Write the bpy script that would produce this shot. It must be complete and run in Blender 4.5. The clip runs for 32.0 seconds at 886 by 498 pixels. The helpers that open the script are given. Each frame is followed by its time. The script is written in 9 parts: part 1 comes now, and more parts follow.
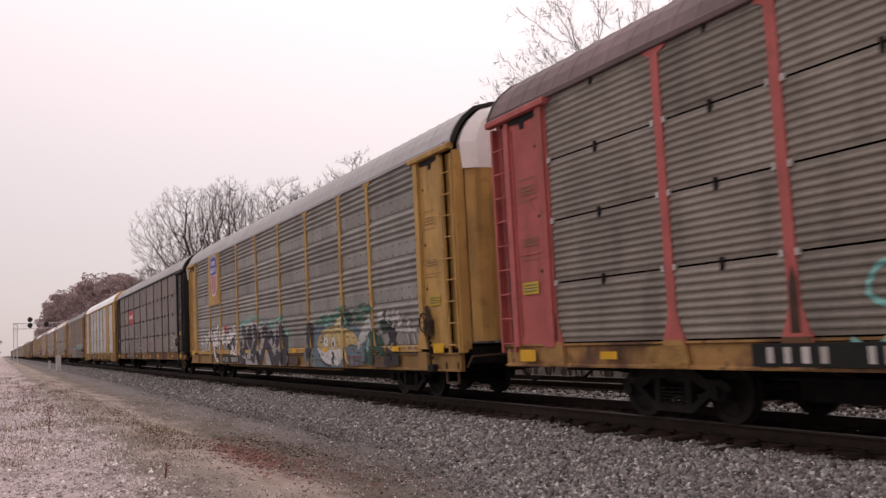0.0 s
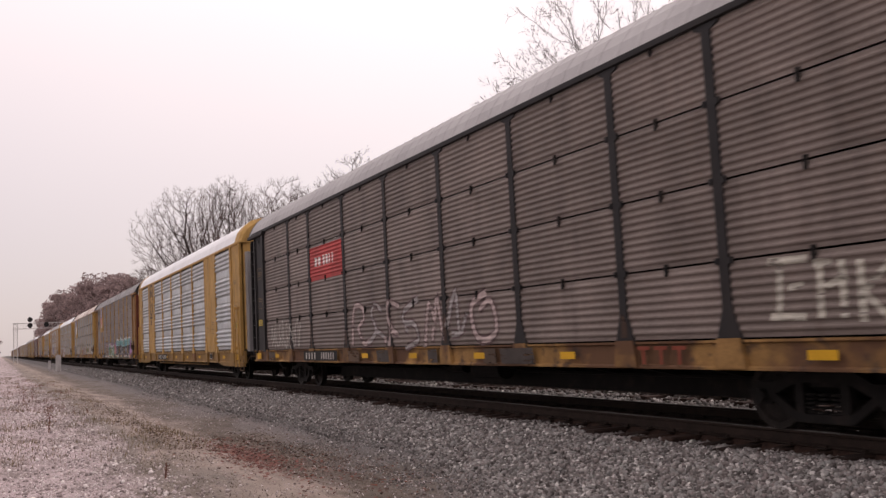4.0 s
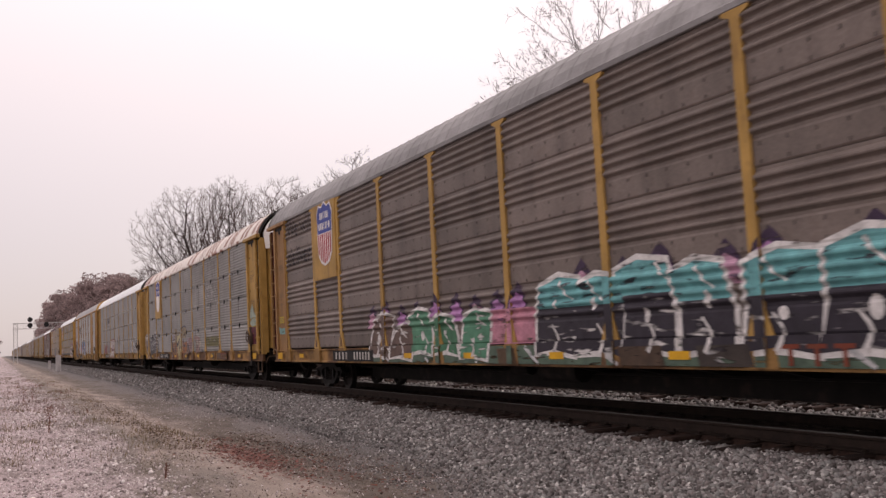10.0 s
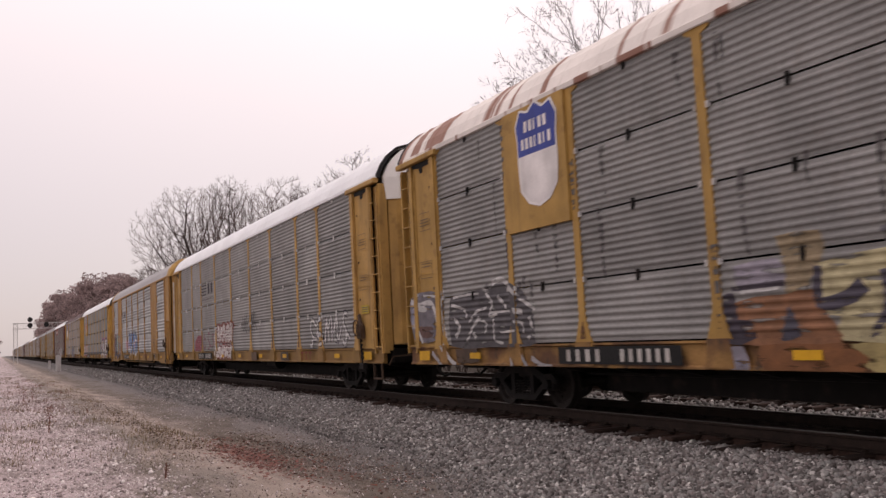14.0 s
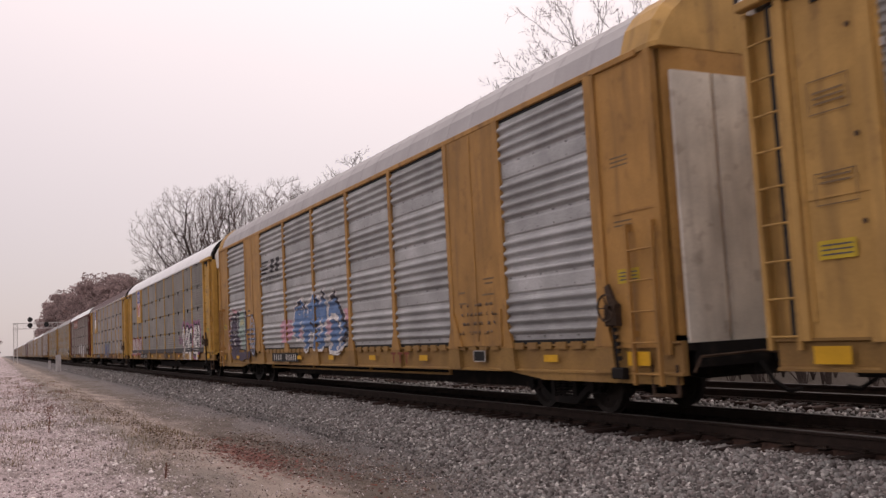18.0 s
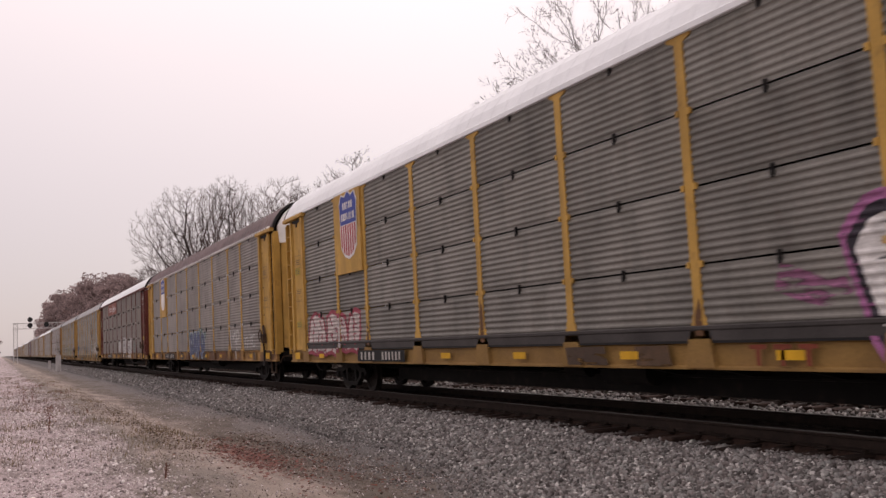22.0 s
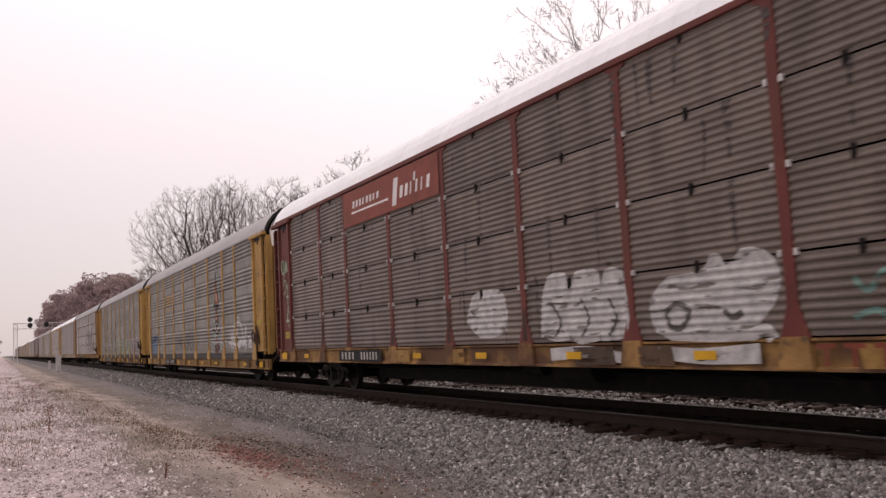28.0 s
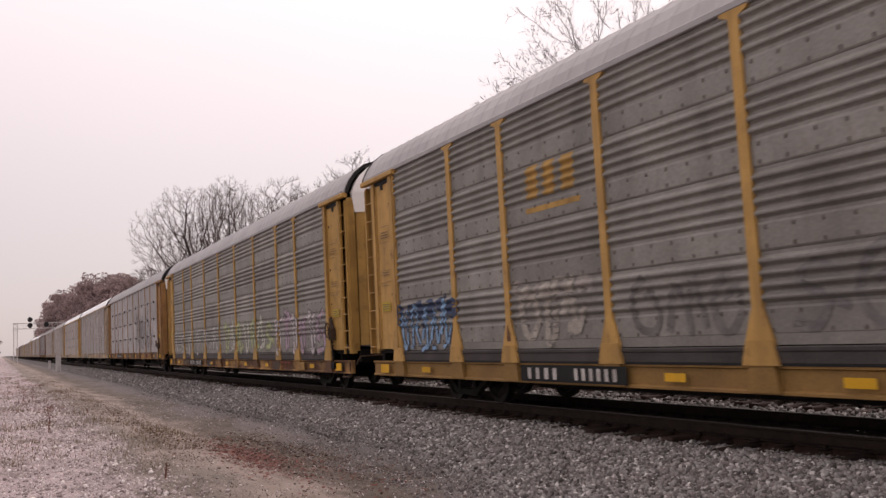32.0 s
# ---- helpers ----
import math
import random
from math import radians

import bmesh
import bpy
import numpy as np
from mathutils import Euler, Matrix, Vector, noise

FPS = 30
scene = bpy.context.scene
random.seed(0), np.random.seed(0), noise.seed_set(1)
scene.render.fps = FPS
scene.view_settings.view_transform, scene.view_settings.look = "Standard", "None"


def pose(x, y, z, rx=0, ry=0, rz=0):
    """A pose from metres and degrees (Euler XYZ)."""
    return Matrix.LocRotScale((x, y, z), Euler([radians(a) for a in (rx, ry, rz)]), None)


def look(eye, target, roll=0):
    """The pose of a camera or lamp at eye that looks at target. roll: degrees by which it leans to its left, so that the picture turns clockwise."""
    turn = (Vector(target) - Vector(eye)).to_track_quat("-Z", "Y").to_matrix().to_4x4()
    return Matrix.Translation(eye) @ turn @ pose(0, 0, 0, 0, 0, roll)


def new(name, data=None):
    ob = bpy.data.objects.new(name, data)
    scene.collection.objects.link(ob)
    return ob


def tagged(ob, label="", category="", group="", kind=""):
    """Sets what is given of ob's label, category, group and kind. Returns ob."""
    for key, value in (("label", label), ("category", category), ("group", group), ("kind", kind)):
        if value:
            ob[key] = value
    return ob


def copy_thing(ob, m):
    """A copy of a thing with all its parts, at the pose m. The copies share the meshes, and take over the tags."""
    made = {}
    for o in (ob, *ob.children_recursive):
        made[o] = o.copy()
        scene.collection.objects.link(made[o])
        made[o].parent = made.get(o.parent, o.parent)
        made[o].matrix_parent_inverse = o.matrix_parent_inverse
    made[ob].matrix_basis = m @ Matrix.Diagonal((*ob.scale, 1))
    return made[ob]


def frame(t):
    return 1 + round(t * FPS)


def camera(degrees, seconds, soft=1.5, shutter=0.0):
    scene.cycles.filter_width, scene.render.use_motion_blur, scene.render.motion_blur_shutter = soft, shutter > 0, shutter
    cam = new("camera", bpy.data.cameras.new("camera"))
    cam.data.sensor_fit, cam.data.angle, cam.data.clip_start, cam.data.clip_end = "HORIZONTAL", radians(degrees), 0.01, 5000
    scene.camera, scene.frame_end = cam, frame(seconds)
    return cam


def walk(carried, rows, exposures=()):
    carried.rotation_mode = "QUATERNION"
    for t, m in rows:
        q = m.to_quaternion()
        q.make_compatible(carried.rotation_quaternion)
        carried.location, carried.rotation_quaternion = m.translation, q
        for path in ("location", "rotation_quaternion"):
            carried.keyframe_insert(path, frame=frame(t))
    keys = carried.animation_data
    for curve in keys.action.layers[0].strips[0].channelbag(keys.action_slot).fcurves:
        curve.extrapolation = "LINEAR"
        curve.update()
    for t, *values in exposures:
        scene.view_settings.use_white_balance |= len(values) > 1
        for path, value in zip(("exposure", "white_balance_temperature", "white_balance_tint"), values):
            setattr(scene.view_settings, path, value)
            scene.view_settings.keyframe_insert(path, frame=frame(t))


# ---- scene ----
cam = camera(52.38, 32.0, soft=1.42, shutter=0.2)
EYE = (0.0, 0.0, 1.38)
AIM = (0.44116, 0.89255, 1.38 + 0.09340)
EXPOSURES = [(0.0, -0.2), (6.0, -0.2), (7.0, -0.4), (8.0, -0.42), (9.0, -0.26), (10.0, -0.18), (12.0, -0.2), (13.0, -0.25), (14.0, -0.22), (17.0, -0.26), (18.0, -0.29), (20.0, -0.29),
             (22.0, -0.27), (25.0, -0.22), (28.0, -0.12), (31.0, -0.22), (32.0, -0.22)]
walk(cam, [(0.0, look(EYE, AIM, -2.9356)), (32.0, look(EYE, AIM, -2.9356))],
     exposures=[(t, e, 7200, 21.5) for t, e in EXPOSURES])

# ---- light: a bright overcast winter sky ----
SUN_EL, SUN_AZ = 48.0, 60.0


def make_sky():
    world = bpy.data.worlds.new("overcast_sky")
    scene.world = world
    world.use_nodes = True
    nt = world.node_tree
    nt.nodes.clear()
    out = nt.nodes.new("ShaderNodeOutputWorld")
    back = nt.nodes.new("ShaderNodeBackground")
    sky = nt.nodes.new("ShaderNodeTexSky")
    sky.sky_type = "NISHITA"
    sky.sun_disc = False
    sky.sun_elevation = radians(SUN_EL)
    sky.sun_rotation = radians(SUN_AZ)
    low = nt.nodes.new("ShaderNodeBackground")
    low.inputs["Strength"].default_value = 0.02
    nt.links.new(sky.outputs[0], low.inputs["Color"])
    tc = nt.nodes.new("ShaderNodeTexCoord")
    cloud = nt.nodes.new("ShaderNodeTexNoise")
    cloud.inputs["Scale"].default_value = 1.6
    cloud.inputs["Detail"].default_value = 3
    nt.links.new(tc.outputs["Generated"], cloud.inputs["Vector"])
    dot = nt.nodes.new("ShaderNodeVectorMath")
    dot.operation = "DOT_PRODUCT"
    a, e = radians(SUN_AZ), radians(SUN_EL)
    dot.inputs[1].default_value = (math.sin(a) * math.cos(e), math.cos(a) * math.cos(e), math.sin(e))
    nt.links.new(tc.outputs["Generated"], dot.inputs[0])
    mix = nt.nodes.new("ShaderNodeMath")
    mix.operation = "MULTIPLY_ADD"
    mix.inputs[1].default_value = 0.12
    nt.links.new(cloud.outputs["Fac"], mix.inputs[0])
    nt.links.new(dot.outputs["Value"], mix.inputs[2])
    ramp = nt.nodes.new("ShaderNodeValToRGB")
    ramp.color_ramp.elements[0].position = 0.3
    ramp.color_ramp.elements[0].color = (0.575, 0.555, 0.585, 1)
    ramp.color_ramp.elements[1].position = 0.85
    ramp.color_ramp.elements[1].color = (0.75, 0.73, 0.745, 1)
    nt.links.new(mix.outputs[0], ramp.inputs[0])
    nt.links.new(ramp.outputs[0], back.inputs["Color"])
    # an overcast sky grows brighter towards the zenith
    sep = nt.nodes.new("ShaderNodeSeparateXYZ")
    nt.links.new(tc.outputs["Generated"], sep.inputs[0])
    up = nt.nodes.new("ShaderNodeMath")
    up.operation = "MAXIMUM"
    up.inputs[1].default_value = 0.0
    nt.links.new(sep.outputs["Z"], up.inputs[0])
    rise = nt.nodes.new("ShaderNodeMath")
    rise.operation = "MULTIPLY_ADD"
    rise.inputs[1].default_value, rise.inputs[2].default_value = 1.65, 0.97
    nt.links.new(up.outputs[0], rise.inputs[0])
    nt.links.new(rise.outputs[0], back.inputs["Strength"])
    add = nt.nodes.new("ShaderNodeAddShader")
    nt.links.new(back.outputs[0], add.inputs[0])
    nt.links.new(low.outputs[0], add.inputs[1])
    nt.links.new(add.outputs[0], out.inputs[0])


make_sky()
sun_data = bpy.data.lights.new("sun", "SUN")
sun_data.energy, sun_data.angle, sun_data.color = 0.3, radians(25), (1.0, 0.97, 0.94)
sun = new("sun", sun_data)
_a, _e = radians(SUN_AZ), radians(SUN_EL)
sun.matrix_world = look((40 * math.sin(_a) * math.cos(_e), 40 * math.cos(_a) * math.cos(_e), 40 * math.sin(_e)), (0, 0, 0))


# ---- materials ----
MATS = {}


def surface(key, base, rough=0.7, metal=0.0, vary=0.35, scale=1.5, fine=30.0, streak=0.0, dirt=(0.06, 0.05, 0.045),
            bump=0.3, per_object=0.25, streak_scale=(3.0, 3.0, 0.35), spots=0.0, spot_colour=(0.16, 0.07, 0.04),
            edge=(0.42, 0.72), worn=0.0, grainy=0.7):
    """A weathered surface: broad blotches, fine grain, vertical dirt streaks, spots of rust."""
    if key in MATS:
        return MATS[key]
    m = bpy.data.materials.new(key)
    m.use_nodes = True
    nt = m.node_tree
    bs = nt.nodes["Principled BSDF"]
    bs.inputs["Roughness"].default_value = rough
    bs.inputs["Metallic"].default_value = metal
    bs.inputs["Specular IOR Level"].default_value = 0.22
    tc = nt.nodes.new("ShaderNodeTexCoord")
    info = nt.nodes.new("ShaderNodeObjectInfo")
    off = nt.nodes.new("ShaderNodeVectorMath")
    off.operation = "MULTIPLY_ADD"
    off.inputs[1].default_value = (1, 1, 1)
    mul = nt.nodes.new("ShaderNodeMath")
    mul.operation = "MULTIPLY"
    mul.inputs[1].default_value = 53.0
    nt.links.new(info.outputs["Random"], mul.inputs[0])
    nt.links.new(tc.outputs["Object"], off.inputs[0])
    nt.links.new(mul.outputs[0], off.inputs[2])

    def noise_at(s, detail, stretch=None):
        n = nt.nodes.new("ShaderNodeTexNoise")
        n.inputs["Scale"].default_value = s
        n.inputs["Detail"].default_value = detail
        if stretch:
            mp = nt.nodes.new("ShaderNodeMapping")
            mp.inputs["Scale"].default_value = stretch
            nt.links.new(off.outputs[0], mp.inputs[0])
            nt.links.new(mp.outputs[0], n.inputs["Vector"])
        else:
            nt.links.new(off.outputs[0], n.inputs["Vector"])
        return n.outputs["Fac"]

    def ramp(fac, lo, hi, c0, c1):
        r = nt.nodes.new("ShaderNodeValToRGB")
        r.color_ramp.elements[0].position, r.color_ramp.elements[1].position = lo, hi
        r.color_ramp.elements[0].color, r.color_ramp.elements[1].color = (*c0, 1), (*c1, 1)
        nt.links.new(fac, r.inputs[0])
        return r.outputs[0]

    def mixed(kind, fac, a, b):
        x = nt.nodes.new("ShaderNodeMix")
        x.data_type, x.blend_type = "RGBA", kind
        if isinstance(fac, float):
            x.inputs[0].default_value = fac
        else:
            nt.links.new(fac, x.inputs[0])
        for s, v in ((6, a), (7, b)):
            if isinstance(v, tuple):
                x.inputs[s].default_value = (*v, 1)
            else:
                nt.links.new(v, x.inputs[s])
        return x.outputs[2]

    dark = tuple(c * (1 - vary) for c in base)
    light = tuple(min(1, c * (1 + vary * 0.7)) for c in base)
    col = ramp(noise_at(scale, 5), 0.3, 0.7, dark, light)
    grain = ramp(noise_at(fine, 3), 0.25, 0.75, (0.72, 0.72, 0.72), (1.2, 1.2, 1.2))
    col = mixed("MULTIPLY", grainy, col, grain)
    if streak:
        s = nt.nodes.new("ShaderNodeMapRange")
        nt.links.new(noise_at(1.0, 4, streak_scale), s.inputs[0])
        s.inputs[1].default_value, s.inputs[2].default_value = edge
        s.inputs[3].default_value, s.inputs[4].default_value = 0.0, streak
        col = mixed("MIX", s.outputs[0], col, dirt)
    if spots:
        s = nt.nodes.new("ShaderNodeMapRange")
        nt.links.new(noise_at(4.0, 6), s.inputs[0])
        s.inputs[1].default_value, s.inputs[2].default_value = 0.58, 0.68
        s.inputs[3].default_value, s.inputs[4].default_value = 0.0, spots
        col = mixed("MIX", s.outputs[0], col, spot_colour)
    if per_object:
        r = nt.nodes.new("ShaderNodeMapRange")
        nt.links.new(info.outputs["Random"], r.inputs[0])
        r.inputs[3].default_value, r.inputs[4].default_value = 1 - per_object, 1 + per_object
        hv = nt.nodes.new("ShaderNodeHueSaturation")
        nt.links.new(r.outputs[0], hv.inputs["Value"])
        nt.links.new(col, hv.inputs["Color"])
        col = hv.outputs[0]
    nt.links.new(col, bs.inputs["Base Color"])
    if worn:
        al = nt.nodes.new("ShaderNodeMapRange")
        nt.links.new(noise_at(1.0, 6, (4.0, 2.0, 11.0)), al.inputs[0])
        al.inputs[1].default_value, al.inputs[2].default_value = worn - 0.05, worn + 0.05
        nt.links.new(al.outputs[0], bs.inputs["Alpha"])
    if bump:
        b = nt.nodes.new("ShaderNodeBump")
        b.inputs["Strength"].default_value = bump
        b.inputs["Distance"].default_value = 0.01
        nt.links.new(noise_at(fine * 0.6, 4), b.inputs["Height"])
        nt.links.new(b.outputs[0], bs.inputs["Normal"])
    MATS[key] = m
    return m


def paint(key, rgb, dirty=0.35, rough=0.6):
    return surface(key, rgb, rough=rough, vary=0.2, scale=1.6, streak=min(0.85, dirty * 1.7), edge=(0.5, 0.72), per_object=0.06, bump=0.05, grainy=0.3,
                   dirt=tuple(0.35 * c + 0.6 * d for c, d in zip(rgb, (0.10, 0.06, 0.035))), streak_scale=(4.0, 4.0, 0.5), spots=0.3 if dirty > 0.25 else 0.0, spot_colour=(0.12, 0.06, 0.03))


def spray(rgb, worn=0.375):
    """Sprayed paint on ribbed steel, worn through in places; a thin mist of paint is worn more."""
    key = "spray_%02x%02x%02x_%d" % (*(int(c * 255) for c in rgb), worn * 1000)
    return surface(key, rgb, rough=0.6, vary=0.3, scale=5.0, fine=40, streak=0.35, per_object=0.0, bump=0.1,
                   dirt=tuple(0.6 * c + 0.018 for c in rgb), streak_scale=(5, 5, 9), worn=worn)


BLACK_STEEL = surface("black_grimy_steel", (0.010, 0.0085, 0.0078), rough=0.8, vary=0.4, scale=4, spots=0.5,
                      spot_colour=(0.03, 0.02, 0.016))
WHEEL_STEEL = surface("wheel_steel", (0.02, 0.016, 0.014), rough=0.65, metal=0.3, vary=0.4, scale=6)
RAIL_RUST = surface("rail_rust", (0.028, 0.018, 0.014), rough=0.85, vary=0.3, scale=5, per_object=0)
RAIL_TOP = surface("rail_polished_top", (0.10, 0.09, 0.085), rough=0.5, metal=0.4, vary=0.15, scale=3, per_object=0)
TIE_WOOD = surface("creosoted_wood", (0.036, 0.021, 0.016), rough=0.9, vary=0.4, scale=3, fine=18, bump=0.8, per_object=0.35)
# black of the stencil plates, and of solids painted as shaded gaps
FLAT_BLACK = surface("stencil_and_shade_black", (0.013, 0.013, 0.013), rough=0.7, vary=0.3, scale=3, per_object=0, bump=0)
STENCIL_WHITE = paint("stencil_white", (0.46, 0.44, 0.41), 0.35)
REFLECT_YELLOW = paint("reflector_yellow", (0.62, 0.34, 0.02), 0.15)
GALV_GREY = paint("white_clip_steel", (0.55, 0.54, 0.52), 0.4)


# ---- mesh tools ----
class Geo:
    """Gathers vertices and faces of one mesh."""

    def __init__(self):
        self.v, self.f = [], []

    def poly(self, pts):
        n = len(self.v)
        self.v += [tuple(p) for p in pts]
        self.f.append(tuple(range(n, n + len(pts))))

    def box(self, x0, x1, y0, y1, z0, z1, b=0.0):
        """A box; with b its upright and long edges are bevelled on the outside."""
        if b:
            self.prism([(x0 + b, z0), (x1 - b, z0), (x1, z0 + b), (x1, z1 - b), (x1 - b, z1), (x0 + b, z1), (x0, z1 - b), (x0, z0 + b)], y0, y1)
            return
        n = len(self.v)
        self.v += [(x0, y0, z0), (x1, y0, z0), (x1, y1, z0), (x0, y1, z0), (x0, y0, z1), (x1, y0, z1), (x1, y1, z1), (x0, y1, z1)]
        self.f += [tuple(n + i for i in q) for q in ((0, 3, 2, 1), (4, 5, 6, 7), (0, 1, 5, 4), (1, 2, 6, 5), (2, 3, 7, 6), (3, 0, 4, 7))]

    def prism(self, xz, y0, y1, cap=True):
        """The outline xz, drawn along y."""
        n, k = len(self.v), len(xz)
        self.v += [(x, y0, z) for x, z in xz] + [(x, y1, z) for x, z in xz]
        self.f += [(n + i, n + (i + 1) % k, n + k + (i + 1) % k, n + k + i) for i in range(k)]
        if cap:
            self.f += [tuple(n + i for i in reversed(range(k))), tuple(n + k + i for i in range(k))]

    def slab(self, yz, x0, x1):
        """The outline yz, drawn along x."""
        n, k = len(self.v), len(yz)
        self.v += [(x0, y, z) for y, z in yz] + [(x1, y, z) for y, z in yz]
        self.f += [(n + i, n + k + i, n + k + (i + 1) % k, n + (i + 1) % k) for i in range(k)]
        self.f += [tuple(n + i for i in range(k)), tuple(n + k + i for i in reversed(range(k)))]

    def tube(self, a, b, r0, r1=None, sides=8, cap=True):
        a, b = Vector(a), Vector(b)
        r1 = r0 if r1 is None else r1
        d = (b - a).normalized()
        s = d.orthogonal().normalized()
        t = d.cross(s)
        n = len(self.v)
        for c, r in ((a, r0), (b, r1)):
            for i in range(sides):
                w = 2 * math.pi * i / sides
                self.v.append(tuple(c + (s * math.cos(w) + t * math.sin(w)) * r))
        self.f += [(n + i, n + (i + 1) % sides, n + sides + (i + 1) % sides, n + sides + i) for i in range(sides)]
        if cap:
            self.f += [tuple(n + i for i in reversed(range(sides))), tuple(n + sides + i for i in range(sides))]

    def lathe(self, prof, sides=20):
        """A body of revolution about x: prof is a list of (x, radius)."""
        n, k = len(self.v), len(prof)
        for x, r in prof:
            for i in range(sides):
                w = 2 * math.pi * i / sides
                self.v.append((x, r * math.cos(w), r * math.sin(w)))
        for j in range(k - 1):
            for i in range(sides):
                a, b = n + j * sides + i, n + j * sides + (i + 1) % sides
                self.f.append((a, b, b + sides, a + sides))
        self.f += [tuple(n + i for i in reversed(range(sides))), tuple(n + (k - 1) * sides + i for i in range(sides))]

    def welded(self, step=0.0008):
        """Joins corners that meet, so that one stroke of paint is one sheet."""
        seen, order, verts = {}, [], []
        for p in self.v:
            key = tuple(round(c / step) for c in p)
            if key not in seen:
                seen[key] = len(verts)
                verts.append(p)
            order.append(seen[key])
        faces = []
        for f in self.f:
            q = [order[i] for i in f]
            q = [a for a, b in zip(q, q[1:] + q[:1]) if a != b]
            if len(set(q)) == len(q) > 2:
                faces.append(tuple(q))
        self.v, self.f = verts, faces
        return self

    def mesh(self, name, smooth=False):
        me = bpy.data.meshes.new(name)
        me.from_pydata(self.v, [], self.f)
        me.materials.append(None)
        if smooth:
            me.polygons.foreach_set("use_smooth", [True] * len(me.polygons))
        me.update()
        return me


MESHES = {}


def cached(key, build, smooth=False):
    if key not in MESHES:
        g = Geo()
        build(g)
        MESHES[key] = g.mesh(key if isinstance(key, str) else str(key[0]), smooth)
    return MESHES[key]


def part(name, mesh, material, parent, label="", at=(0, 0, 0)):
    """One mesh as a part of a thing; the material belongs to the object, so that meshes can be shared."""
    ob = new(name, mesh)
    ob.material_slots[0].link = "OBJECT"
    ob.material_slots[0].material = material
    ob.parent = parent
    ob.location = at
    if label:
        tagged(ob, label)
    return ob


def thing(name, geo, material, label, category, group="", kind="", smooth=False):
    ob = new(name, geo.mesh(name, smooth) if isinstance(geo, Geo) else geo)
    ob.material_slots[0].link = "OBJECT"
    ob.material_slots[0].material = material
    return tagged(ob, label, category, group, kind)


# ---- the ground ----
TRACK_X, TRACK2_X = 9.45, 13.75
FLAT = -0.62


def ground_height(x, y):
    """Level gravel beside the camera, a shallow swale, then the ground under the ballast and the far verge."""
    if x < 2.2:
        h = -0.34
    elif x < 4.6:
        h = -0.34 + (FLAT + 0.34) * (0.5 - 0.5 * math.cos(math.pi * (x - 2.2) / 2.4))
    else:
        h = FLAT
    if x < -14:
        h -= min(0.5, (-14 - x) * 0.03)
    if x > 16.6:
        h += min(1.0, (x - 16.6) * 0.3)
    if abs(x) < 40 and -30 < y < 160:
        h += 0.05 * noise.noise((x * 0.45, y * 0.3, 1.0)) + 0.018 * noise.noise((x * 2.1, y * 1.7, 4.0))
    return h


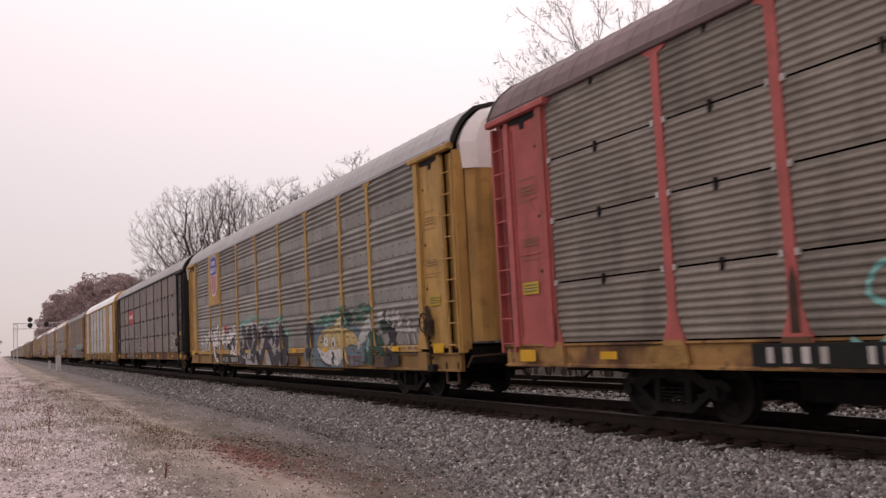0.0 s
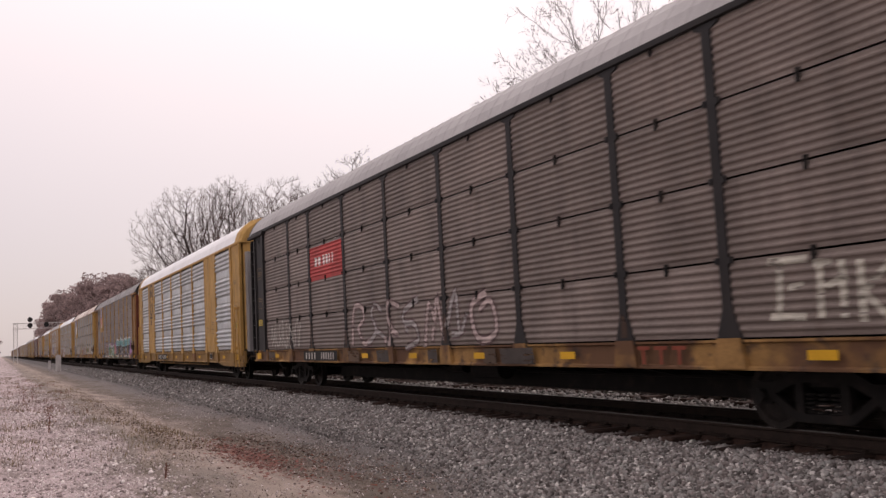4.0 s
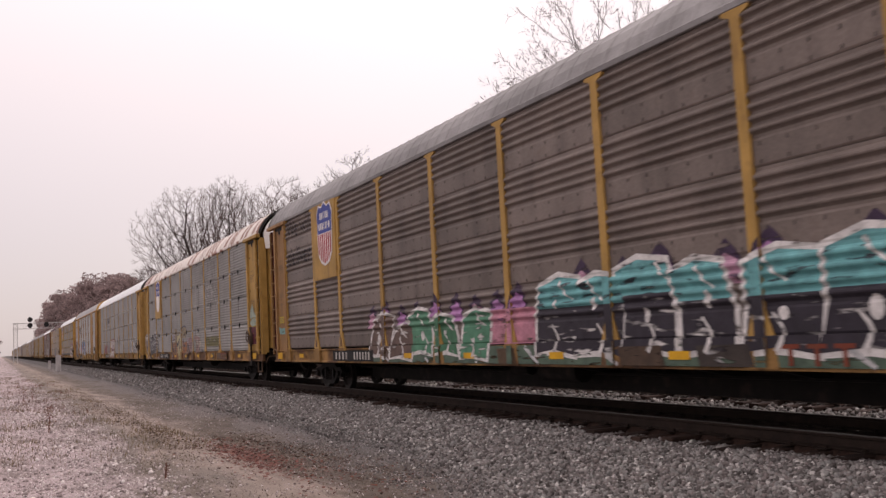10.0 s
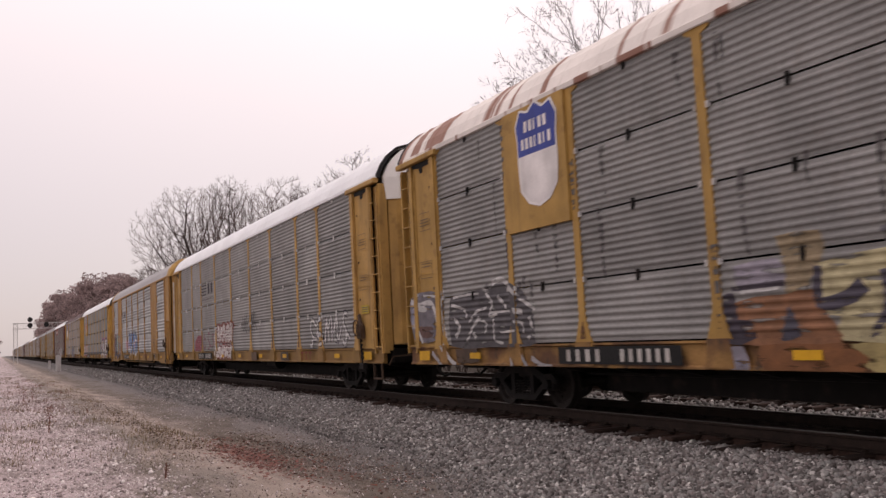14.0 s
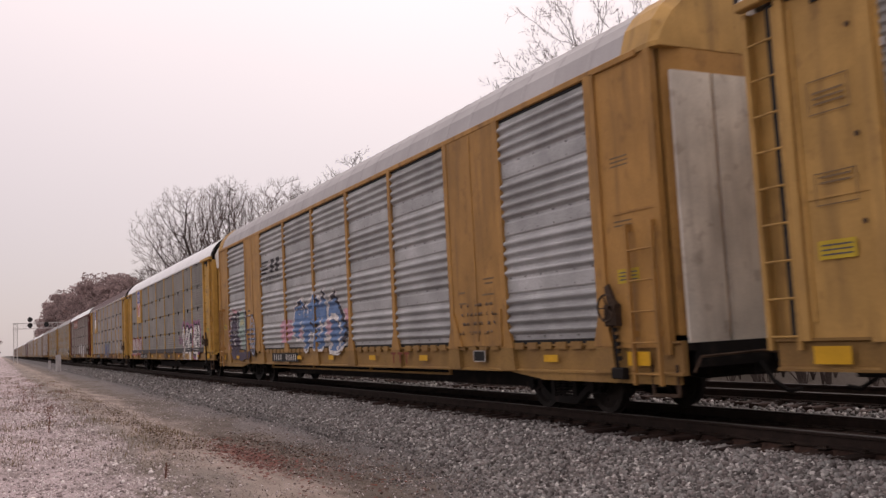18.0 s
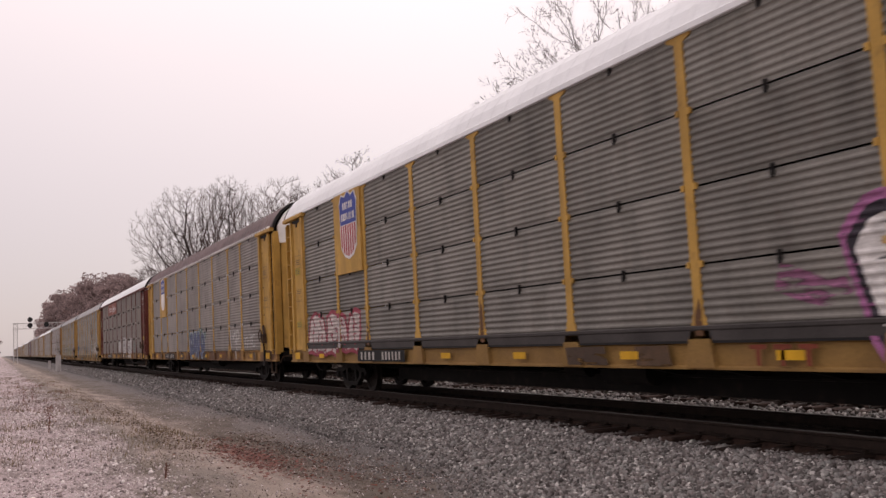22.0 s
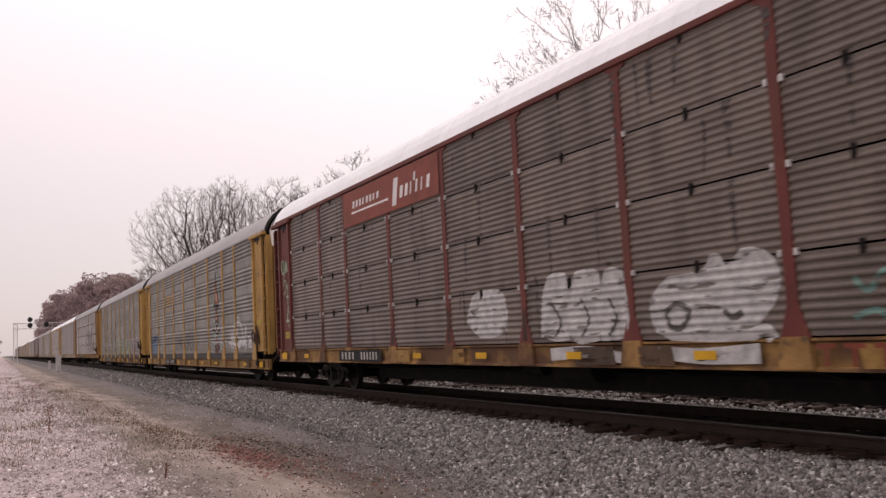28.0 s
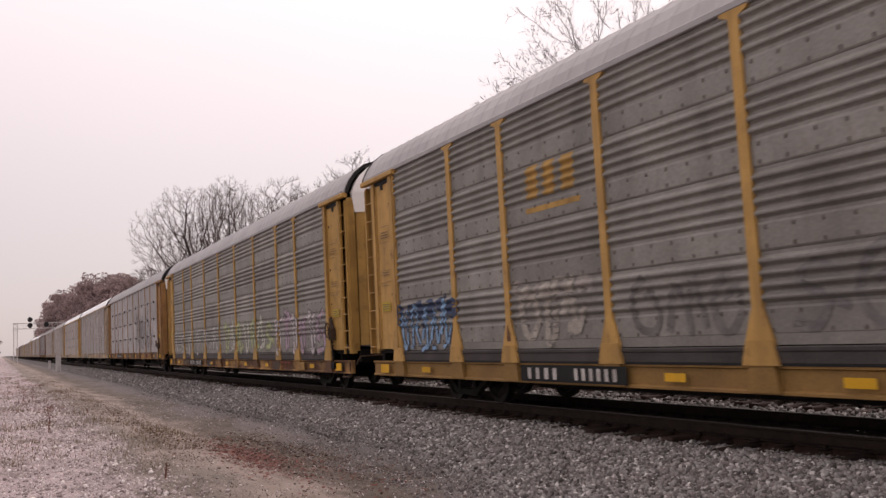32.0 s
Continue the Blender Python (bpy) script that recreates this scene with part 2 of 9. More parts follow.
def ground_material():
    m = bpy.data.materials.new("gravel_and_dirt")
    m.use_nodes = True
    nt = m.node_tree
    bs = nt.nodes["Principled BSDF"]
    bs.inputs["Roughness"].default_value = 0.92
    tc = nt.nodes.new("ShaderNodeTexCoord")
    P = tc.outputs["Object"]
    sep = nt.nodes.new("ShaderNodeSeparateXYZ")
    nt.links.new(P, sep.inputs[0])

    along = nt.nodes.new("ShaderNodeMapping")
    along.inputs["Scale"].default_value = (1.0, 0.3, 1.0)
    nt.links.new(P, along.inputs[0])

    def nz(s, d, rough=0.55, long=False):
        n = nt.nodes.new("ShaderNodeTexNoise")
        n.inputs["Scale"].default_value, n.inputs["Detail"].default_value = s, d
        n.inputs["Roughness"].default_value = rough
        nt.links.new(along.outputs[0] if long else P, n.inputs["Vector"])
        return n.outputs["Fac"]

    def math2(op, a, b):
        n = nt.nodes.new("ShaderNodeMath")
        n.operation = op
        for i, v in enumerate((a, b)):
            if isinstance(v, (int, float)):
                n.inputs[i].default_value = v
            else:
                nt.links.new(v, n.inputs[i])
        return n.outputs[0]

    def rng(v, a, b, c=0.0, d=1.0):
        n = nt.nodes.new("ShaderNodeMapRange")
        nt.links.new(v, n.inputs[0])
        for i, k in zip((1, 2, 3, 4), (a, b, c, d)):
            n.inputs[i].default_value = k
        return n.outputs[0]

    def ramp(v, stops):
        r = nt.nodes.new("ShaderNodeValToRGB")
        while len(r.color_ramp.elements) < len(stops):
            r.color_ramp.elements.new(0.5)
        for e, (p, c) in zip(r.color_ramp.elements, stops):
            e.position, e.color = p, (*c, 1)
        nt.links.new(v, r.inputs[0])
        return r.outputs[0]

    def mix(f, a, b, kind="MIX"):
        x = nt.nodes.new("ShaderNodeMix")
        x.data_type, x.blend_type = "RGBA", kind
        if isinstance(f, float):
            x.inputs[0].default_value = f
        else:
            nt.links.new(f, x.inputs[0])
        nt.links.new(a, x.inputs[6])
        nt.links.new(b, x.inputs[7])
        return x.outputs[2]

    wob = math2("MULTIPLY", nz(0.9, 7, 0.68, True), 3.6)
    wx = math2("ADD", sep.outputs[0], math2("SUBTRACT", wob, 1.8))
    gravel = ramp(nz(26, 6, 0.75), [(0.3, (0.15, 0.115, 0.115)), (0.5, (0.40, 0.33, 0.33)), (0.72, (0.64, 0.56, 0.56))])
    patch = ramp(nz(1.1, 5, 0.6), [(0.35, (0.72, 0.7, 0.68)), (0.65, (1.15, 1.12, 1.12))])
    gravel = mix(0.8, gravel, patch, "MULTIPLY")
    verge = ramp(nz(12, 7, 0.75), [(0.3, (0.075, 0.06, 0.05)), (0.55, (0.21, 0.175, 0.15)), (0.75, (0.40, 0.35, 0.32))])
    path = ramp(nz(2.2, 8, 0.7, True), [(0.3, (0.17, 0.13, 0.108)), (0.5, (0.285, 0.228, 0.192)), (0.72, (0.40, 0.325, 0.28))])
    earth = ramp(nz(4.5, 8, 0.75, True), [(0.3, (0.075, 0.058, 0.048)), (0.52, (0.15, 0.12, 0.10)), (0.75, (0.26, 0.215, 0.185))])
    moss = ramp(nz(9, 6, 0.7), [(0.3, (0.05, 0.038, 0.026)), (0.7, (0.125, 0.095, 0.065))])
    stone = ramp(nz(34, 6, 0.75), [(0.3, (0.05, 0.045, 0.043)), (0.55, (0.16, 0.147, 0.143)), (0.75, (0.30, 0.28, 0.27))])
    silt = ramp(nz(18, 7, 0.75), [(0.3, (0.10, 0.086, 0.08)), (0.52, (0.175, 0.152, 0.143)), (0.75, (0.27, 0.24, 0.225))])
    far = ramp(nz(0.05, 6), [(0.3, (0.045, 0.036, 0.028)), (0.7, (0.10, 0.08, 0.062))])
    c = mix(rng(wx, 1.35, 1.9), gravel, verge)
    c = mix(rng(wx, 2.0, 2.7), c, path)
    c = mix(rng(wx, 3.6, 4.3), c, earth)
    c = mix(rng(wx, 4.7, 5.3), c, silt)
    c = mix(rng(nz(0.75, 8, 0.72, True), 0.50, 0.62, 0.0, 0.8), c, moss)
    c = mix(rng(wx, 5.5, 6.3), c, stone)
    speck = ramp(nz(60, 4, 0.8), [(0.3, (0.62, 0.62, 0.62)), (0.6, (1.12, 1.12, 1.12))])
    c = mix(0.7, c, speck, "MULTIPLY")
    c = mix(rng(sep.outputs[0], 16.2, 17.4), c, far)
    c = mix(rng(sep.outputs[0], -9.0, -13.0), c, far)
    nt.links.new(c, bs.inputs["Base Color"])
    b = nt.nodes.new("ShaderNodeBump")
    b.inputs["Strength"].default_value, b.inputs["Distance"].default_value = 0.9, 0.03
    nt.links.new(nz(22, 8, 0.7), b.inputs["Height"])
    nt.links.new(b.outputs[0], bs.inputs["Normal"])
    return m


def build_ground():
    xs = [-4000, -1500, -500, -200, -90, -45, -25, -14, -9] + [-6 + 0.3 * i for i in range(41)] + [6.5 + 0.8 * i for i in range(18)]
    xs += [24, 35, 60, 120, 250, 600, 1500, 4000]
    ys = [-4000, -1200, -400, -150, -60, -30, -15, -6, -2] + [0.3 * i for i in range(100)] + [30 + 1.5 * i for i in range(60)]
    ys += [125, 145, 170, 210, 270, 350, 500, 800, 1500, 4000]
    g = Geo()
    for y in ys:
        for x in xs:
            g.v.append((x, y, ground_height(x, y)))
    n = len(xs)
    for j in range(len(ys) - 1):
        for i in range(n - 1):
            g.f.append((j * n + i, j * n + i + 1, (j + 1) * n + i + 1, (j + 1) * n + i))
    return thing("ground", g, ground_material(), "pale gravel and brown dirt beside the railway", "ground", kind="structure", smooth=True)


build_ground()


def ballast_profile(x):
    """Height of the ballast bed under the two tracks."""
    left, right = TRACK_X - 1.4, TRACK2_X + 1.75
    if x < left:
        return -0.25 - (left - x) * 0.19
    if x > right:
        return -0.25 - (x - right) * 0.30
    d = min(abs(x - TRACK_X), abs(x - TRACK2_X))
    return (-0.26 if x < TRACK_X else -0.25) - 0.06 * max(0.0, min(1.0, d - 1.6))


def bed_height(x, y):
    return ballast_profile(x) + (0.045 * noise.noise((x * 0.7, y * 0.4, 7)) if abs(y) < 150 else 0)


BALLAST_STONE = surface("ballast_stone", (0.13, 0.12, 0.115), rough=0.85, vary=0.5, scale=14, fine=60, per_object=0, bump=0.9)
# dirty stone with the shade beneath the train in its colour
SHADED_FOUL_STONE = surface("shaded_foul_ballast", (0.05, 0.028, 0.021), rough=0.9, vary=0.5, scale=9, fine=50, per_object=0, bump=0.9)


def stone_material():
    m = bpy.data.materials.new("crushed_stone")
    m.use_nodes = True
    nt = m.node_tree
    bs = nt.nodes["Principled BSDF"]
    bs.inputs["Roughness"].default_value = 0.85
    geo = nt.nodes.new("ShaderNodeNewGeometry")
    r = nt.nodes.new("ShaderNodeValToRGB")
    cols = [(0.0, (0.06, 0.05, 0.047)), (0.25, (0.125, 0.118, 0.112)), (0.5, (0.20, 0.172, 0.165)), (0.7, (0.225, 0.225, 0.215)), (0.92, (0.33, 0.31, 0.295)), (1.0, (0.62, 0.60, 0.57))]
    while len(r.color_ramp.elements) < len(cols):
        r.color_ramp.elements.new(0.5)
    for e, (p, c) in zip(r.color_ramp.elements, cols):
        e.position, e.color = p, (*c, 1)
    nt.links.new(geo.outputs["Random Per Island"], r.inputs[0])
    n = nt.nodes.new("ShaderNodeTexNoise")
    n.inputs["Scale"].default_value = 45
    tc = nt.nodes.new("ShaderNodeTexCoord")
    nt.links.new(tc.outputs["Object"], n.inputs["Vector"])
    x = nt.nodes.new("ShaderNodeMix")
    x.data_type, x.blend_type = "RGBA", "MULTIPLY"
    x.inputs[0].default_value = 0.6
    nt.links.new(r.outputs[0], x.inputs[6])
    nt.links.new(n.outputs["Fac"], x.inputs[7])
    hv = nt.nodes.new("ShaderNodeHueSaturation")
    hv.inputs["Value"].default_value = 1.24
    hv.inputs["Saturation"].default_value = 1.12
    nt.links.new(x.outputs[2], hv.inputs["Color"])
    nt.links.new(hv.outputs[0], bs.inputs["Base Color"])
    return m


CRUSHED = stone_material()


def build_bed():
    xs = [TRACK_X - 3.3 + 0.28 * i for i in range(40)]
    ys = [-4000, -400, -60, -10] + [0.5 * i for i in range(80)] + [40 + 3 * i for i in range(30)] + [140, 180, 260, 400, 800, 1600, 4000]
    g = Geo()
    for y in ys:
        for x in xs:
            g.v.append((x, y, bed_height(x, y)))
    n = len(xs)
    for j in range(len(ys) - 1):
        for i in range(n - 1):
            g.f.append((j * n + i, j * n + i + 1, (j + 1) * n + i + 1, (j + 1) * n + i))
    # fouled stone between the tie ends in use, darkened to carry the train's shade
    o = Geo()
    ox = [TRACK_X - 0.98 + 0.14 * i for i in range(15)]
    for y in ys:
        for i, x in enumerate(ox):
            w = 0.02 * noise.noise((x * 4, y * 4, 2)) if abs(y) < 150 else 0
            o.v.append((x, y, -0.186 - (0.12 if i in (0, 14) else 0) + 0.5 * w))
    k = len(ox)
    for j in range(len(ys) - 1):
        for i in range(k - 1):
            o.f.append((j * k + i, j * k + i + 1, (j + 1) * k + i + 1, (j + 1) * k + i))
    thing("fouled_ballast", o, SHADED_FOUL_STONE, "fouled ballast between the ties in use, darkened for the train's shade", "ballast", kind="structure", smooth=True)
    return thing("ballast_bed", g, BALLAST_STONE, "grey crushed stone ballast bed under two tracks", "ballast", kind="structure", smooth=True)


build_bed()


def scatter_stones(name, label, spots, size, seed, height, material):
    """Many angular stones, each a squashed, turned icosahedron."""
    rs = np.random.RandomState(seed)
    q = (1 + 5 ** 0.5) / 2
    v = np.array([(-1, q, 0), (1, q, 0), (-1, -q, 0), (1, -q, 0), (0, -1, q), (0, 1, q), (0, -1, -q), (0, 1, -q), (q, 0, -1), (q, 0, 1), (-q, 0, -1), (-q, 0, 1)]) / 1.9
    f = np.array([(0, 11, 5), (0, 5, 1), (0, 1, 7), (0, 7, 10), (0, 10, 11), (1, 5, 9), (5, 11, 4), (11, 10, 2), (10, 7, 6), (7, 1, 8), (3, 9, 4), (3, 4, 2), (3, 2, 6), (3, 6, 8), (3, 8, 9), (4, 9, 5), (2, 4, 11), (6, 2, 10), (8, 6, 7), (9, 8, 1)])
    n = len(spots)
    axes = rs.normal(size=(n, 4))
    axes /= np.linalg.norm(axes, axis=1)[:, None]
    w, x, y, z = axes.T
    R = np.stack([1 - 2 * (y * y + z * z), 2 * (x * y - w * z), 2 * (x * z + w * y), 2 * (x * y + w * z), 1 - 2 * (x * x + z * z), 2 * (y * z - w * x),
                  2 * (x * z - w * y), 2 * (y * z + w * x), 1 - 2 * (x * x + y * y)], 1).reshape(n, 3, 3)
    s = size * rs.uniform(0.55, 1.25, (n, 1)) * rs.uniform(0.6, 1.15, (n, 3))
    jag = 1 + rs.uniform(-0.34, 0.34, (n, 12, 1))
    pts = np.einsum("nij,nkj->nki", R, v[None] * jag * s[:, None, :])
    base = np.array([(a, b, height(a, b)) for a, b in spots])
    pts += base[:, None, :]
    pts[:, :, 2] += (s.mean(1) * rs.uniform(-0.1, 0.6, n))[:, None]
    faces = (f[None] + 12 * np.arange(n)[:, None, None]).reshape(-1, 3)
    me = bpy.data.meshes.new(name)
    me.vertices.add(n * 12)
    me.vertices.foreach_set("co", pts.astype(np.float32).ravel())
    me.loops.add(len(faces) * 3)
    me.loops.foreach_set("vertex_index", faces.astype(np.int32).ravel())
    me.polygons.add(len(faces))
    me.polygons.foreach_set("loop_start", np.arange(0, len(faces) * 3, 3, dtype=np.int32))
    me.materials.append(None)
    me.update(calc_edges=True)
    return thing(name, me, material, label, "stones", kind="stuff")


def ballast_foot(y):
    """Where the stones begin: nearer the path in front of the camera."""
    return 5.45 + 1.05 * max(0.0, min(1.0, (y - 9.0) / 6.0)) + 0.22 * noise.noise((0.0, y * 0.7, 3.0))


def spots_in(n, x0, x1, y0, y1, seed, bias=1.0):
    """Scattered places; bias > 1 crowds them towards y0."""
    rs = np.random.RandomState(seed)
    return list(zip(rs.uniform(x0, x1, n), y0 + (y1 - y0) * rs.uniform(0, 1, n) ** bias))


def bed_or_ground(x, y):
    return max(bed_height(x, y) + 0.008, ground_height(x, y))


def edge_spots(n, seed):
    """Stones that stray from the foot of the ballast into the dirt, fewer further out."""
    rs = np.random.RandomState(seed)
    ys = 5 + 40 * rs.uniform(0, 1, n) ** 1.6
    return [(ballast_foot(y) - abs(rs.normal(0, 0.4)), y) for y in ys]


scatter_stones("ballast_stones", "grey angular crushed stones on the ballast shoulder", [q for q in spots_in(80000, 5.3, 8.42, 4.0, 34.0, 3, 1.9) if q[0] > ballast_foot(q[1])], 0.033, 4, bed_or_ground, CRUSHED)
scatter_stones("ballast_stones", "grey angular crushed stones further down the line", spots_in(13000, 6.3, 8.35, 30.0, 110.0, 5, 1.5), 0.045, 6, bed_or_ground, CRUSHED)
scatter_stones("ballast_stones", "grey angular crushed stones between the rails and tracks", spots_in(12000, 10.75, 15.6, 5.0, 45.0, 7, 1.6), 0.045, 8, bed_or_ground, CRUSHED)
scatter_stones("ballast_stones", "stray crushed stones at the ballast foot", edge_spots(5000, 9), 0.024, 10, bed_or_ground, CRUSHED)

scatter_stones("ballast_stones", "small crushed stones mixed into the dirt", spots_in(9000, 4.6, 6.4, 4.0, 18.0, 11, 1.5), 0.013, 12, bed_or_ground, CRUSHED)


# ---- the two tracks ----
TIE_STEP = 0.53


def tie_mesh(seed):
    rs = random.Random(seed)
    g = Geo()
    b = 0.02
    w = 0.115
    g.slab([(-w, -0.16), (w, -0.16), (w, -b), (w - b, rs.uniform(-0.006, 0)), (-w + b, rs.uniform(-0.006, 0)), (-w, -b)], -1.36 - rs.uniform(0, 0.06), 1.3 + rs.uniform(0, 0.04))
    return g.mesh("tie")


TIES = [tie_mesh(i) for i in range(5)]
RAIL_PROFILE = [(-0.075, -0.17), (0.075, -0.17), (0.075, -0.158), (0.012, -0.14), (0.009, -0.045), (0.036, -0.036), (0.037, -0.008),
                (-0.037, -0.008), (-0.036, -0.036), (-0.009, -0.045), (-0.012, -0.14), (-0.075, -0.158)]


def build_track(x, label, near):
    base = tagged(new("railway_track"), label, "track")
    base.location = (x, 0, 0)
    rs = random.Random(int(x * 10))
    last = 56.0 if near else 40.0
    y = -4.0
    while y < last:
        t = part("tie", TIES[rs.randrange(5)], TIE_WOOD, base, at=(rs.uniform(-0.1, 0.12), y + rs.uniform(-0.05, 0.05), -0.175 - rs.uniform(0, 0.03)))
        t.rotation_euler = (0, rs.uniform(-0.012, 0.012), rs.uniform(-0.05, 0.05))
        y += TIE_STEP
    g = Geo()
    while y < 420:
        g.box(-1.3, 1.3, y - 0.11, y + 0.11, -0.3, -0.178)
        y += TIE_STEP
    tagged(part("far_ties", g.mesh("far_ties"), TIE_WOOD, base, "dark wooden ties far down the line"), kind="stuff")
    for s in (-0.755, 0.755):
        g = Geo()
        g.prism([(s + a, b) for a, b in RAIL_PROFILE], -600, 3000)
        r = part("rail", g.mesh("rail"), RAIL_RUST, base, "rusty steel rail")
        g = Geo()
        g.box(s - 0.033, s + 0.033, -600, 3000, -0.008, 0.0)
        part("railhead", g.mesh("railhead"), RAIL_TOP, r, "polished running surface")
    g = Geo()
    y = -4.0
    while y < 60:
        for s in (-0.755, 0.755):
            g.box(s - 0.19, s + 0.19, y - 0.09, y + 0.09, -0.176, -0.166)
            for d in (-0.1, 0.1):
                g.box(s + d - 0.02, s + d + 0.02, y - 0.05, y - 0.02, -0.166, -0.14)
        y += TIE_STEP
    tagged(part("tie_plate", g.mesh("tie_plate"), RAIL_RUST, base, "rusty steel tie plates and spikes"), kind="stuff")


build_track(TRACK_X, "railway track on dark wooden ties under the moving train", True)
build_track(TRACK2_X, "second railway track beyond the train", False)


# ---- the train of enclosed automobile carriers ----
CAR_STEP, CAR_HALF, RACK_END = 28.6, 13.5, 13.64
RACK_ENDS = {"A": 13.64, "B": 13.64, "C": 13.36}
SIDE = 1.6                                  # half the width over the side panels
POST_Y = [-11.9, -9.12, -7.1, -4.25, -1.42, 1.42, 4.25, 7.1, 9.12, 11.9]
BAYS = list(zip(POST_Y[:-1], POST_Y[1:]))
SEAMS = {"A": [1.14, 2.08, 3.06, 4.03, 5.04], "B": [1.17, 2.13, 3.1, 4.07, 5.04], "C": [1.2, 1.99, 2.98, 3.97, 4.98]}


def rib_profile(kind, h):
    """Height and outward depth along one ribbed panel of height h."""
    pts = []
    if kind == "A":
        n = max(5, round((h - 0.1) / 0.1))
        step = (h - 0.1) / n
        pts = [(0.0, 0.0), (0.05, 0.0)]
        for i in range(n):
            z = 0.05 + i * step
            pts += [(z + u * step, 0.017 * v) for u, v in ((0.1, 0.0), (0.25, 0.35), (0.38, 0.9), (0.5, 1.0), (0.64, 0.9), (0.78, 0.35), (0.93, 0.0))]
        pts.append((h, 0.0))
    else:
        d = 0.045 if kind == "B" else 0.058
        step = 0.14 if kind == "B" else 0.168
        n = 4
        start = h - 0.04 - n * step
        pts = [(0.0, 0.0)]
        if start > 0.12:
            pts += [(0.03, 0.012), (start - 0.06, 0.012), (start - 0.03, 0.0)]
        for i in range(n):
            z = start + i * step
            pts += [(z + u * step, d * v) for u, v in ((0.05, 0.0), (0.2, 0.32), (0.36, 0.88), (0.5, 1.0), (0.64, 0.88), (0.8, 0.32), (0.95, 0.0))]
        pts.append((h, 0.0))
    return pts


def panel_mesh(kind, w, h):
    def build(g):
        gap = 0.014 if kind == "A" else 0.003
        prof = [(z, o) for z, o in rib_profile(kind, h) if gap <= z <= h - gap]
        prof = [(gap, 0.0)] + prof + [(h - gap, 0.0)]
        g.prism([(-o, z) for z, o in prof] + [(0.03, h - gap), (0.03, gap)], -w / 2, w / 2)
    return cached(("side_panel", kind, round(w, 2), round(h, 2)), build)


def post_mesh(kind):
    """A pressed post with a flared foot and, on older cars, a spread head."""
    def build(g):
        top, foot, w, d = 5.06, 1.1, 0.08, {"A": 0.028, "B": 0.05, "C": 0.062}[kind]
        out = [(-w, foot + 0.4), (-w - 0.14, foot), (-w - 0.14, foot - 0.02), (w + 0.14, foot - 0.02), (w + 0.14, foot), (w, foot + 0.4)]
        if kind != "C":
            out += [(w, top - 0.13), (w + 0.14, top - 0.07), (w + 0.15, top), (-w - 0.15, top), (-w - 0.14, top - 0.07), (-w, top - 0.13)]
        else:
            out += [(w, top), (-w, top)]
        g.slab(out[::-1], -d, 0.0)
    return cached(("post", kind), build)


ROOF = [(-1.63, 5.06), (-1.63, 5.13), (-1.52, 5.36), (-1.36, 5.57), (-1.1, 5.78), (-0.7, 5.89), (0, 5.94),
        (0.7, 5.89), (1.1, 5.78), (1.36, 5.57), (1.52, 5.36), (1.63, 5.13), (1.63, 5.06)]


ROOFS = {"A": ROOF, "B": ROOF, "C": [(x, z + 0.09 if z > 5.2 else z) for x, z in ROOF]}


def roof_mesh(kind):
    """One sheet with ribs pressed across it, and its underside."""
    def build(g):
        ROOF = ROOFS[kind]
        ends = RACK_ENDS[kind] - (0.35 if kind == "C" else 0.02)
        step = 0.475 if kind != "C" else 0.95
        n = int(2 * ends / step)
        ys = [(-ends, 0)]
        for i in range(n + 1):
            y = -ends + 0.12 + i * (2 * ends - 0.24) / n
            ys += [(y - 0.06, 0), (y - 0.035, 1), (y + 0.035, 1), (y + 0.06, 0)]
        ys.append((ends, 0))
        inner = [(x * 0.97, z - 0.05) for x, z in reversed(ROOF)]
        ring = len(ROOF) + len(inner)
        for y, up in ys:
            g.v += [(x * (1 + 0.003 * up), y, z + 0.009 * up) for x, z in ROOF] + [(x, y, z) for x, z in inner]
        for j in range(len(ys) - 1):
            for i in range(ring):
                a, b = j * ring + i, j * ring + (i + 1) % ring
                g.f.append((a, b, b + ring, a + ring))
        g.f += [tuple(reversed(range(ring))), tuple(range((len(ys) - 1) * ring, len(ys) * ring))]
    return cached(("roof", kind), build)


def gable_mesh(kind):
    """The closed top of the car's end, under the roof's overhang."""
    def build(g):
        e = RACK_ENDS[kind]
        lo = 4.55 if kind != "C" else 5.2
        ROOF = ROOFS[kind]
        if kind == "C":
            # the last stretch of roof is painted like the ends and slopes down to the doors
            rings = ((-e + 0.62, 1.012, 0.02), (-e + 0.02, 1.012, 0.02), (-e - 0.13, 0.97, -0.1))
            k = len(ROOF)
            for y, sx, dz in rings:
                g.v += [(x * sx, y, z + dz if z > 5.2 else z) for x, z in ROOF]
            for j in range(2):
                for i in range(k):
                    a, b = j * k + i, j * k + (i + 1) % k
                    g.f.append((a, a + k, b + k, b))
            g.f += [tuple(range(k)), tuple(2 * k + i for i in reversed(range(k)))]
            return
        sh = [(x * 0.9, z - 0.06) for x, z in ROOF[1:-1]]
        out = [(-1.41, lo)] + [p for p in sh if p[1] > lo] + [(1.41, lo)]
        # a slight bulge, like the doors below it
        k = len(out)
        for y, sx in ((-e + 0.1, 1.0), (-e - 0.03, 1.0), (-e - 0.15, 0.8)):
            g.v += [(x * sx, y, lo + (z - lo) * (1.0 if sx == 1.0 else 0.97)) for x, z in out]
        for j in range(2):
            for i in range(k):
                a, b = j * k + i, j * k + (i + 1) % k
                g.f.append((a, a + k, b + k, b))
        g.f += [tuple(range(k)), tuple(2 * k + i for i in reversed(range(k)))]
    return cached(("gable", kind), build)


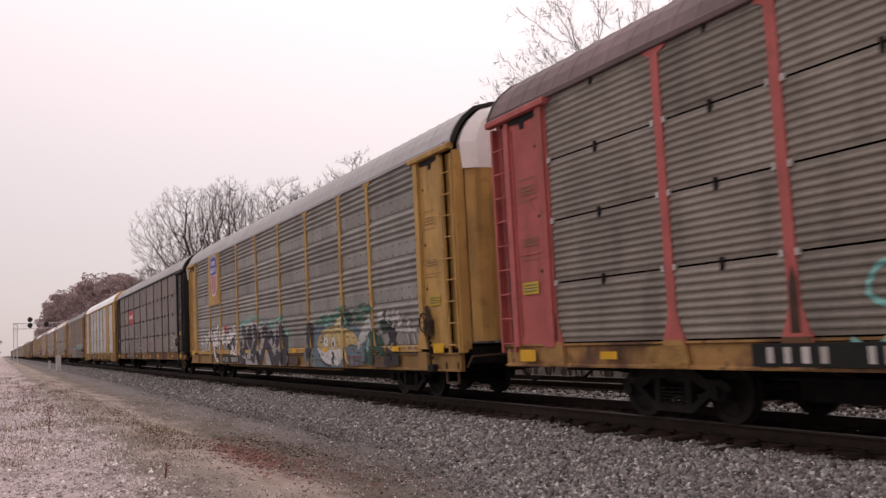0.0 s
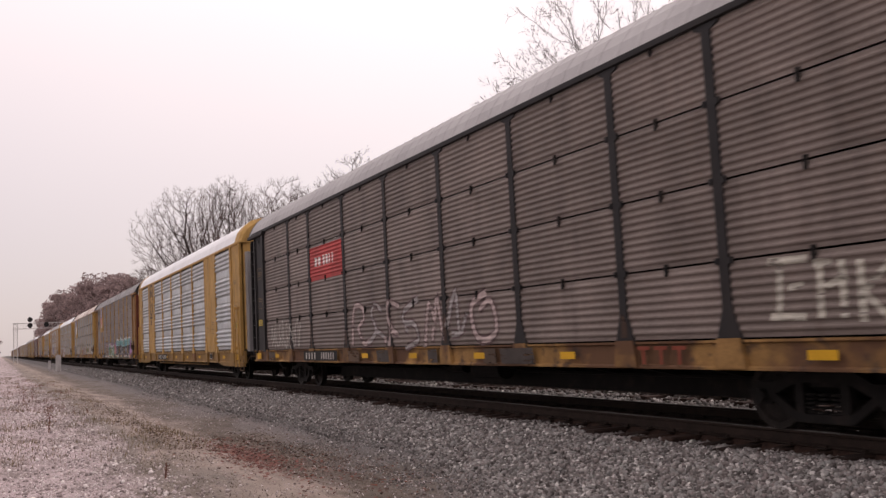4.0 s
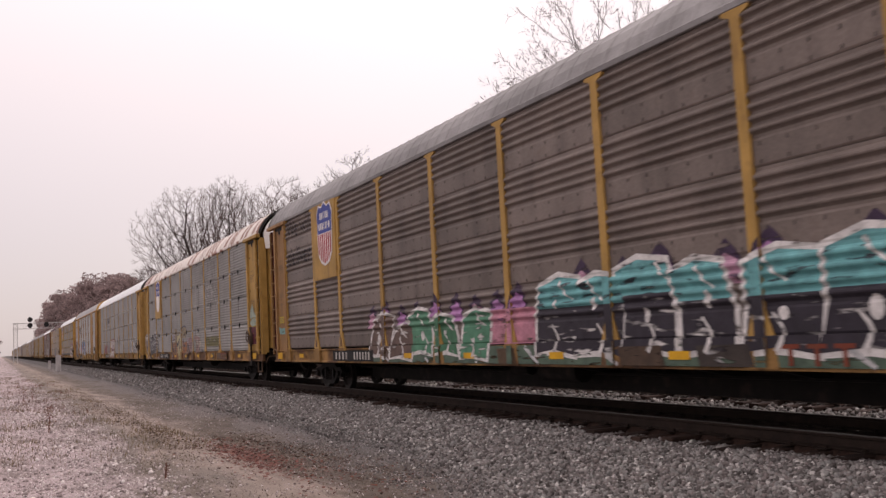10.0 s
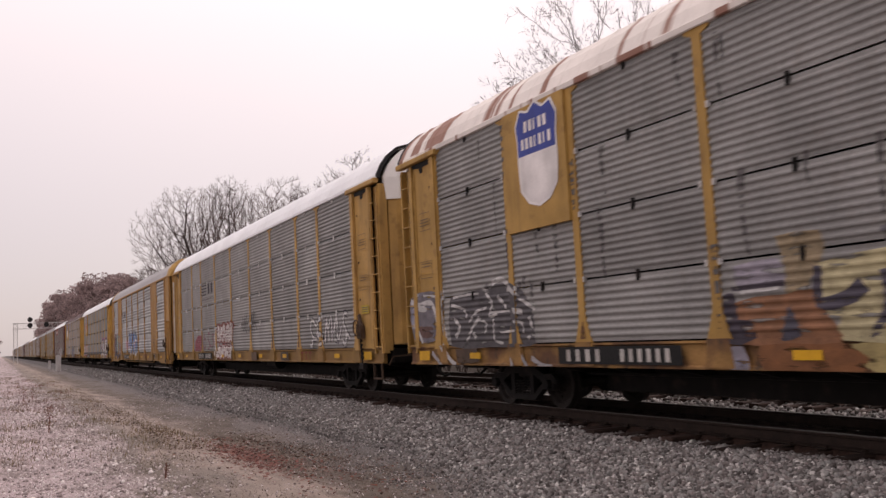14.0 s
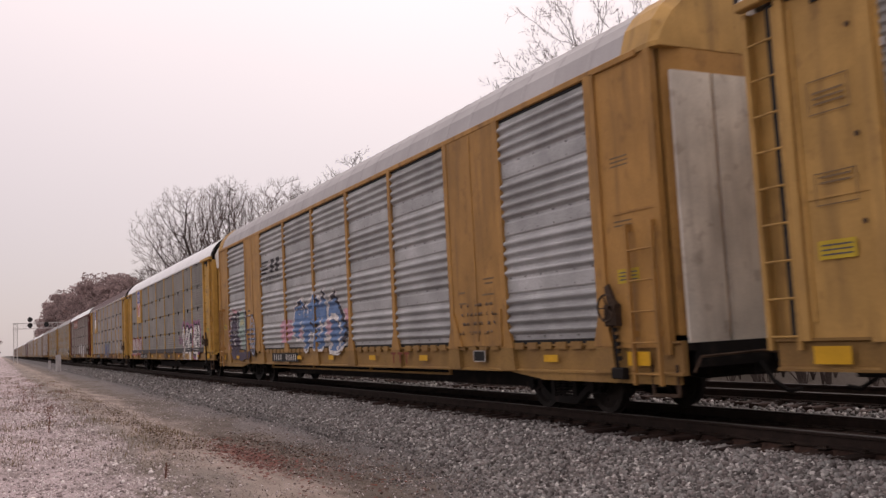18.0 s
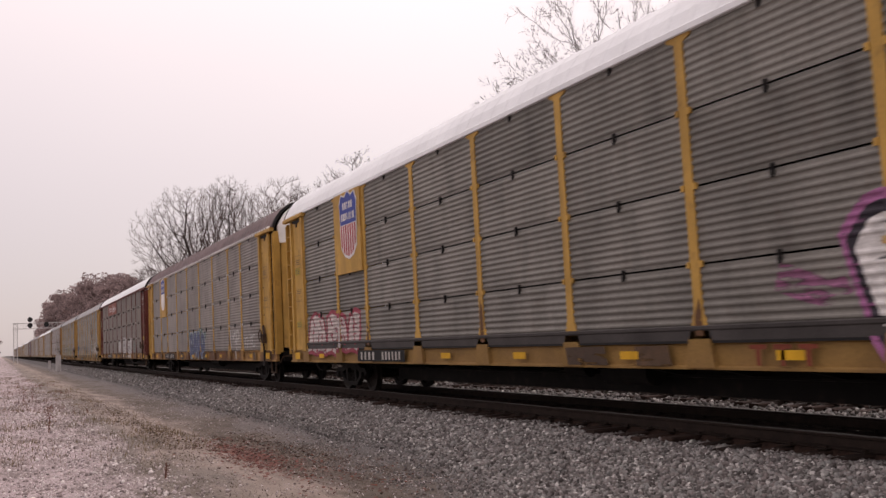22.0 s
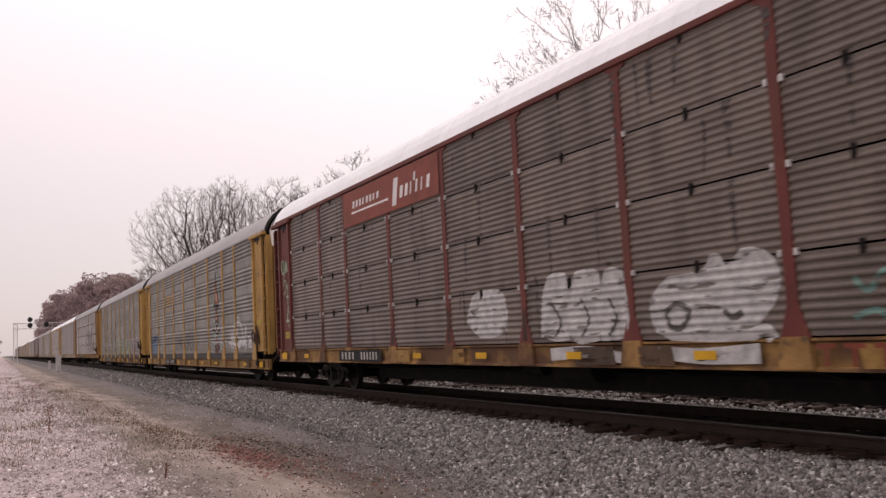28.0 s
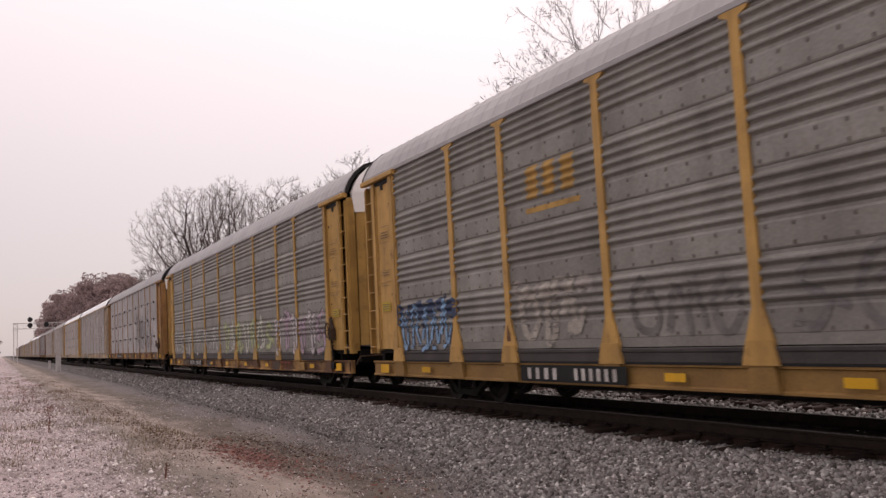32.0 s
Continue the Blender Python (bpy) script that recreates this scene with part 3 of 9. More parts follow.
def roof_edge_mesh(kind):
    def build(g):
        e, ROOF = RACK_ENDS[kind], ROOFS[kind]
        g.prism([(x * 1.004, z + 0.012) for x, z in ROOF] + [(x * 0.96, z - 0.04) for x, z in reversed(ROOF)], -e + (0.29 if kind == "C" else -0.05), -e + (0.36 if kind == "C" else 0.03))
    return cached(("roof_edge", kind), build)


def door_mesh(kind):
    """A two-leaf end door, bulged or ribbed, at the -y end."""
    def build(g):
        e = RACK_ENDS["C" if kind == "C" else "A"]
        z0, z1 = 1.2, (4.55 if kind != "C" else 5.2)
        if kind == "ribbed":
            pts = [(-1.4, -e + 0.25)]
            for i in range(12):
                x = -1.32 + i * 0.22
                pts += [(x, -e), (x + 0.09, -e), (x + 0.12, -e - 0.06), (x + 0.2, -e - 0.06)]
            pts += [(1.4, -e + 0.25)]
        elif kind == "C":
            pts = [(-1.5, -e + 0.3), (-1.48, -e), (-1.2, -e - 0.12), (-0.02, -e - 0.12), (-0.02, -e - 0.07), (0.02, -e - 0.07), (0.02, -e - 0.12), (1.2, -e - 0.12), (1.48, -e), (1.5, -e + 0.3)]
        else:
            pts = [(-1.4, -e + 0.3), (-1.36, -e + 0.02), (-1.2, -e - 0.1), (-0.95, -e - 0.16), (-0.03, -e - 0.18), (-0.03, -e - 0.1), (0.03, -e - 0.1), (0.03, -e - 0.18), (0.95, -e - 0.16), (1.2, -e - 0.1), (1.36, -e + 0.02), (1.4, -e + 0.3)]
        n, k = len(g.v), len(pts)
        g.v += [(x, y, z0) for x, y in pts] + [(x, y, z1) for x, y in pts]
        g.f += [(n + i, n + (i + 1) % k, n + k + (i + 1) % k, n + k + i) for i in range(k)]
        g.f += [tuple(n + i for i in reversed(range(k))), tuple(n + k + i for i in range(k))]
    return cached(("end_door", kind), build)


def end_panel_mesh(kind):
    """The plate that closes the end of the side, at the -y end."""
    def build(g):
        if kind == "C":
            g.box(-0.02, 0.05, -RACK_ENDS["C"] + 0.02, -11.9, 1.05, 5.06)
        else:
            g.box(0.0, 0.06, -13.06, -11.9, 1.1, 4.92)
    return cached(("end_panel", kind), build)


def end_post_mesh(kind):
    def build(g):
        y1 = -11.9
        if kind == "C":
            g.box(-0.06, 0.0, y1 - 0.16, y1, 1.05, 5.06)
        else:
            g.slab([(y1 + 0.02, 4.94), (y1 - 0.16, 4.94), (y1 - 0.16, 1.5), (y1 - 0.3, 1.08), (y1 + 0.02, 1.08)], -0.07, 0.02)
    return cached(("end_post", kind), build)


def end_edge_mesh(kind):
    def build(g):
        if kind == "C":
            g.box(-0.05, 0.0, -RACK_ENDS["C"] + 0.02, -RACK_ENDS["C"] + 0.15, 0.95, 5.06)
        else:
            g.box(-0.05, 0.02, -13.1, -12.98, 1.1, 4.92)
    return cached(("end_edge", kind), build)


def end_header_mesh():
    def build(g):
        g.box(-0.12, 0.02, -RACK_END + 0.02, -11.72, 4.94, 5.05, 0.015)
    return cached("end_header", build)


def seam_line_mesh(kind):
    """The welded seam and door-stop across the end plate."""
    def build(g):
        if kind == "C":
            g.box(-0.034, -0.02, -13.2, -12.3, 2.92, 2.95)
        else:
            g.box(-0.012, 0.0, -13.02, -12.08, 2.6, 2.625)
    return cached(("plate_seam", kind), build)


def latch_mesh():
    # no hollow: a thin slab, painted black for the recess's shade
    def build(g):
        g.slab([(-12.98, 4.94), (-12.1, 4.94), (-12.12, 4.84), (-12.5, 4.83), (-12.52, 4.72), (-12.62, 4.72), (-12.64, 4.83), (-12.96, 4.86)], -0.02, 0.0)
    return cached("latch_recess", build)


def ladder_mesh(kind):
    def build(g):
        if kind == "C":
            y0, y1, lo, hi = -13.2, -12.66, 0.55, 2.75
            x = -0.13
        else:
            y0, y1, lo, hi = -13.56, -13.14, 1.0, 4.85
            x = -0.04
        for y in (y0, y1):
            g.box(x, x + 0.05, y - 0.025, y + 0.025, lo, hi)
        z = lo + 0.15
        while z < hi:
            g.tube((x + 0.01, y0, z), (x + 0.01, y1, z), 0.014, sides=6)
            z += 0.42
        if kind == "C":
            for y in (y0, y1):
                g.box(x, 0.0, y - 0.03, y + 0.03, hi - 0.1, hi)
                g.box(x, 0.0, y - 0.03, y + 0.03, 1.2, 1.28)
    return cached(("ladder", kind), build)


def corner_mesh():
    def build(g):
        g.box(0.1, 0.2, -RACK_END, -13.06, 1.06, 4.92)
        g.box(0.0, 0.12, -RACK_END, -RACK_END + 0.08, 1.0, 4.92)
    return cached("corner_post", build)


def sill_mesh(kind, lo, hi):
    """The side sill of the flat car, a channel with a deeper end."""
    def build(g):
        e = CAR_HALF
        g.prism([(-0.04, lo), (0.08, lo), (0.08, hi), (-0.04, hi), (-0.04, hi - 0.03), (0.0, hi - 0.05), (0.0, lo + 0.05), (-0.04, lo + 0.03)], -e, e)
        if kind == "C":
            for s in (-1, 1):
                g.slab([(s * 9.0, lo + 0.01), (s * 10.2, lo - 0.12), (s * 13.4, lo - 0.12), (s * 13.4, lo + 0.01)][::s], -0.02, 0.06)
            y = -11.6
            while y < 11.6:
                if min(abs(y - q) for q in POST_Y) > 0.3:
                    g.box(-0.06, 0.0, y - 0.14, y + 0.14, hi - 0.08, hi + 0.03)
                y += 0.42
        for q in POST_Y:
            g.slab([(q - 0.19, hi + 0.02), (q + 0.19, hi + 0.02), (q + 0.25, lo + 0.02), (q - 0.25, lo + 0.02)][::-1], -0.075, 0.0)
    return cached(("side_sill", kind, lo, hi), build)


def side_frame_mesh():
    def build(g):
        x0, x1 = -0.06, 0.06
        g.slab([(-1.12, 0.5), (-1.0, 0.60), (-0.7, 0.60), (-0.42, 0.74), (0.42, 0.74), (0.7, 0.60), (1.0, 0.60), (1.12, 0.5), (1.1, 0.44), (0.66, 0.46), (0.36, 0.6), (-0.36, 0.6), (-0.66, 0.46), (-1.1, 0.44)][::-1], x0, x1)
        for s in (-1, 1):
            g.slab([(s * 0.72, 0.48), (s * 0.86, 0.46), (s * 0.42, 0.16), (s * 0.30, 0.2)][::-s], x0, x1)
            g.slab([(s * 0.26, 0.62), (s * 0.38, 0.62), (s * 0.38, 0.2), (s * 0.26, 0.2)][::-s], x0, x1)
            g.tube((-0.14, s * 0.89, 0.43), (-0.04, s * 0.89, 0.43), 0.085, sides=10)
            g.slab([(s * 0.74, 0.5), (s * 1.04, 0.5), (s * 1.02, 0.34), (s * 0.96, 0.32), (s * 0.82, 0.32), (s * 0.76, 0.34)][::-s], x0, x1)
        g.slab([(-0.46, 0.24), (0.46, 0.24), (0.4, 0.14), (-0.4, 0.14)][::-1], x0, x1)
        for y in (-0.18, 0.0, 0.18):
            for i in range(5):
                z = 0.25 + i * 0.05
                g.tube((0, y, z), (0, y, z + 0.026), 0.07, sides=8)
    return cached("side_frame", build)


def wheelset_mesh():
    def build(g):
        prof = [(-1.05, 0.07), (-0.84, 0.08), (-0.835, 0.11), (-0.80, 0.15), (-0.79, 0.30), (-0.83, 0.34), (-0.835, 0.418), (-0.74, 0.42), (-0.735, 0.445), (-0.70, 0.445), (-0.695, 0.34), (-0.73, 0.30), (-0.71, 0.12), (-0.66, 0.09)]
        g.lathe(prof + [(-x, r) for x, r in reversed(prof)], 24)
        # lightening marks on the plates
        for s in (-1, 1):
            for i in range(3):
                w = i * 2.094
                c, n = math.cos(w), math.sin(w)
                g.tube((s * 0.79, 0.22 * c, 0.22 * n), (s * 0.815, 0.22 * c, 0.22 * n), 0.035, sides=6)
    return cached("wheelset", build, smooth=False)


def bolster_mesh():
    def build(g):
        g.prism([(-1.0, 0.55), (-0.7, 0.4), (0.7, 0.4), (1.0, 0.55), (1.0, 0.68), (-1.0, 0.68)], -0.2, 0.2)
        g.tube((0, 0, 0.66), (0, 0, 0.78), 0.2, sides=12)
        for s in (-1, 1):
            g.box(-0.75, 0.75, s * 0.45 - 0.05, s * 0.45 + 0.05, 0.3, 0.42)
    return cached("truck_bolster", build)


def coupler_mesh():
    def build(g):
        e = CAR_HALF
        g.box(-0.09, 0.09, -e - 0.42, -e + 0.3, 0.78, 0.94)
        g.slab([(-e - 0.64, 0.72), (-e - 0.40, 0.72), (-e - 0.36, 1.0), (-e - 0.6, 1.0)], -0.17, 0.12)
        g.slab([(-e - 0.72, 0.74), (-e - 0.5, 0.74), (-e - 0.5, 0.98), (-e - 0.72, 0.98)], 0.0, 0.14)
        g.tube((-0.16, -e - 0.5, 0.66), (-0.16, -e - 0.5, 1.04), 0.05, sides=8)
        # hanging air hose with its glad hand
        pts = [(-0.35, -e - 0.1, 0.8), (-0.35, -e - 0.3, 0.55), (-0.3, -e - 0.5, 0.42), (-0.25, -e - 0.66, 0.45)]
        for a, b in zip(pts, pts[1:]):
            g.tube(a, b, 0.03, sides=6)
        g.box(-1.35, 1.35, -e - 0.08, -e + 0.08, 0.78, 1.1)
    return cached("coupler", build)


def lever_mesh():
    def build(g):
        e = CAR_HALF
        pts = [(-1.5, -e - 0.1, 0.72), (-1.42, -e - 0.16, 0.92), (-0.5, -e - 0.3, 0.95), (-0.2, -e - 0.45, 0.9)]
        for a, b in zip(pts, pts[1:]):
            g.tube(a, b, 0.02, sides=6)
        # corner sill step
        for y in (-e + 0.12, -e + 0.62):
            g.box(-1.6, -1.56, y - 0.02, y + 0.02, 0.42, 0.82)
        g.box(-1.61, -1.55, -e + 0.12, -e + 0.62, 0.40, 0.44)
    return cached("uncoupling_lever", build)


def hand_brake_mesh():
    def build(g):
        n = 16
        ring = [(0.19 * math.cos(2 * math.pi * i / n), 0.19 * math.sin(2 * math.pi * i / n)) for i in range(n + 1)]
        for (y0, z0), (y1, z1) in zip(ring, ring[1:]):
            g.tube((-0.16, y0, z0), (-0.16, y1, z1), 0.017, sides=5)
        for i in range(5):
            w = 2 * math.pi * i / 5
            g.tube((-0.13, 0, 0), (-0.16, 0.18 * math.cos(w), 0.18 * math.sin(w)), 0.012, sides=4)
        g.tube((0.0, 0, 0), (-0.15, 0, 0), 0.035, sides=8)
        g.box(-0.1, 0.02, -0.13, 0.13, -0.26, 0.05, 0.02)
        g.slab([(-0.1, 0.05), (0.1, 0.05), (0.16, 0.3), (0.08, 0.34), (-0.02, 0.14)][::-1], -0.05, 0.0)
    return cached("hand_brake", build)


def brake_chain_mesh():
    def build(g):
        g.tube((-0.05, 0.02, -0.26), (-0.05, -0.06, -0.9), 0.022, sides=6)
        for i in range(5):
            g.box(-0.075, -0.03, -0.06 - 0.02 * i, 0.0 - 0.02 * i, -0.34 - 0.1 * i, -0.28 - 0.1 * i)
        g.box(-0.09, 0.02, -0.2, 0.06, -1.0, -0.84, 0.02)
    return cached("brake_chain", build)


def underframe_mesh():
    def build(g):
        e = CAR_HALF
        g.box(-0.36, 0.36, -e, e, 0.62, 1.0)
        g.prism([(-0.36, 0.3), (0.36, 0.3), (0.36, 0.62), (-0.36, 0.62)], -8.3, 8.3)
        g.box(-1.5, 1.5, -e, e, 1.0, 1.09)
        y = -12.5
        while y < 12.6:
            g.prism([(-1.5, 0.8), (-0.36, 0.55), (0.36, 0.55), (1.5, 0.8), (1.5, 1.0), (-1.5, 1.0)], y - 0.04, y + 0.04)
            y += 1.4
        g.tube((-0.85, -2.4, 0.66), (-0.85, -1.3, 0.66), 0.2, sides=12)
        g.tube((-0.8, -0.7, 0.68), (-0.8, -0.1, 0.68), 0.13, sides=10)
        g.tube((-0.6, -8.5, 0.6), (-0.6, 8.5, 0.6), 0.025, sides=6)
    return cached("underframe", build)


def far_side_mesh(kind):
    def build(g):
        zs = SEAMS[kind]
        for y0, y1 in BAYS:
            for a, b in zip(zs[:-1], zs[1:]):
                prof = rib_profile(kind, b - a)
                g.prism([(o, a + z) for z, o in reversed(prof)] + [(-0.03, a), (-0.03, b)], y0 + 0.07, y1 - 0.07)
        for q in POST_Y:
            g.box(0.0, 0.1, q - 0.08, q + 0.08, 1.1, 5.06)
        for s in (-1, 1):
            g.box(-0.05, 0.0, min(s * 11.9, s * RACK_END), max(s * 11.9, s * RACK_END), 1.1, 5.06)
    return cached(("far_side", kind), build)


def rivets_mesh(kind):
    """Rows of rivets on the flat part of each panel."""
    def build(g):
        for i, (a, b) in enumerate(BAYS):
            if kind == "C" and i in (1, 7):
                continue
            for z in SEAMS[kind][:-1]:
                for dz in (0.06, 0.27):
                    n = max(3, int((b - a) / (0.42 if kind == "C" else 0.36)))
                    ry, rz = (0.012, 0.012) if kind == "C" else (0.016, 0.024)
                    for j in range(n):
                        y = a + 0.2 + (b - a - 0.4) * j / (n - 1)
                        g.box(-0.018, 0.0, y - ry, y + ry, z + dz - rz, z + dz + rz)
    return cached(("rivets", kind), build)


def clips_mesh():
    """Bolted clips beside the posts, at the seams, and spring clips in the middle of each bay."""
    def build(g):
        for q in POST_Y:
            for z in SEAMS["A"][1:-1]:
                for s in (-1, 1):
                    g.box(-0.042, 0.0, q + s * 0.115 - 0.022, q + s * 0.115 + 0.022, z - 0.04, z + 0.04)
    return cached("seam_clips", build)


def spring_clips_mesh():
    def build(g):
        for a, b in BAYS:
            for z in SEAMS["A"][1:]:
                y = (a + b) / 2 + 0.05
                g.box(-0.034, 0.0, y - 0.025, y + 0.025, z - 0.11, z + 0.05)
    return cached("spring_clips", build)


# ---- lettering, signs and sprayed paint, laid onto the ribs ----
def bands_of(kind):
    """Bands of height with the outward depth at their lower and upper edge."""
    lo = 0.5
    out = [(lo, 0.045, SEAMS[kind][0], 0.045)]
    zs = SEAMS[kind]
    for a, b in zip(zs[:-1], zs[1:]):
        prof = rib_profile(kind, b - a)
        for (z0, o0), (z1, o1) in zip(prof[:-1], prof[1:]):
            if z1 - z0 > 1e-4:
                out.append((a + z0, o0, a + z1, o1))
    out.append((zs[-1], 0.05, 5.2, 0.05))
    return out


BANDS = {k: bands_of(k) for k in "ABC"}


MARK_SHIFT, PAINT_FOOT = [0.0], [0.0]
POST_OUT = {"A": 0.03, "B": 0.052, "C": 0.064}


def clip(poly, axis, limit, keep_above):
    out = []
    n = len(poly)
    for i in range(n):
        p, q = poly[i], poly[(i + 1) % n]
        dp, dq = p[axis] - limit, q[axis] - limit
        if not keep_above:
            dp, dq = -dp, -dq
        if dp >= 0:
            out.append(p)
        if dp * dq < 0:
            t = dp / (dp - dq)
            out.append((p[0] + (q[0] - p[0]) * t, p[1] + (q[1] - p[1]) * t))
    return out


def lay_on(g, poly, kind, layer, flat=None):
    """Lays a convex outline of (y, z) on the ribbed side, or on a flat plane at that outward depth."""
    lift = 0.004 * layer
    area = sum(poly[i][0] * poly[(i + 1) % len(poly)][1] - poly[(i + 1) % len(poly)][0] * poly[i][1] for i in range(len(poly)))
    if area > 0:
        poly = poly[::-1]
    if flat is not None:
        g.poly([(-SIDE - flat - lift, y, z) for y, z in poly])
        return
    poly = clip(poly, 1, PAINT_FOOT[0], True)
    if len(poly) < 3:
        return
    zlo, zhi = min(z for _, z in poly), max(z for _, z in poly)
    ylo, yhi = min(y for y, _ in poly), max(y for y, _ in poly)
    cuts = [(-99, -11.98, "end")]
    for i, q in enumerate(POST_Y):
        cuts.append((q - 0.085, q + 0.085, "post"))
        if i < 9:
            cuts.append((q + 0.085, POST_Y[i + 1] - 0.085, "bay"))
    cuts.append((11.98, 99, "end"))
    for y0, y1, what in cuts:
        if y1 < ylo or y0 > yhi:
            continue
        strip = clip(clip(poly, 0, y0, True), 0, y1, False)
        if len(strip) < 3:
            continue
        if what == "bay":
            bands = BANDS[kind]
        else:
            bands = [(0.5, 0.082, 1.15, 0.082), (1.15, POST_OUT[kind] if what == "post" else 0.03, 5.2, POST_OUT[kind] if what == "post" else 0.03)]
        for z0, o0, z1, o1 in bands:
            if z1 < zlo or z0 > zhi:
                continue
            piece = clip(clip(strip, 1, z0, True), 1, z1, False)
            if len(piece) >= 3:
                g.poly([(-SIDE - lift - (o0 + (o1 - o0) * (z - z0) / (z1 - z0)), y, z) for y, z in piece])


def ribbon(points, width, closed=False):
    """Convex pieces of a thick line."""
    out = []
    for (y0, z0), (y1, z1) in zip(points[:-1], points[1:]):
        d = math.hypot(y1 - y0, z1 - z0)
        if d < 1e-5:
            continue
        ny, nz = -(z1 - z0) / d * width / 2, (y1 - y0) / d * width / 2
        ey, ez = (y1 - y0) / d * width * 0.32, (z1 - z0) / d * width * 0.32
        out.append([(y0 - ey + ny * 0.6, z0 - ez + nz * 0.6), (y0 + ny, z0 + nz), (y1 + ny, z1 + nz), (y1 + ey + ny * 0.6, z1 + ez + nz * 0.6),
                    (y1 + ey - ny * 0.6, z1 + ez - nz * 0.6), (y1 - ny, z1 - nz), (y0 - ny, z0 - nz), (y0 - ey - ny * 0.6, z0 - ez - nz * 0.6)])
    return out


FORMS = [
    [[(0, .9), (.1, .3), (.45, 0), (.8, .25), (.75, .8), (.4, .62)], [(.75, .8), (1, 1)]],
    [[(0, .1), (.35, .05), (.6, .4), (.25, .7), (.5, 1), (1, .85)], [(.6, .4), (1, .2)]],
    [[(.1, 0), (.2, .9), (.6, 1), (.75, .6), (.4, .5)], [(.45, .5), (.95, .05), (1.1, .2)]],
    [[(0, .35), (.5, 1.05), (.62, .1), (1.05, .55)], [(.2, .1), (.62, .1)]],
    [[(.5, 1), (.1, .75), (.08, .25), (.5, 0), (.9, .3), (.7, .75), (.35, .6)]],
    [[(0, .8), (.35, 1), (.4, .05), (.75, .15), (.8, .95), (1.05, .7)]],
    [[(0, 0), (.3, .95), (.55, .45), (.85, 1), (1, .1)], [(.55, .45), (.5, 0)]],
    [[(.95, 1), (.15, .85), (.05, .45), (.7, .5), (.95, .15), (.1, 0)], [(.05, .45), (.3, .2)]],
]


def bent(points, n=4):
    """A smooth line through the points."""
    pts = [points[0]] + list(points) + [points[-1]]
    out = []
    for i in range(1, len(pts) - 2):
        p0, p1, p2, p3 = pts[i - 1:i + 3]
        for j in range(n):
            t = j / n
            out.append(tuple(0.5 * (2 * b + (c - a) * t + (2 * a - 5 * b + 4 * c - d) * t * t + (3 * b - a - 3 * c + d) * t ** 3) for a, b, c, d in zip(p0, p1, p2, p3)))
    out.append(tuple(points[-1]))
    return out


def swash(points, w0, w1, n=4):
    """Convex pieces of a curved stroke that swells or tapers from w0 to w1."""
    line = bent(points, n)
    k = len(line)
    rim = []
    for i, (y, z) in enumerate(line):
        (ya, za), (yb, zb) = line[max(0, i - 1)], line[min(k - 1, i + 1)]
        d = math.hypot(yb - ya, zb - za) or 1.0
        w = (w0 + (w1 - w0) * i / (k - 1)) / 2
        rim.append(((y - (zb - za) / d * w, z + (yb - ya) / d * w), (y + (zb - za) / d * w, z - (yb - ya) / d * w)))
    return [[a[0], b[0], b[1], a[1]] for a, b in zip(rim[:-1], rim[1:])]


def grown(poly, d):
    """The outline pushed outwards by about d."""
    cy, cz = sum(p[0] for p in poly) / len(poly), sum(p[1] for p in poly) / len(poly)
    out = []
    for a, b in poly:
        r = math.hypot(a - cy, b - cz) or 1.0
        out.append((a + (a - cy) / r * d, b + (b - cz) / r * d))
    return out


def stencil(parent, name, polys, rgb, kind, layer, label="", flat=None, jitter=0.0, rs=None, worn=0.375):
    """One sprayed patch as a part of its own."""
    g = Geo()
    for i, pl in enumerate(polys):
        lay_on(g, pl, kind, layer + (jitter * rs.random() if rs else 0.002 * i), flat)
    if g.f:
        return part(name, g.welded().mesh(name), spray(rgb, worn), parent, label)


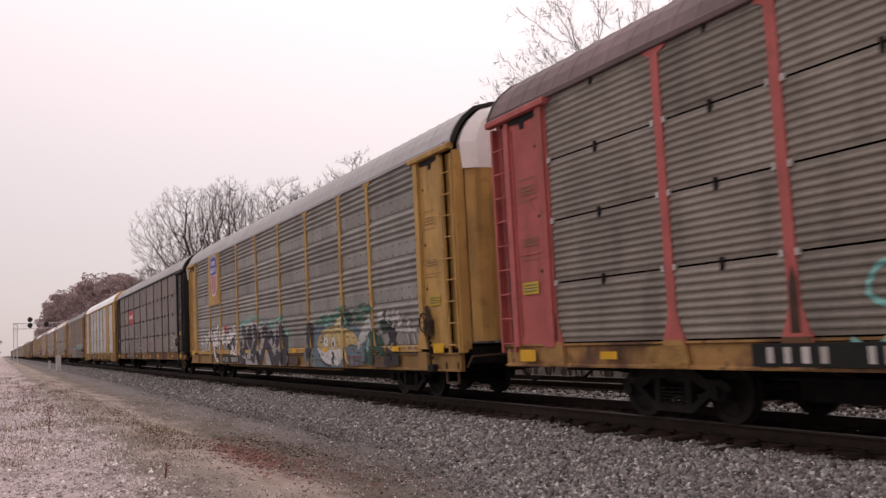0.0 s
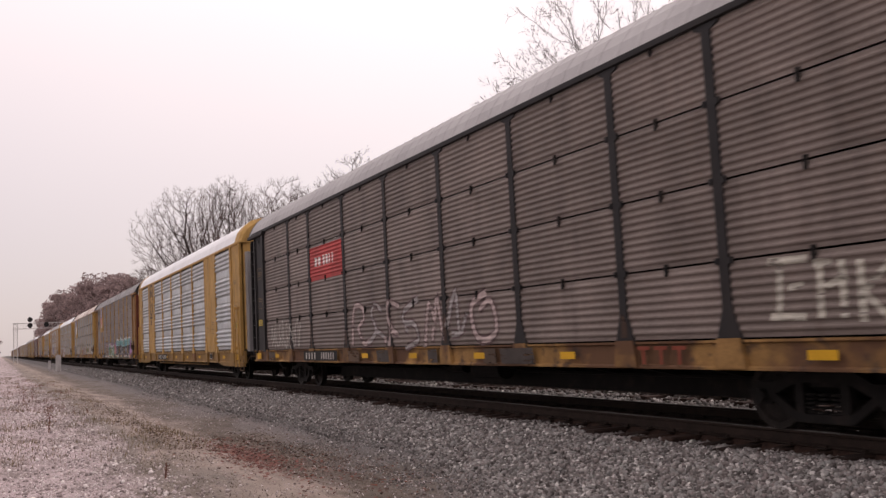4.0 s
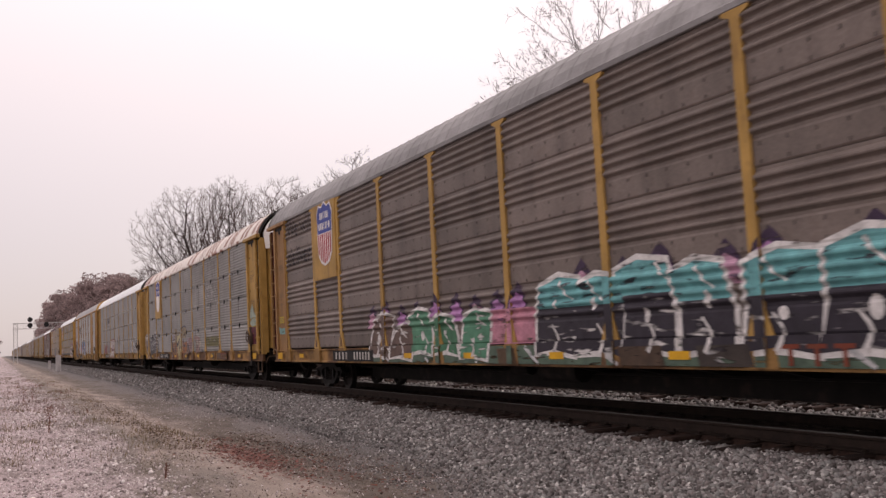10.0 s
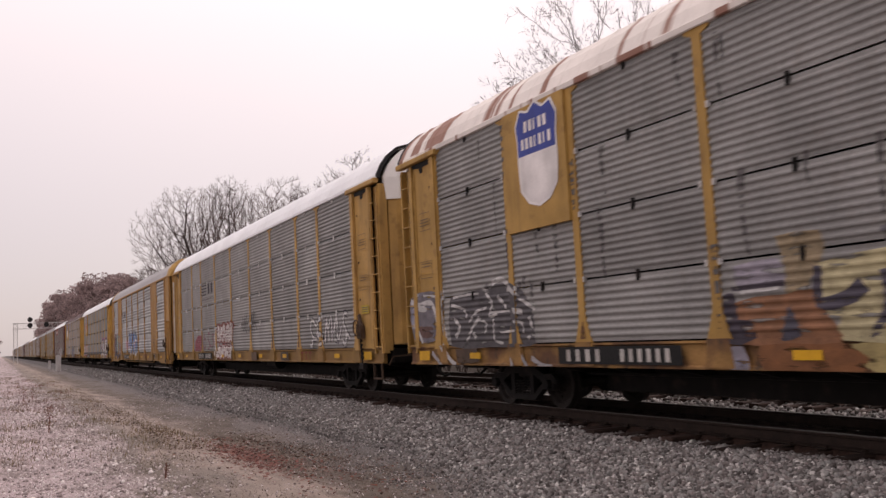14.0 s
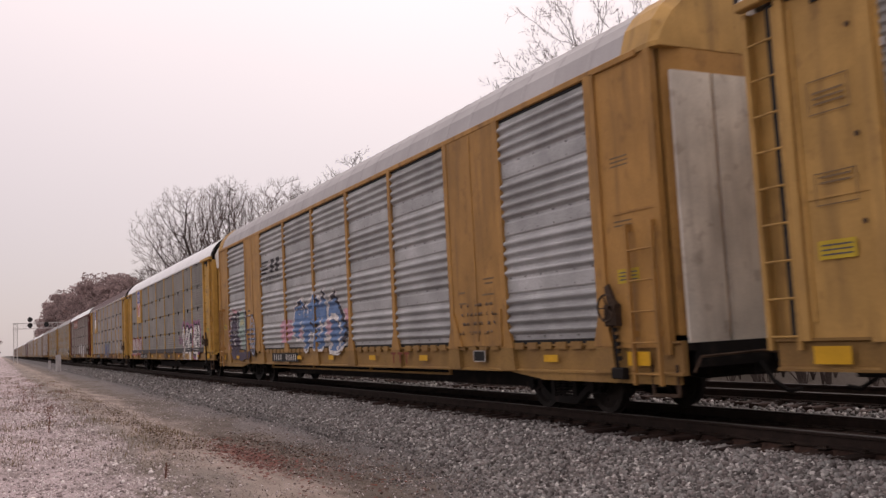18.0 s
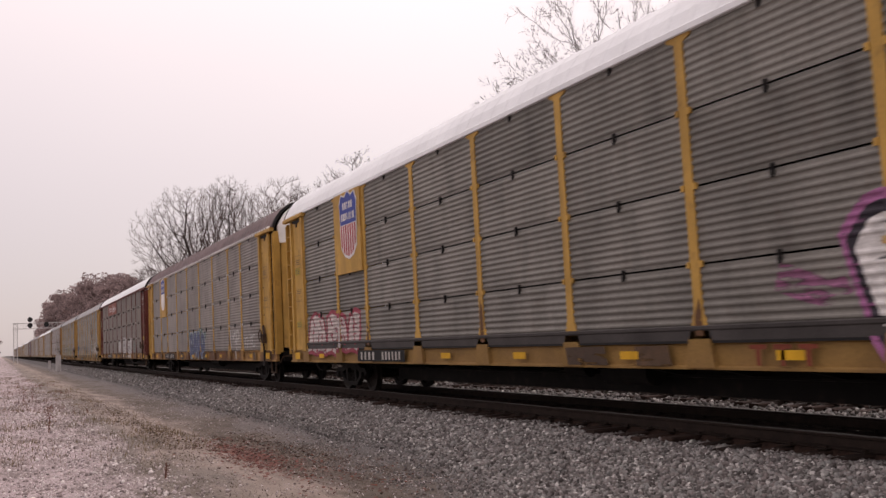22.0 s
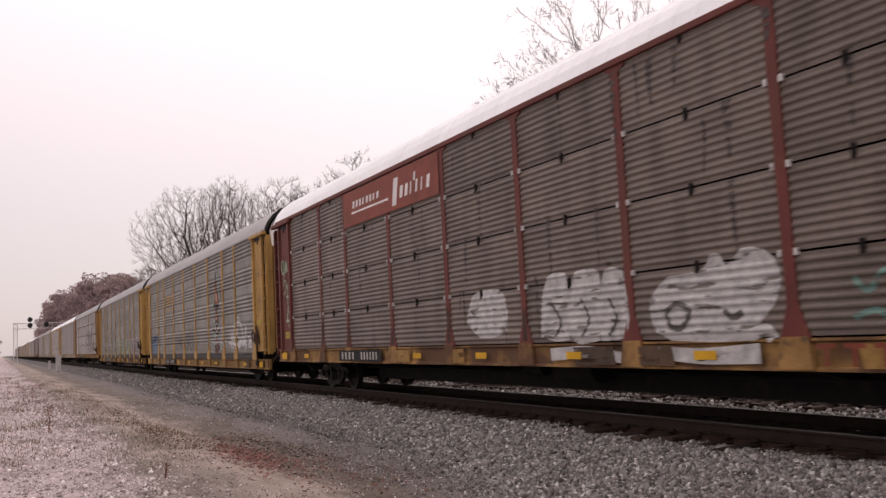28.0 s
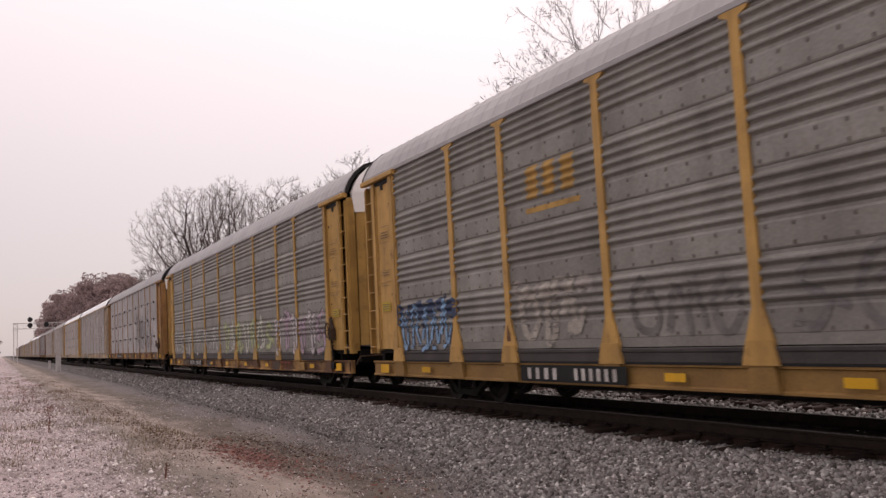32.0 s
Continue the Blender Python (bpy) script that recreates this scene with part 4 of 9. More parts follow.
def sprayed_piece(car, kind, y0, y1, z0, z1, count, fills, outline, glow=None, stroke=0.16, seed=1, label="", layer=1, slant=0.12, rough=0.1, form="stroke", cap=None, flat=None):
    """Abstract sprayed letter shapes between y0 (the reading start, rear) and y1, with outlines and a halo behind them."""
    rs = random.Random(seed)
    y0, y1 = y0 + MARK_SHIFT[0], y1 + MARK_SHIFT[0]
    step = (y1 - y0) / count
    H = z1 - z0
    if glow:
        # small clouds of paint behind the tops of the letters
        for i in range(count + 1):
            cy = y0 + (y1 - y0) * (i + rs.uniform(-.2, .2)) / count
            r = min(H * rs.uniform(0.14, 0.24), abs(step) * 0.55)
            stencil(car, "paint_cloud", [disc(cy, z1 - r * rs.uniform(0.3, 1.2), r, 14, rs.uniform(0.9, 1.6))], glow, kind, layer + 0.03 * i, "sprayed cloud of paint behind the letters", flat)
        layer += 1
    for i in range(count):
        ya, w = y0 + step * (i + 0.04), step * rs.uniform(0.9, 1.04)
        lo, hi = z0 + H * rs.uniform(0, rough), z1 - H * rs.uniform(0, rough * 2)
        lean = rs.uniform(-slant, slant)
        fill = fills[i % len(fills)] if len(fills) < 3 else fills[rs.randrange(len(fills))]
        at = layer + 0.05 * i
        if form == "stroke":
            shape = FORMS[rs.randrange(len(FORMS))]
            lines = [[(ya + w * 0.85 * (u + lean * v) + rs.uniform(-.1, .1) * abs(step), lo + (hi - lo) * v + rs.uniform(-.08, .08) * H) for u, v in line] for line in shape]
            if outline:
                stencil(car, "letter_outline", [pl for ln in lines for pl in swash(ln, stroke * 1.9, stroke * 1.6, 3)], outline, kind, at, "sprayed outline of a letter", flat, 0.2, rs)
            stencil(car, "sprayed_letter", [pl for ln in lines for pl in swash(ln, stroke * 1.15, stroke * 0.8, 3)], fill, kind, at + 1, label or "sprayed letter shape", flat, 0.2, rs)
            continue
        if form == "block":
            f = rs.uniform(-0.06, 0.12) * w
            ln = lean * w
            body = [(ya - f, lo), (ya + w * 0.45, lo + 0.06), (ya + w * 0.92, lo - 0.03), (ya + w * 0.98 + ln * 0.5, (lo + hi) / 2), (ya + w * 0.92 + ln + f, hi), (ya + w * 0.45 + ln, hi + 0.07), (ya + ln, hi - 0.06), (ya + w * 0.05, (lo + hi) / 2)]
        else:
            cy, cz, ry, rz = ya + w * 0.48, (lo + hi) / 2, abs(w) * 0.5, (hi - lo) / 2
            body = [(cy + ry * math.copysign(abs(math.cos(a)) ** 0.7, math.cos(a)) * (1 + 0.1 * math.sin(3 * a + seed + i)) + lean * math.sin(a) * 0.5, cz + rz * math.copysign(abs(math.sin(a)) ** 0.75, math.sin(a))) for a in [j * math.pi / 10 for j in range(20)]]
        mid = ((sum(p[0] for p in body) / len(body)), (lo + hi) / 2)
        fan = [[mid, body[j], body[(j + 1) % len(body)]] for j in range(len(body))]
        if outline:
            big = grown(body, stroke)
            stencil(car, "letter_outline", [[mid, big[j], big[(j + 1) % len(big)]] for j in range(len(big))], outline, kind, at, "sprayed outline of a letter", flat)
        letter = stencil(car, "sprayed_letter", fan, fill, kind, at + 1.2, label or "solid sprayed letter", flat)
        if letter is None:
            continue
        edge = outline or tuple(0.35 * c for c in fill)
        if cap:
            zc = lo + (hi - lo) * rs.uniform(0.58, 0.68)
            stencil(letter, "letter_top", [clip(t, 1, zc, True) for t in fan if len(clip(t, 1, zc, True)) > 2], cap, kind, at + 1.8, "paler sprayed top of the letter", flat)
        # holes and inner strokes
        hy, hz = ya + w * rs.uniform(0.4, 0.6), lo + (hi - lo) * rs.uniform(0.38, 0.7)
        stencil(letter, "letter_hole", [disc(hy, hz, (hi - lo) * rs.uniform(0.07, 0.13), 10, rs.uniform(0.5, 1.0) * min(1.0, abs(w) / (hi - lo)))], edge, kind, at + 2.4, "", flat)
        a = ya + w * rs.uniform(0.35, 0.65)
        stencil(letter, "letter_line", swash([(a, lo), (a + 0.1 * w, lo + 0.18 * H), (a - 0.04 * w, lo + 0.36 * H)], stroke * 0.9, stroke * 0.35, 3), edge, kind, at + 2.6, "", flat)
        b = ya + w * rs.uniform(0.3, 0.7)
        stencil(letter, "letter_line", swash([(b, hi), (b + 0.12 * w, hi - 0.14 * H), (b + 0.3 * w, hi - 0.24 * H)], stroke * 0.7, stroke * 0.25, 3), edge, kind, at + 2.7, "", flat)


MISTS = ("pale green sprayed halo", "pale sprayed drip", "pale sprayed haze", "teal fringe behind the letters", "faded rose haze", "pink sprayed fringe", "green sprayed fringe", "dark green sprayed fringe")


def stroke(car, kind, points, w0, w1, rgb, layer, label="sprayed curved stroke"):
    """One curved stroke of sprayed paint."""
    return stencil(car, "sprayed_stroke", swash(points, w0, w1, 5), rgb, kind, layer, label, worn=0.5 if label in MISTS else 0.375)


def blob(car, kind, outline, rgb, layer, label="sprayed dark shape"):
    """One filled, softly rounded sprayed shape."""
    rim = bent(list(outline) + [outline[0]], 2)[:-1] if len(outline) > 3 else list(outline)
    mid = (sum(p[0] for p in rim) / len(rim), sum(p[1] for p in rim) / len(rim))
    return stencil(car, "sprayed_shape", [[mid, rim[j], rim[(j + 1) % len(rim)]] for j in range(len(rim))], rgb, kind, layer, label)


def fat_letter(car, kind, outline, fill, edge, halo, layer, w):
    """A filled letter shape with an outline and, behind it, a cloud of another colour."""
    if halo:
        blob(car, kind, grown(outline, 1.9 * w), halo, layer - 1, "sprayed cloud behind a letter")
    blob(car, kind, grown(outline, w), edge, layer, "sprayed outline of a letter")
    return blob(car, kind, outline, fill, layer + 1.2, "solid sprayed letter")


def painted(car, name, polys, material, kind, layer=1, flat=None, label=""):
    g = Geo()
    for pl in polys:
        lay_on(g, [(y + MARK_SHIFT[0], z) for y, z in pl], kind, layer, flat)
    return part(name, g.mesh(name), material, car, label)


def rect(y0, y1, z0, z1):
    return [(y0, z0), (y1, z0), (y1, z1), (y0, z1)]


def bars(y0, y1, z0, z1, weights):
    """Upright bars that stand for a row of characters; y0 is where the row starts."""
    out = []
    n = len(weights)
    for i, w in enumerate(weights):
        if w:
            a = y0 + (y1 - y0) * (i + 0.12) / n
            b = y0 + (y1 - y0) * (i + 0.12 + 0.76 * w) / n
            out.append(rect(min(a, b), max(a, b), z0, z1))
    return out


def slanted(polys, k):
    """The bars leaning forwards by k of their height."""
    return [[(y - (z - min(q for _, q in pl)) * k, z) for y, z in pl] for pl in polys]


def disc(cy, cz, r, n=24, ry=1.0):
    return [(cy + r * ry * math.cos(2 * math.pi * i / n), cz + r * math.sin(2 * math.pi * i / n)) for i in range(n)]


# ---- colours of the cars ----
def panel_steel(key, rgb, streak=0.45):
    return surface("panel_" + key, rgb, rough=0.5, metal=0.3, vary=0.2, scale=1.0, fine=26, streak=streak, per_object=0.16, bump=0.2,
                   dirt=tuple(c * 0.38 for c in rgb), streak_scale=(1.5, 2.0, 0.4), edge=(0.5, 0.8), spots=0.15, spot_colour=(0.10, 0.06, 0.04))


STEEL = {
    "warm": panel_steel("warm_grey", (0.215, 0.19, 0.16), 0.55),
    "grey": panel_steel("mid_grey", (0.24, 0.232, 0.21)),
    "brown": panel_steel("brown_grey", (0.18, 0.147, 0.13), 0.6),
    "sooty": panel_steel("sooty_grey", (0.195, 0.186, 0.166), 0.55),
    "dark": panel_steel("dark_grey", (0.245, 0.222, 0.205), 0.55),
    "cool": panel_steel("cool_grey", (0.245, 0.242, 0.232), 0.3),
    "bright": surface("panel_galvanised", (0.46, 0.49, 0.505), rough=0.42, metal=0.4, vary=0.2, scale=1.4, fine=30, streak=0.35, per_object=0.12, bump=0.12, dirt=(0.28, 0.29, 0.29), streak_scale=(1.0, 1.0, 2.6)),
    "dull": surface("panel_dull_galvanised", (0.40, 0.41, 0.41), rough=0.45, metal=0.35, vary=0.22, scale=1.4, fine=30, streak=0.4, per_object=0.12, bump=0.12, dirt=(0.22, 0.22, 0.215), streak_scale=(1.0, 1.0, 2.6)),
    "pale": panel_steel("pale_grey", (0.36, 0.345, 0.34), 0.3),
    "maroon": panel_steel("maroon_grey", (0.165, 0.135, 0.115), 0.6),
}
COAT = {
    "gold": paint("faded_gold_paint", (0.44, 0.262, 0.082), 0.4),
    "yellow": paint("yellow_paint", (0.41, 0.245, 0.07), 0.35),
    "bright_yellow": paint("bright_yellow_paint", (0.50, 0.295, 0.072), 0.3),
    "gold_brown": paint("brownish_gold_paint", (0.37, 0.20, 0.06), 0.45),
    "clean_yellow": paint("clean_yellow_paint", (0.50, 0.29, 0.02), 0.15),
    "orange": paint("rusty_orange_paint", (0.29, 0.155, 0.058), 0.45),
    "red": paint("faded_red_paint", (0.40, 0.10, 0.09), 0.3),
    "oxide": paint("red_oxide_paint", (0.13, 0.034, 0.028), 0.45),
    "black": surface("dull_black_paint", (0.017, 0.016, 0.017), rough=0.6, vary=0.3, scale=2.2, streak=0.3, per_object=0.06, bump=0.05, grainy=0.3, dirt=(0.035, 0.028, 0.024)),
    "white": surface("white_paint", (0.78, 0.765, 0.735), rough=0.55, vary=0.1, scale=1.2, streak=0.25, per_object=0.05, bump=0.03, grainy=0.1, dirt=(0.5, 0.42, 0.33), streak_scale=(2.0, 2.0, 0.5), edge=(0.55, 0.7)),
    "cream": paint("cream_vinyl", (0.62, 0.58, 0.50), 0.3),
    "roof_grey": surface("roof_grey_steel", (0.33, 0.32, 0.32), bump=0.06, grainy=0.25, rough=0.5, metal=0.25, vary=0.14, scale=0.6, streak=0.18, per_object=0.08, dirt=(0.16, 0.15, 0.15)),
    "roof_dark": surface("roof_dark_steel", (0.22, 0.212, 0.21), bump=0.08, rough=0.5, metal=0.3, vary=0.3, scale=0.8, streak=0.3, per_object=0.08),
    "roof_white": surface("roof_white_paint", (0.79, 0.81, 0.82), bump=0.06, grainy=0.25, rough=0.5, vary=0.08, scale=0.8, streak=0.08, per_object=0.04, dirt=(0.45, 0.42, 0.4)),
    "roof_brown": surface("roof_brown_paint", (0.13, 0.085, 0.085), bump=0.06, grainy=0.25, rough=0.6, vary=0.3, scale=0.8, streak=0.25, per_object=0.04),
    "roof_rust": surface("roof_rust_streaked", (0.70, 0.65, 0.60), bump=0.06, grainy=0.25, rough=0.6, vary=0.15, scale=0.8, streak=0.95, per_object=0.04, dirt=(0.24, 0.11, 0.075), streak_scale=(0.05, 2.0, 0.05), edge=(0.53, 0.57)),
    "sill_rust": surface("sill_rusty_yellow", (0.32, 0.18, 0.065), rough=0.75, vary=0.45, scale=1.4, streak=0.9, per_object=0.1, dirt=(0.10, 0.05, 0.03), streak_scale=(2.5, 0.9, 1.2), edge=(0.44, 0.56), spots=0.8, spot_colour=(0.06, 0.04, 0.03)),
    # gold paled towards grey: distance haze put into the paint colour
    "hazed": paint("hazed_pale_gold_paint", (0.40, 0.32, 0.24), 0.3),
    "sill_gold": surface("sill_gold", (0.26, 0.152, 0.048), rough=0.65, vary=0.25, scale=1.4, streak=0.5, per_object=0.08, dirt=(0.2, 0.11, 0.05), streak_scale=(2.5, 0.9, 1.2)),
}
SHIELD_BLUE = paint("shield_blue", (0.05, 0.075, 0.30), 0.1)
SHIELD_RED = paint("shield_red", (0.36, 0.022, 0.03), 0.1)
SHIELD_WHITE = paint("shield_white", (0.74, 0.71, 0.69), 0.1)
SIGN_RED = paint("sign_red", (0.40, 0.05, 0.05), 0.2)
SIGN_BROWN = paint("sign_brown", (0.24, 0.065, 0.045), 0.2)
INK = paint("black_ink", (0.03, 0.028, 0.035), 0.1)
FADED_INK = paint("faded_ink", (0.10, 0.092, 0.09), 0.2)
PALE_INK = paint("worn_stencil", (0.17, 0.115, 0.06), 0.2)
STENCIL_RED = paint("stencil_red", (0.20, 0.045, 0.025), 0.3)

GRIMY_GREY = surface("grimy_dark_grey", (0.06, 0.054, 0.052), rough=0.6, metal=0.2, vary=0.3, scale=1.5, per_object=0.1)
RUSTY = surface("rusty_dark_steel", (0.07, 0.045, 0.03), rough=0.8, vary=0.4, scale=5)
RIVET_DARK = paint("rivet_rust", (0.085, 0.07, 0.06), 0.2)
LABEL_YELLOW = paint("label_yellow", (0.46, 0.33, 0.03), 0.2)
RIVET = paint("rivet_grime", (0.19, 0.185, 0.18), 0.2)
WHEELSETS, CARS = [], []


def truck(car, y):
    t = part("truck", bolster_mesh(), BLACK_STEEL, car, "black cast steel four-wheel truck", at=(0, y, 0))
    a = part("side_frame", side_frame_mesh(), BLACK_STEEL, t, "grimy cast side frame with springs", at=(-1.0, 0, 0))
    b = part("side_frame", side_frame_mesh(), BLACK_STEEL, t, "grimy cast side frame with springs", at=(1.0, 0, 0))
    b.rotation_euler = (0, 0, math.pi)
    for s in (-0.89, 0.89):
        w = part("wheelset", wheelset_mesh(), WHEEL_STEEL, t, "steel wheels on their axle", at=(0, s, 0.42))
        WHEELSETS.append((len(CARS), w, s))
    return t


def stripes(yc, half, z0, z1, n):
    out = []
    w = 2 * half / n
    for i in range(n):
        out.append(rect(yc - half + w * (i + 0.2), yc - half + w * (i + 0.78), z0, z1))
    return out


def shield(car, kind, striped, plate_mat):
    """A yellow plate in the narrow bay with a blue-topped shield on it; the lettering is left as plain bars."""
    y0, y1 = 7.1, 9.12
    g = Geo()
    g.box(-SIDE - 0.075, -SIDE + 0.01, y0 + 0.08, y1 - 0.08, 3.0, 5.04)
    plate = part("emblem_plate", g.mesh("emblem_plate"), plate_mat, car, "yellow steel plate with a shield emblem")
    yc, f = 7.98, 0.08
    rim = [(0, -0.04), (-.3, .05), (-.52, .3), (-.56, .7), (-.56, 1.2), (-.6, 1.55), (-.45, 1.82), (-.22, 1.75), (0, 1.9), (.22, 1.75), (.45, 1.82), (.6, 1.55), (.56, 1.2), (.56, .7), (.52, .3), (.3, .05)]

    def shape(scale, lo=None, hi=None):
        pts = [(yc + a * scale, 4.2 + (b - 0.92) * scale * 0.85) for a, b in rim]
        if lo is not None:
            pts = clip(pts, 1, lo, True)
        if hi is not None:
            pts = clip(pts, 1, hi, False)
        return pts

    def on(name, polys, m, layer, label=""):
        g = Geo()
        for pl in polys:
            lay_on(g, pl, kind, layer, f)
        part(name, g.mesh(name), m, plate, label)

    on("shield_rim", [shape(1.06)], SHIELD_WHITE, 1)
    on("shield_field", [shape(1.0, None, 4.22)], SHIELD_WHITE, 2)
    on("shield_head", [shape(1.0, 4.22)], SHIELD_BLUE, 2, "blue head of the shield")
    if striped:
        cut = []
        for r in stripes(yc, 0.55, 3.2, 4.2, 7):
            pl = clip(clip(shape(0.97, None, 4.2), 0, r[0][0], True), 0, r[1][0], False)
            if len(pl) > 2:
                cut.append(pl)
        on("shield_stripes", cut, SHIELD_RED, 3, "red stripes")
    on("shield_lettering", bars(yc + 0.36, yc - 0.36, 4.6, 4.78, [.8, .85, .4, .85, .85]) + bars(yc + 0.47, yc - 0.47, 4.32, 4.5, [.8, .85, .8, .4, .75, .4, .8]), SHIELD_WHITE, 3, "white bars of lettering")


def autorack(k, st):
    """One enclosed automobile carrier. Its base is on the rails, its rear end at +y."""
    kind = st["kind"]
    steel, coat, roof, sill = STEEL[st["steel"]], COAT[st["coat"]], COAT[st["roof"]], COAT[st["sill"]]
    ends = COAT[st.get("ends", st["coat"])]
    door = COAT[st.get("door", st["coat"])]
    detailed = k <= 13
    car = tagged(new("autorack_car"), st["label"], "rail car", "cars of the train")
    car.location = (TRACK_X, 0, 0)
    part("underframe", underframe_mesh(), BLACK_STEEL, car, "black flat car underframe with air tanks")
    lo, hi = st.get("sill_z", (0.77, 1.13) if kind != "C" else (0.68, 1.13))
    part("side_sill", sill_mesh(kind, lo, hi), sill, car, "dented and rusty yellow side sill", at=(-1.58, 0, 0))
    far_sill = part("side_sill", sill_mesh(kind, lo, hi), sill, car, at=(1.58, 0, 0))
    far_sill.rotation_euler = (0, 0, math.pi)
    for s in (-9.9, 9.9):
        truck(car, s)
    for i in range(2):
        turned = math.pi * i
        part("coupler", coupler_mesh(), BLACK_STEEL, car, "black knuckle coupler with hanging air hose").rotation_euler = (0, 0, turned)
        part("end_door", door_mesh(st.get("doors", "C" if kind == "C" else "bulged")), door, car, "tall two-leaf end door").rotation_euler = (0, 0, turned)
        part("gable", gable_mesh(kind), COAT[st.get("gable", "white")], car, "painted top of the car's end").rotation_euler = (0, 0, turned)
        part("roof_edge", roof_edge_mesh(kind), COAT["black"] if kind != "C" else roof, car, "dark edge of the roof").rotation_euler = (0, 0, turned)
        part("uncoupling_lever", lever_mesh(), RUSTY, car, "bent lever and corner step").rotation_euler = (0, 0, turned)
    # the plated ends of the side towards the camera; the rear one is mirrored
    ek = "C" if kind == "C" else "AB"
    for s in (1, -1):
        for name, me, m, lb in (("end_panel", end_panel_mesh(ek), ends, "plain steel plate at the end of the side"),
                                ("end_post", end_post_mesh(ek), ends, "end post with a braced foot"),
                                ("plate_edge", end_edge_mesh(ek), ends, ""),
                                ("plate_seam", seam_line_mesh(ek), ends, ""),
                                ("ladder", ladder_mesh(ek), ends, "steel ladder")):
            o = part(name, me, m, car, lb, at=(-SIDE, 0, 0))
            o.scale = (1, s, 1)
        if kind != "C":
            for name, me, m, lb in (("corner_post", corner_mesh(), COAT[st.get("corner", st.get("ends", st["coat"]))], "recessed corner post"), ("end_header", end_header_mesh(), ends, "header bar over the end plate"),
                                    ("latch_recess", latch_mesh(), FLAT_BLACK, "black slab standing in for the shaded latch recess")):
                o = part(name, me, m, car, lb, at=(-SIDE, 0, 0))
                o.scale = (1, s, 1)
    part("roof", roof_mesh(kind), roof, car, st.get("roof_label", "ribbed steel roof"))
    part("far_side", far_side_mesh(kind), steel, car, "ribbed steel side", at=(SIDE, 0, 0))["kind"] = "stuff"
    g_key = ("top_rail", kind)
    part("top_rail", cached(g_key, lambda g: g.box(-0.06, 0.05, -RACK_ENDS[kind] + 0.3, RACK_ENDS[kind] - 0.3, 5.03, 5.13, 0.012)), COAT[st.get("rail", st["coat"])], car, "long steel rail under the eaves", at=(-SIDE, 0, 0))
    for q in POST_Y:
        part("post", post_mesh(kind), coat, car, at=(-SIDE, q, 0))
    zs = SEAMS[kind]
    plates = (1, 7) if kind == "C" else ()
    for i, (a, b) in enumerate(BAYS):
        if i in plates:
            def build(g, a=a, b=b):
                g.box(-0.05, 0.02, a + 0.05, b - 0.05, 1.12, 5.03)
            for y, s in ((a + 0.1, 1), (b - 0.1, -1)):
                g = Geo()
                g.slab([(y, 1.75), (y + s * 0.3, 1.12), (y, 1.12)][::s], -0.09, -0.05)
                part("gusset", g.mesh("gusset"), coat, car, at=(-SIDE, 0, 0))
            part("solid_plate", cached(("solid_plate", i), build), coat, car, "broad yellow steel plate", at=(-SIDE, 0, 0))
            continue
        w = b - a - 0.12
        if detailed:
            for z0, z1 in zip(zs[:-1], zs[1:]):
                part("side_panel", panel_mesh(kind, w, z1 - z0), steel, car, at=(-SIDE, (a + b) / 2, z0))
        else:
            def build(g, w=w):
                for z0, z1 in zip(zs[:-1], zs[1:]):
                    prof = [(z, o) for z, o in rib_profile(kind, z1 - z0)]
                    g.prism([(-o, z0 + z) for z, o in prof] + [(0.03, z1 - 0.01), (0.03, z0)], -w / 2, w / 2)
            part("side_panel", cached(("bay_panel", kind, round(w, 2)), build), steel, car, at=(-SIDE, (a + b) / 2, 0))
    if kind == "A" and k <= 16:
        part("spring_clip", spring_clips_mesh(), BLACK_STEEL if st.get("clip", "dark") == "dark" else GALV_GREY, car, "small spring clips along the seams", at=(-SIDE, 0, 0))["kind"] = "stuff"
        part("seam_clip", clips_mesh(), GALV_GREY if st.get("bolt", "light") == "light" else coat, car, "pale bolted clips beside the posts", at=(-SIDE, 0, 0))["kind"] = "stuff"
    if kind != "A" and k <= 13:
        part("rivet", rivets_mesh(kind), RIVET if kind == "C" else RIVET_DARK, car, "rows of small rivets", at=(-SIDE, 0, 0))["kind"] = "stuff"
    # stencils on the sill: a black number plate as plain bars, yellow reflectors
    zb = (lo + hi) / 2
    zr = st.get("reflector_z", zb)
    ny = st.get("plate_y", -1.9 if kind == "C" else 0.0)
    painted(car, "number_plate", [rect(4.9 + ny, 7.75 + ny, zb - 0.13, zb + 0.13)], FLAT_BLACK, kind, 0, 0.06, "black plate with white characters")
    digits = bars(7.55 + ny, 6.55 + ny, zb - 0.09, zb + 0.09, [.55, .55, .6, .55]) + bars(6.2 + ny, 5.05 + ny, zb - 0.09, zb + 0.09, [.6, .6, .6, .6, .6, .6])
    for row in ([[d] for d in digits] if k <= 13 else [digits]):
        painted(car, "number_bar", row, STENCIL_WHITE, kind, 2, 0.06)
    if k <= 16:
        for y in (-12.7, -10.5, -5.7, -2.85, 0.1, 2.9, 10.5, 12.7):
            h = 0.2 if abs(y) < 12 else 0.24
            painted(car, "reflector", [rect(y - h, y + h, zr - 0.055 - (h - 0.2), zr + 0.055 + (h - 0.2))], REFLECT_YELLOW, kind, 1, 0.06, "yellow reflector strip")
    my = st.get("mark_y", -7.4 if kind != "C" else -4.0)
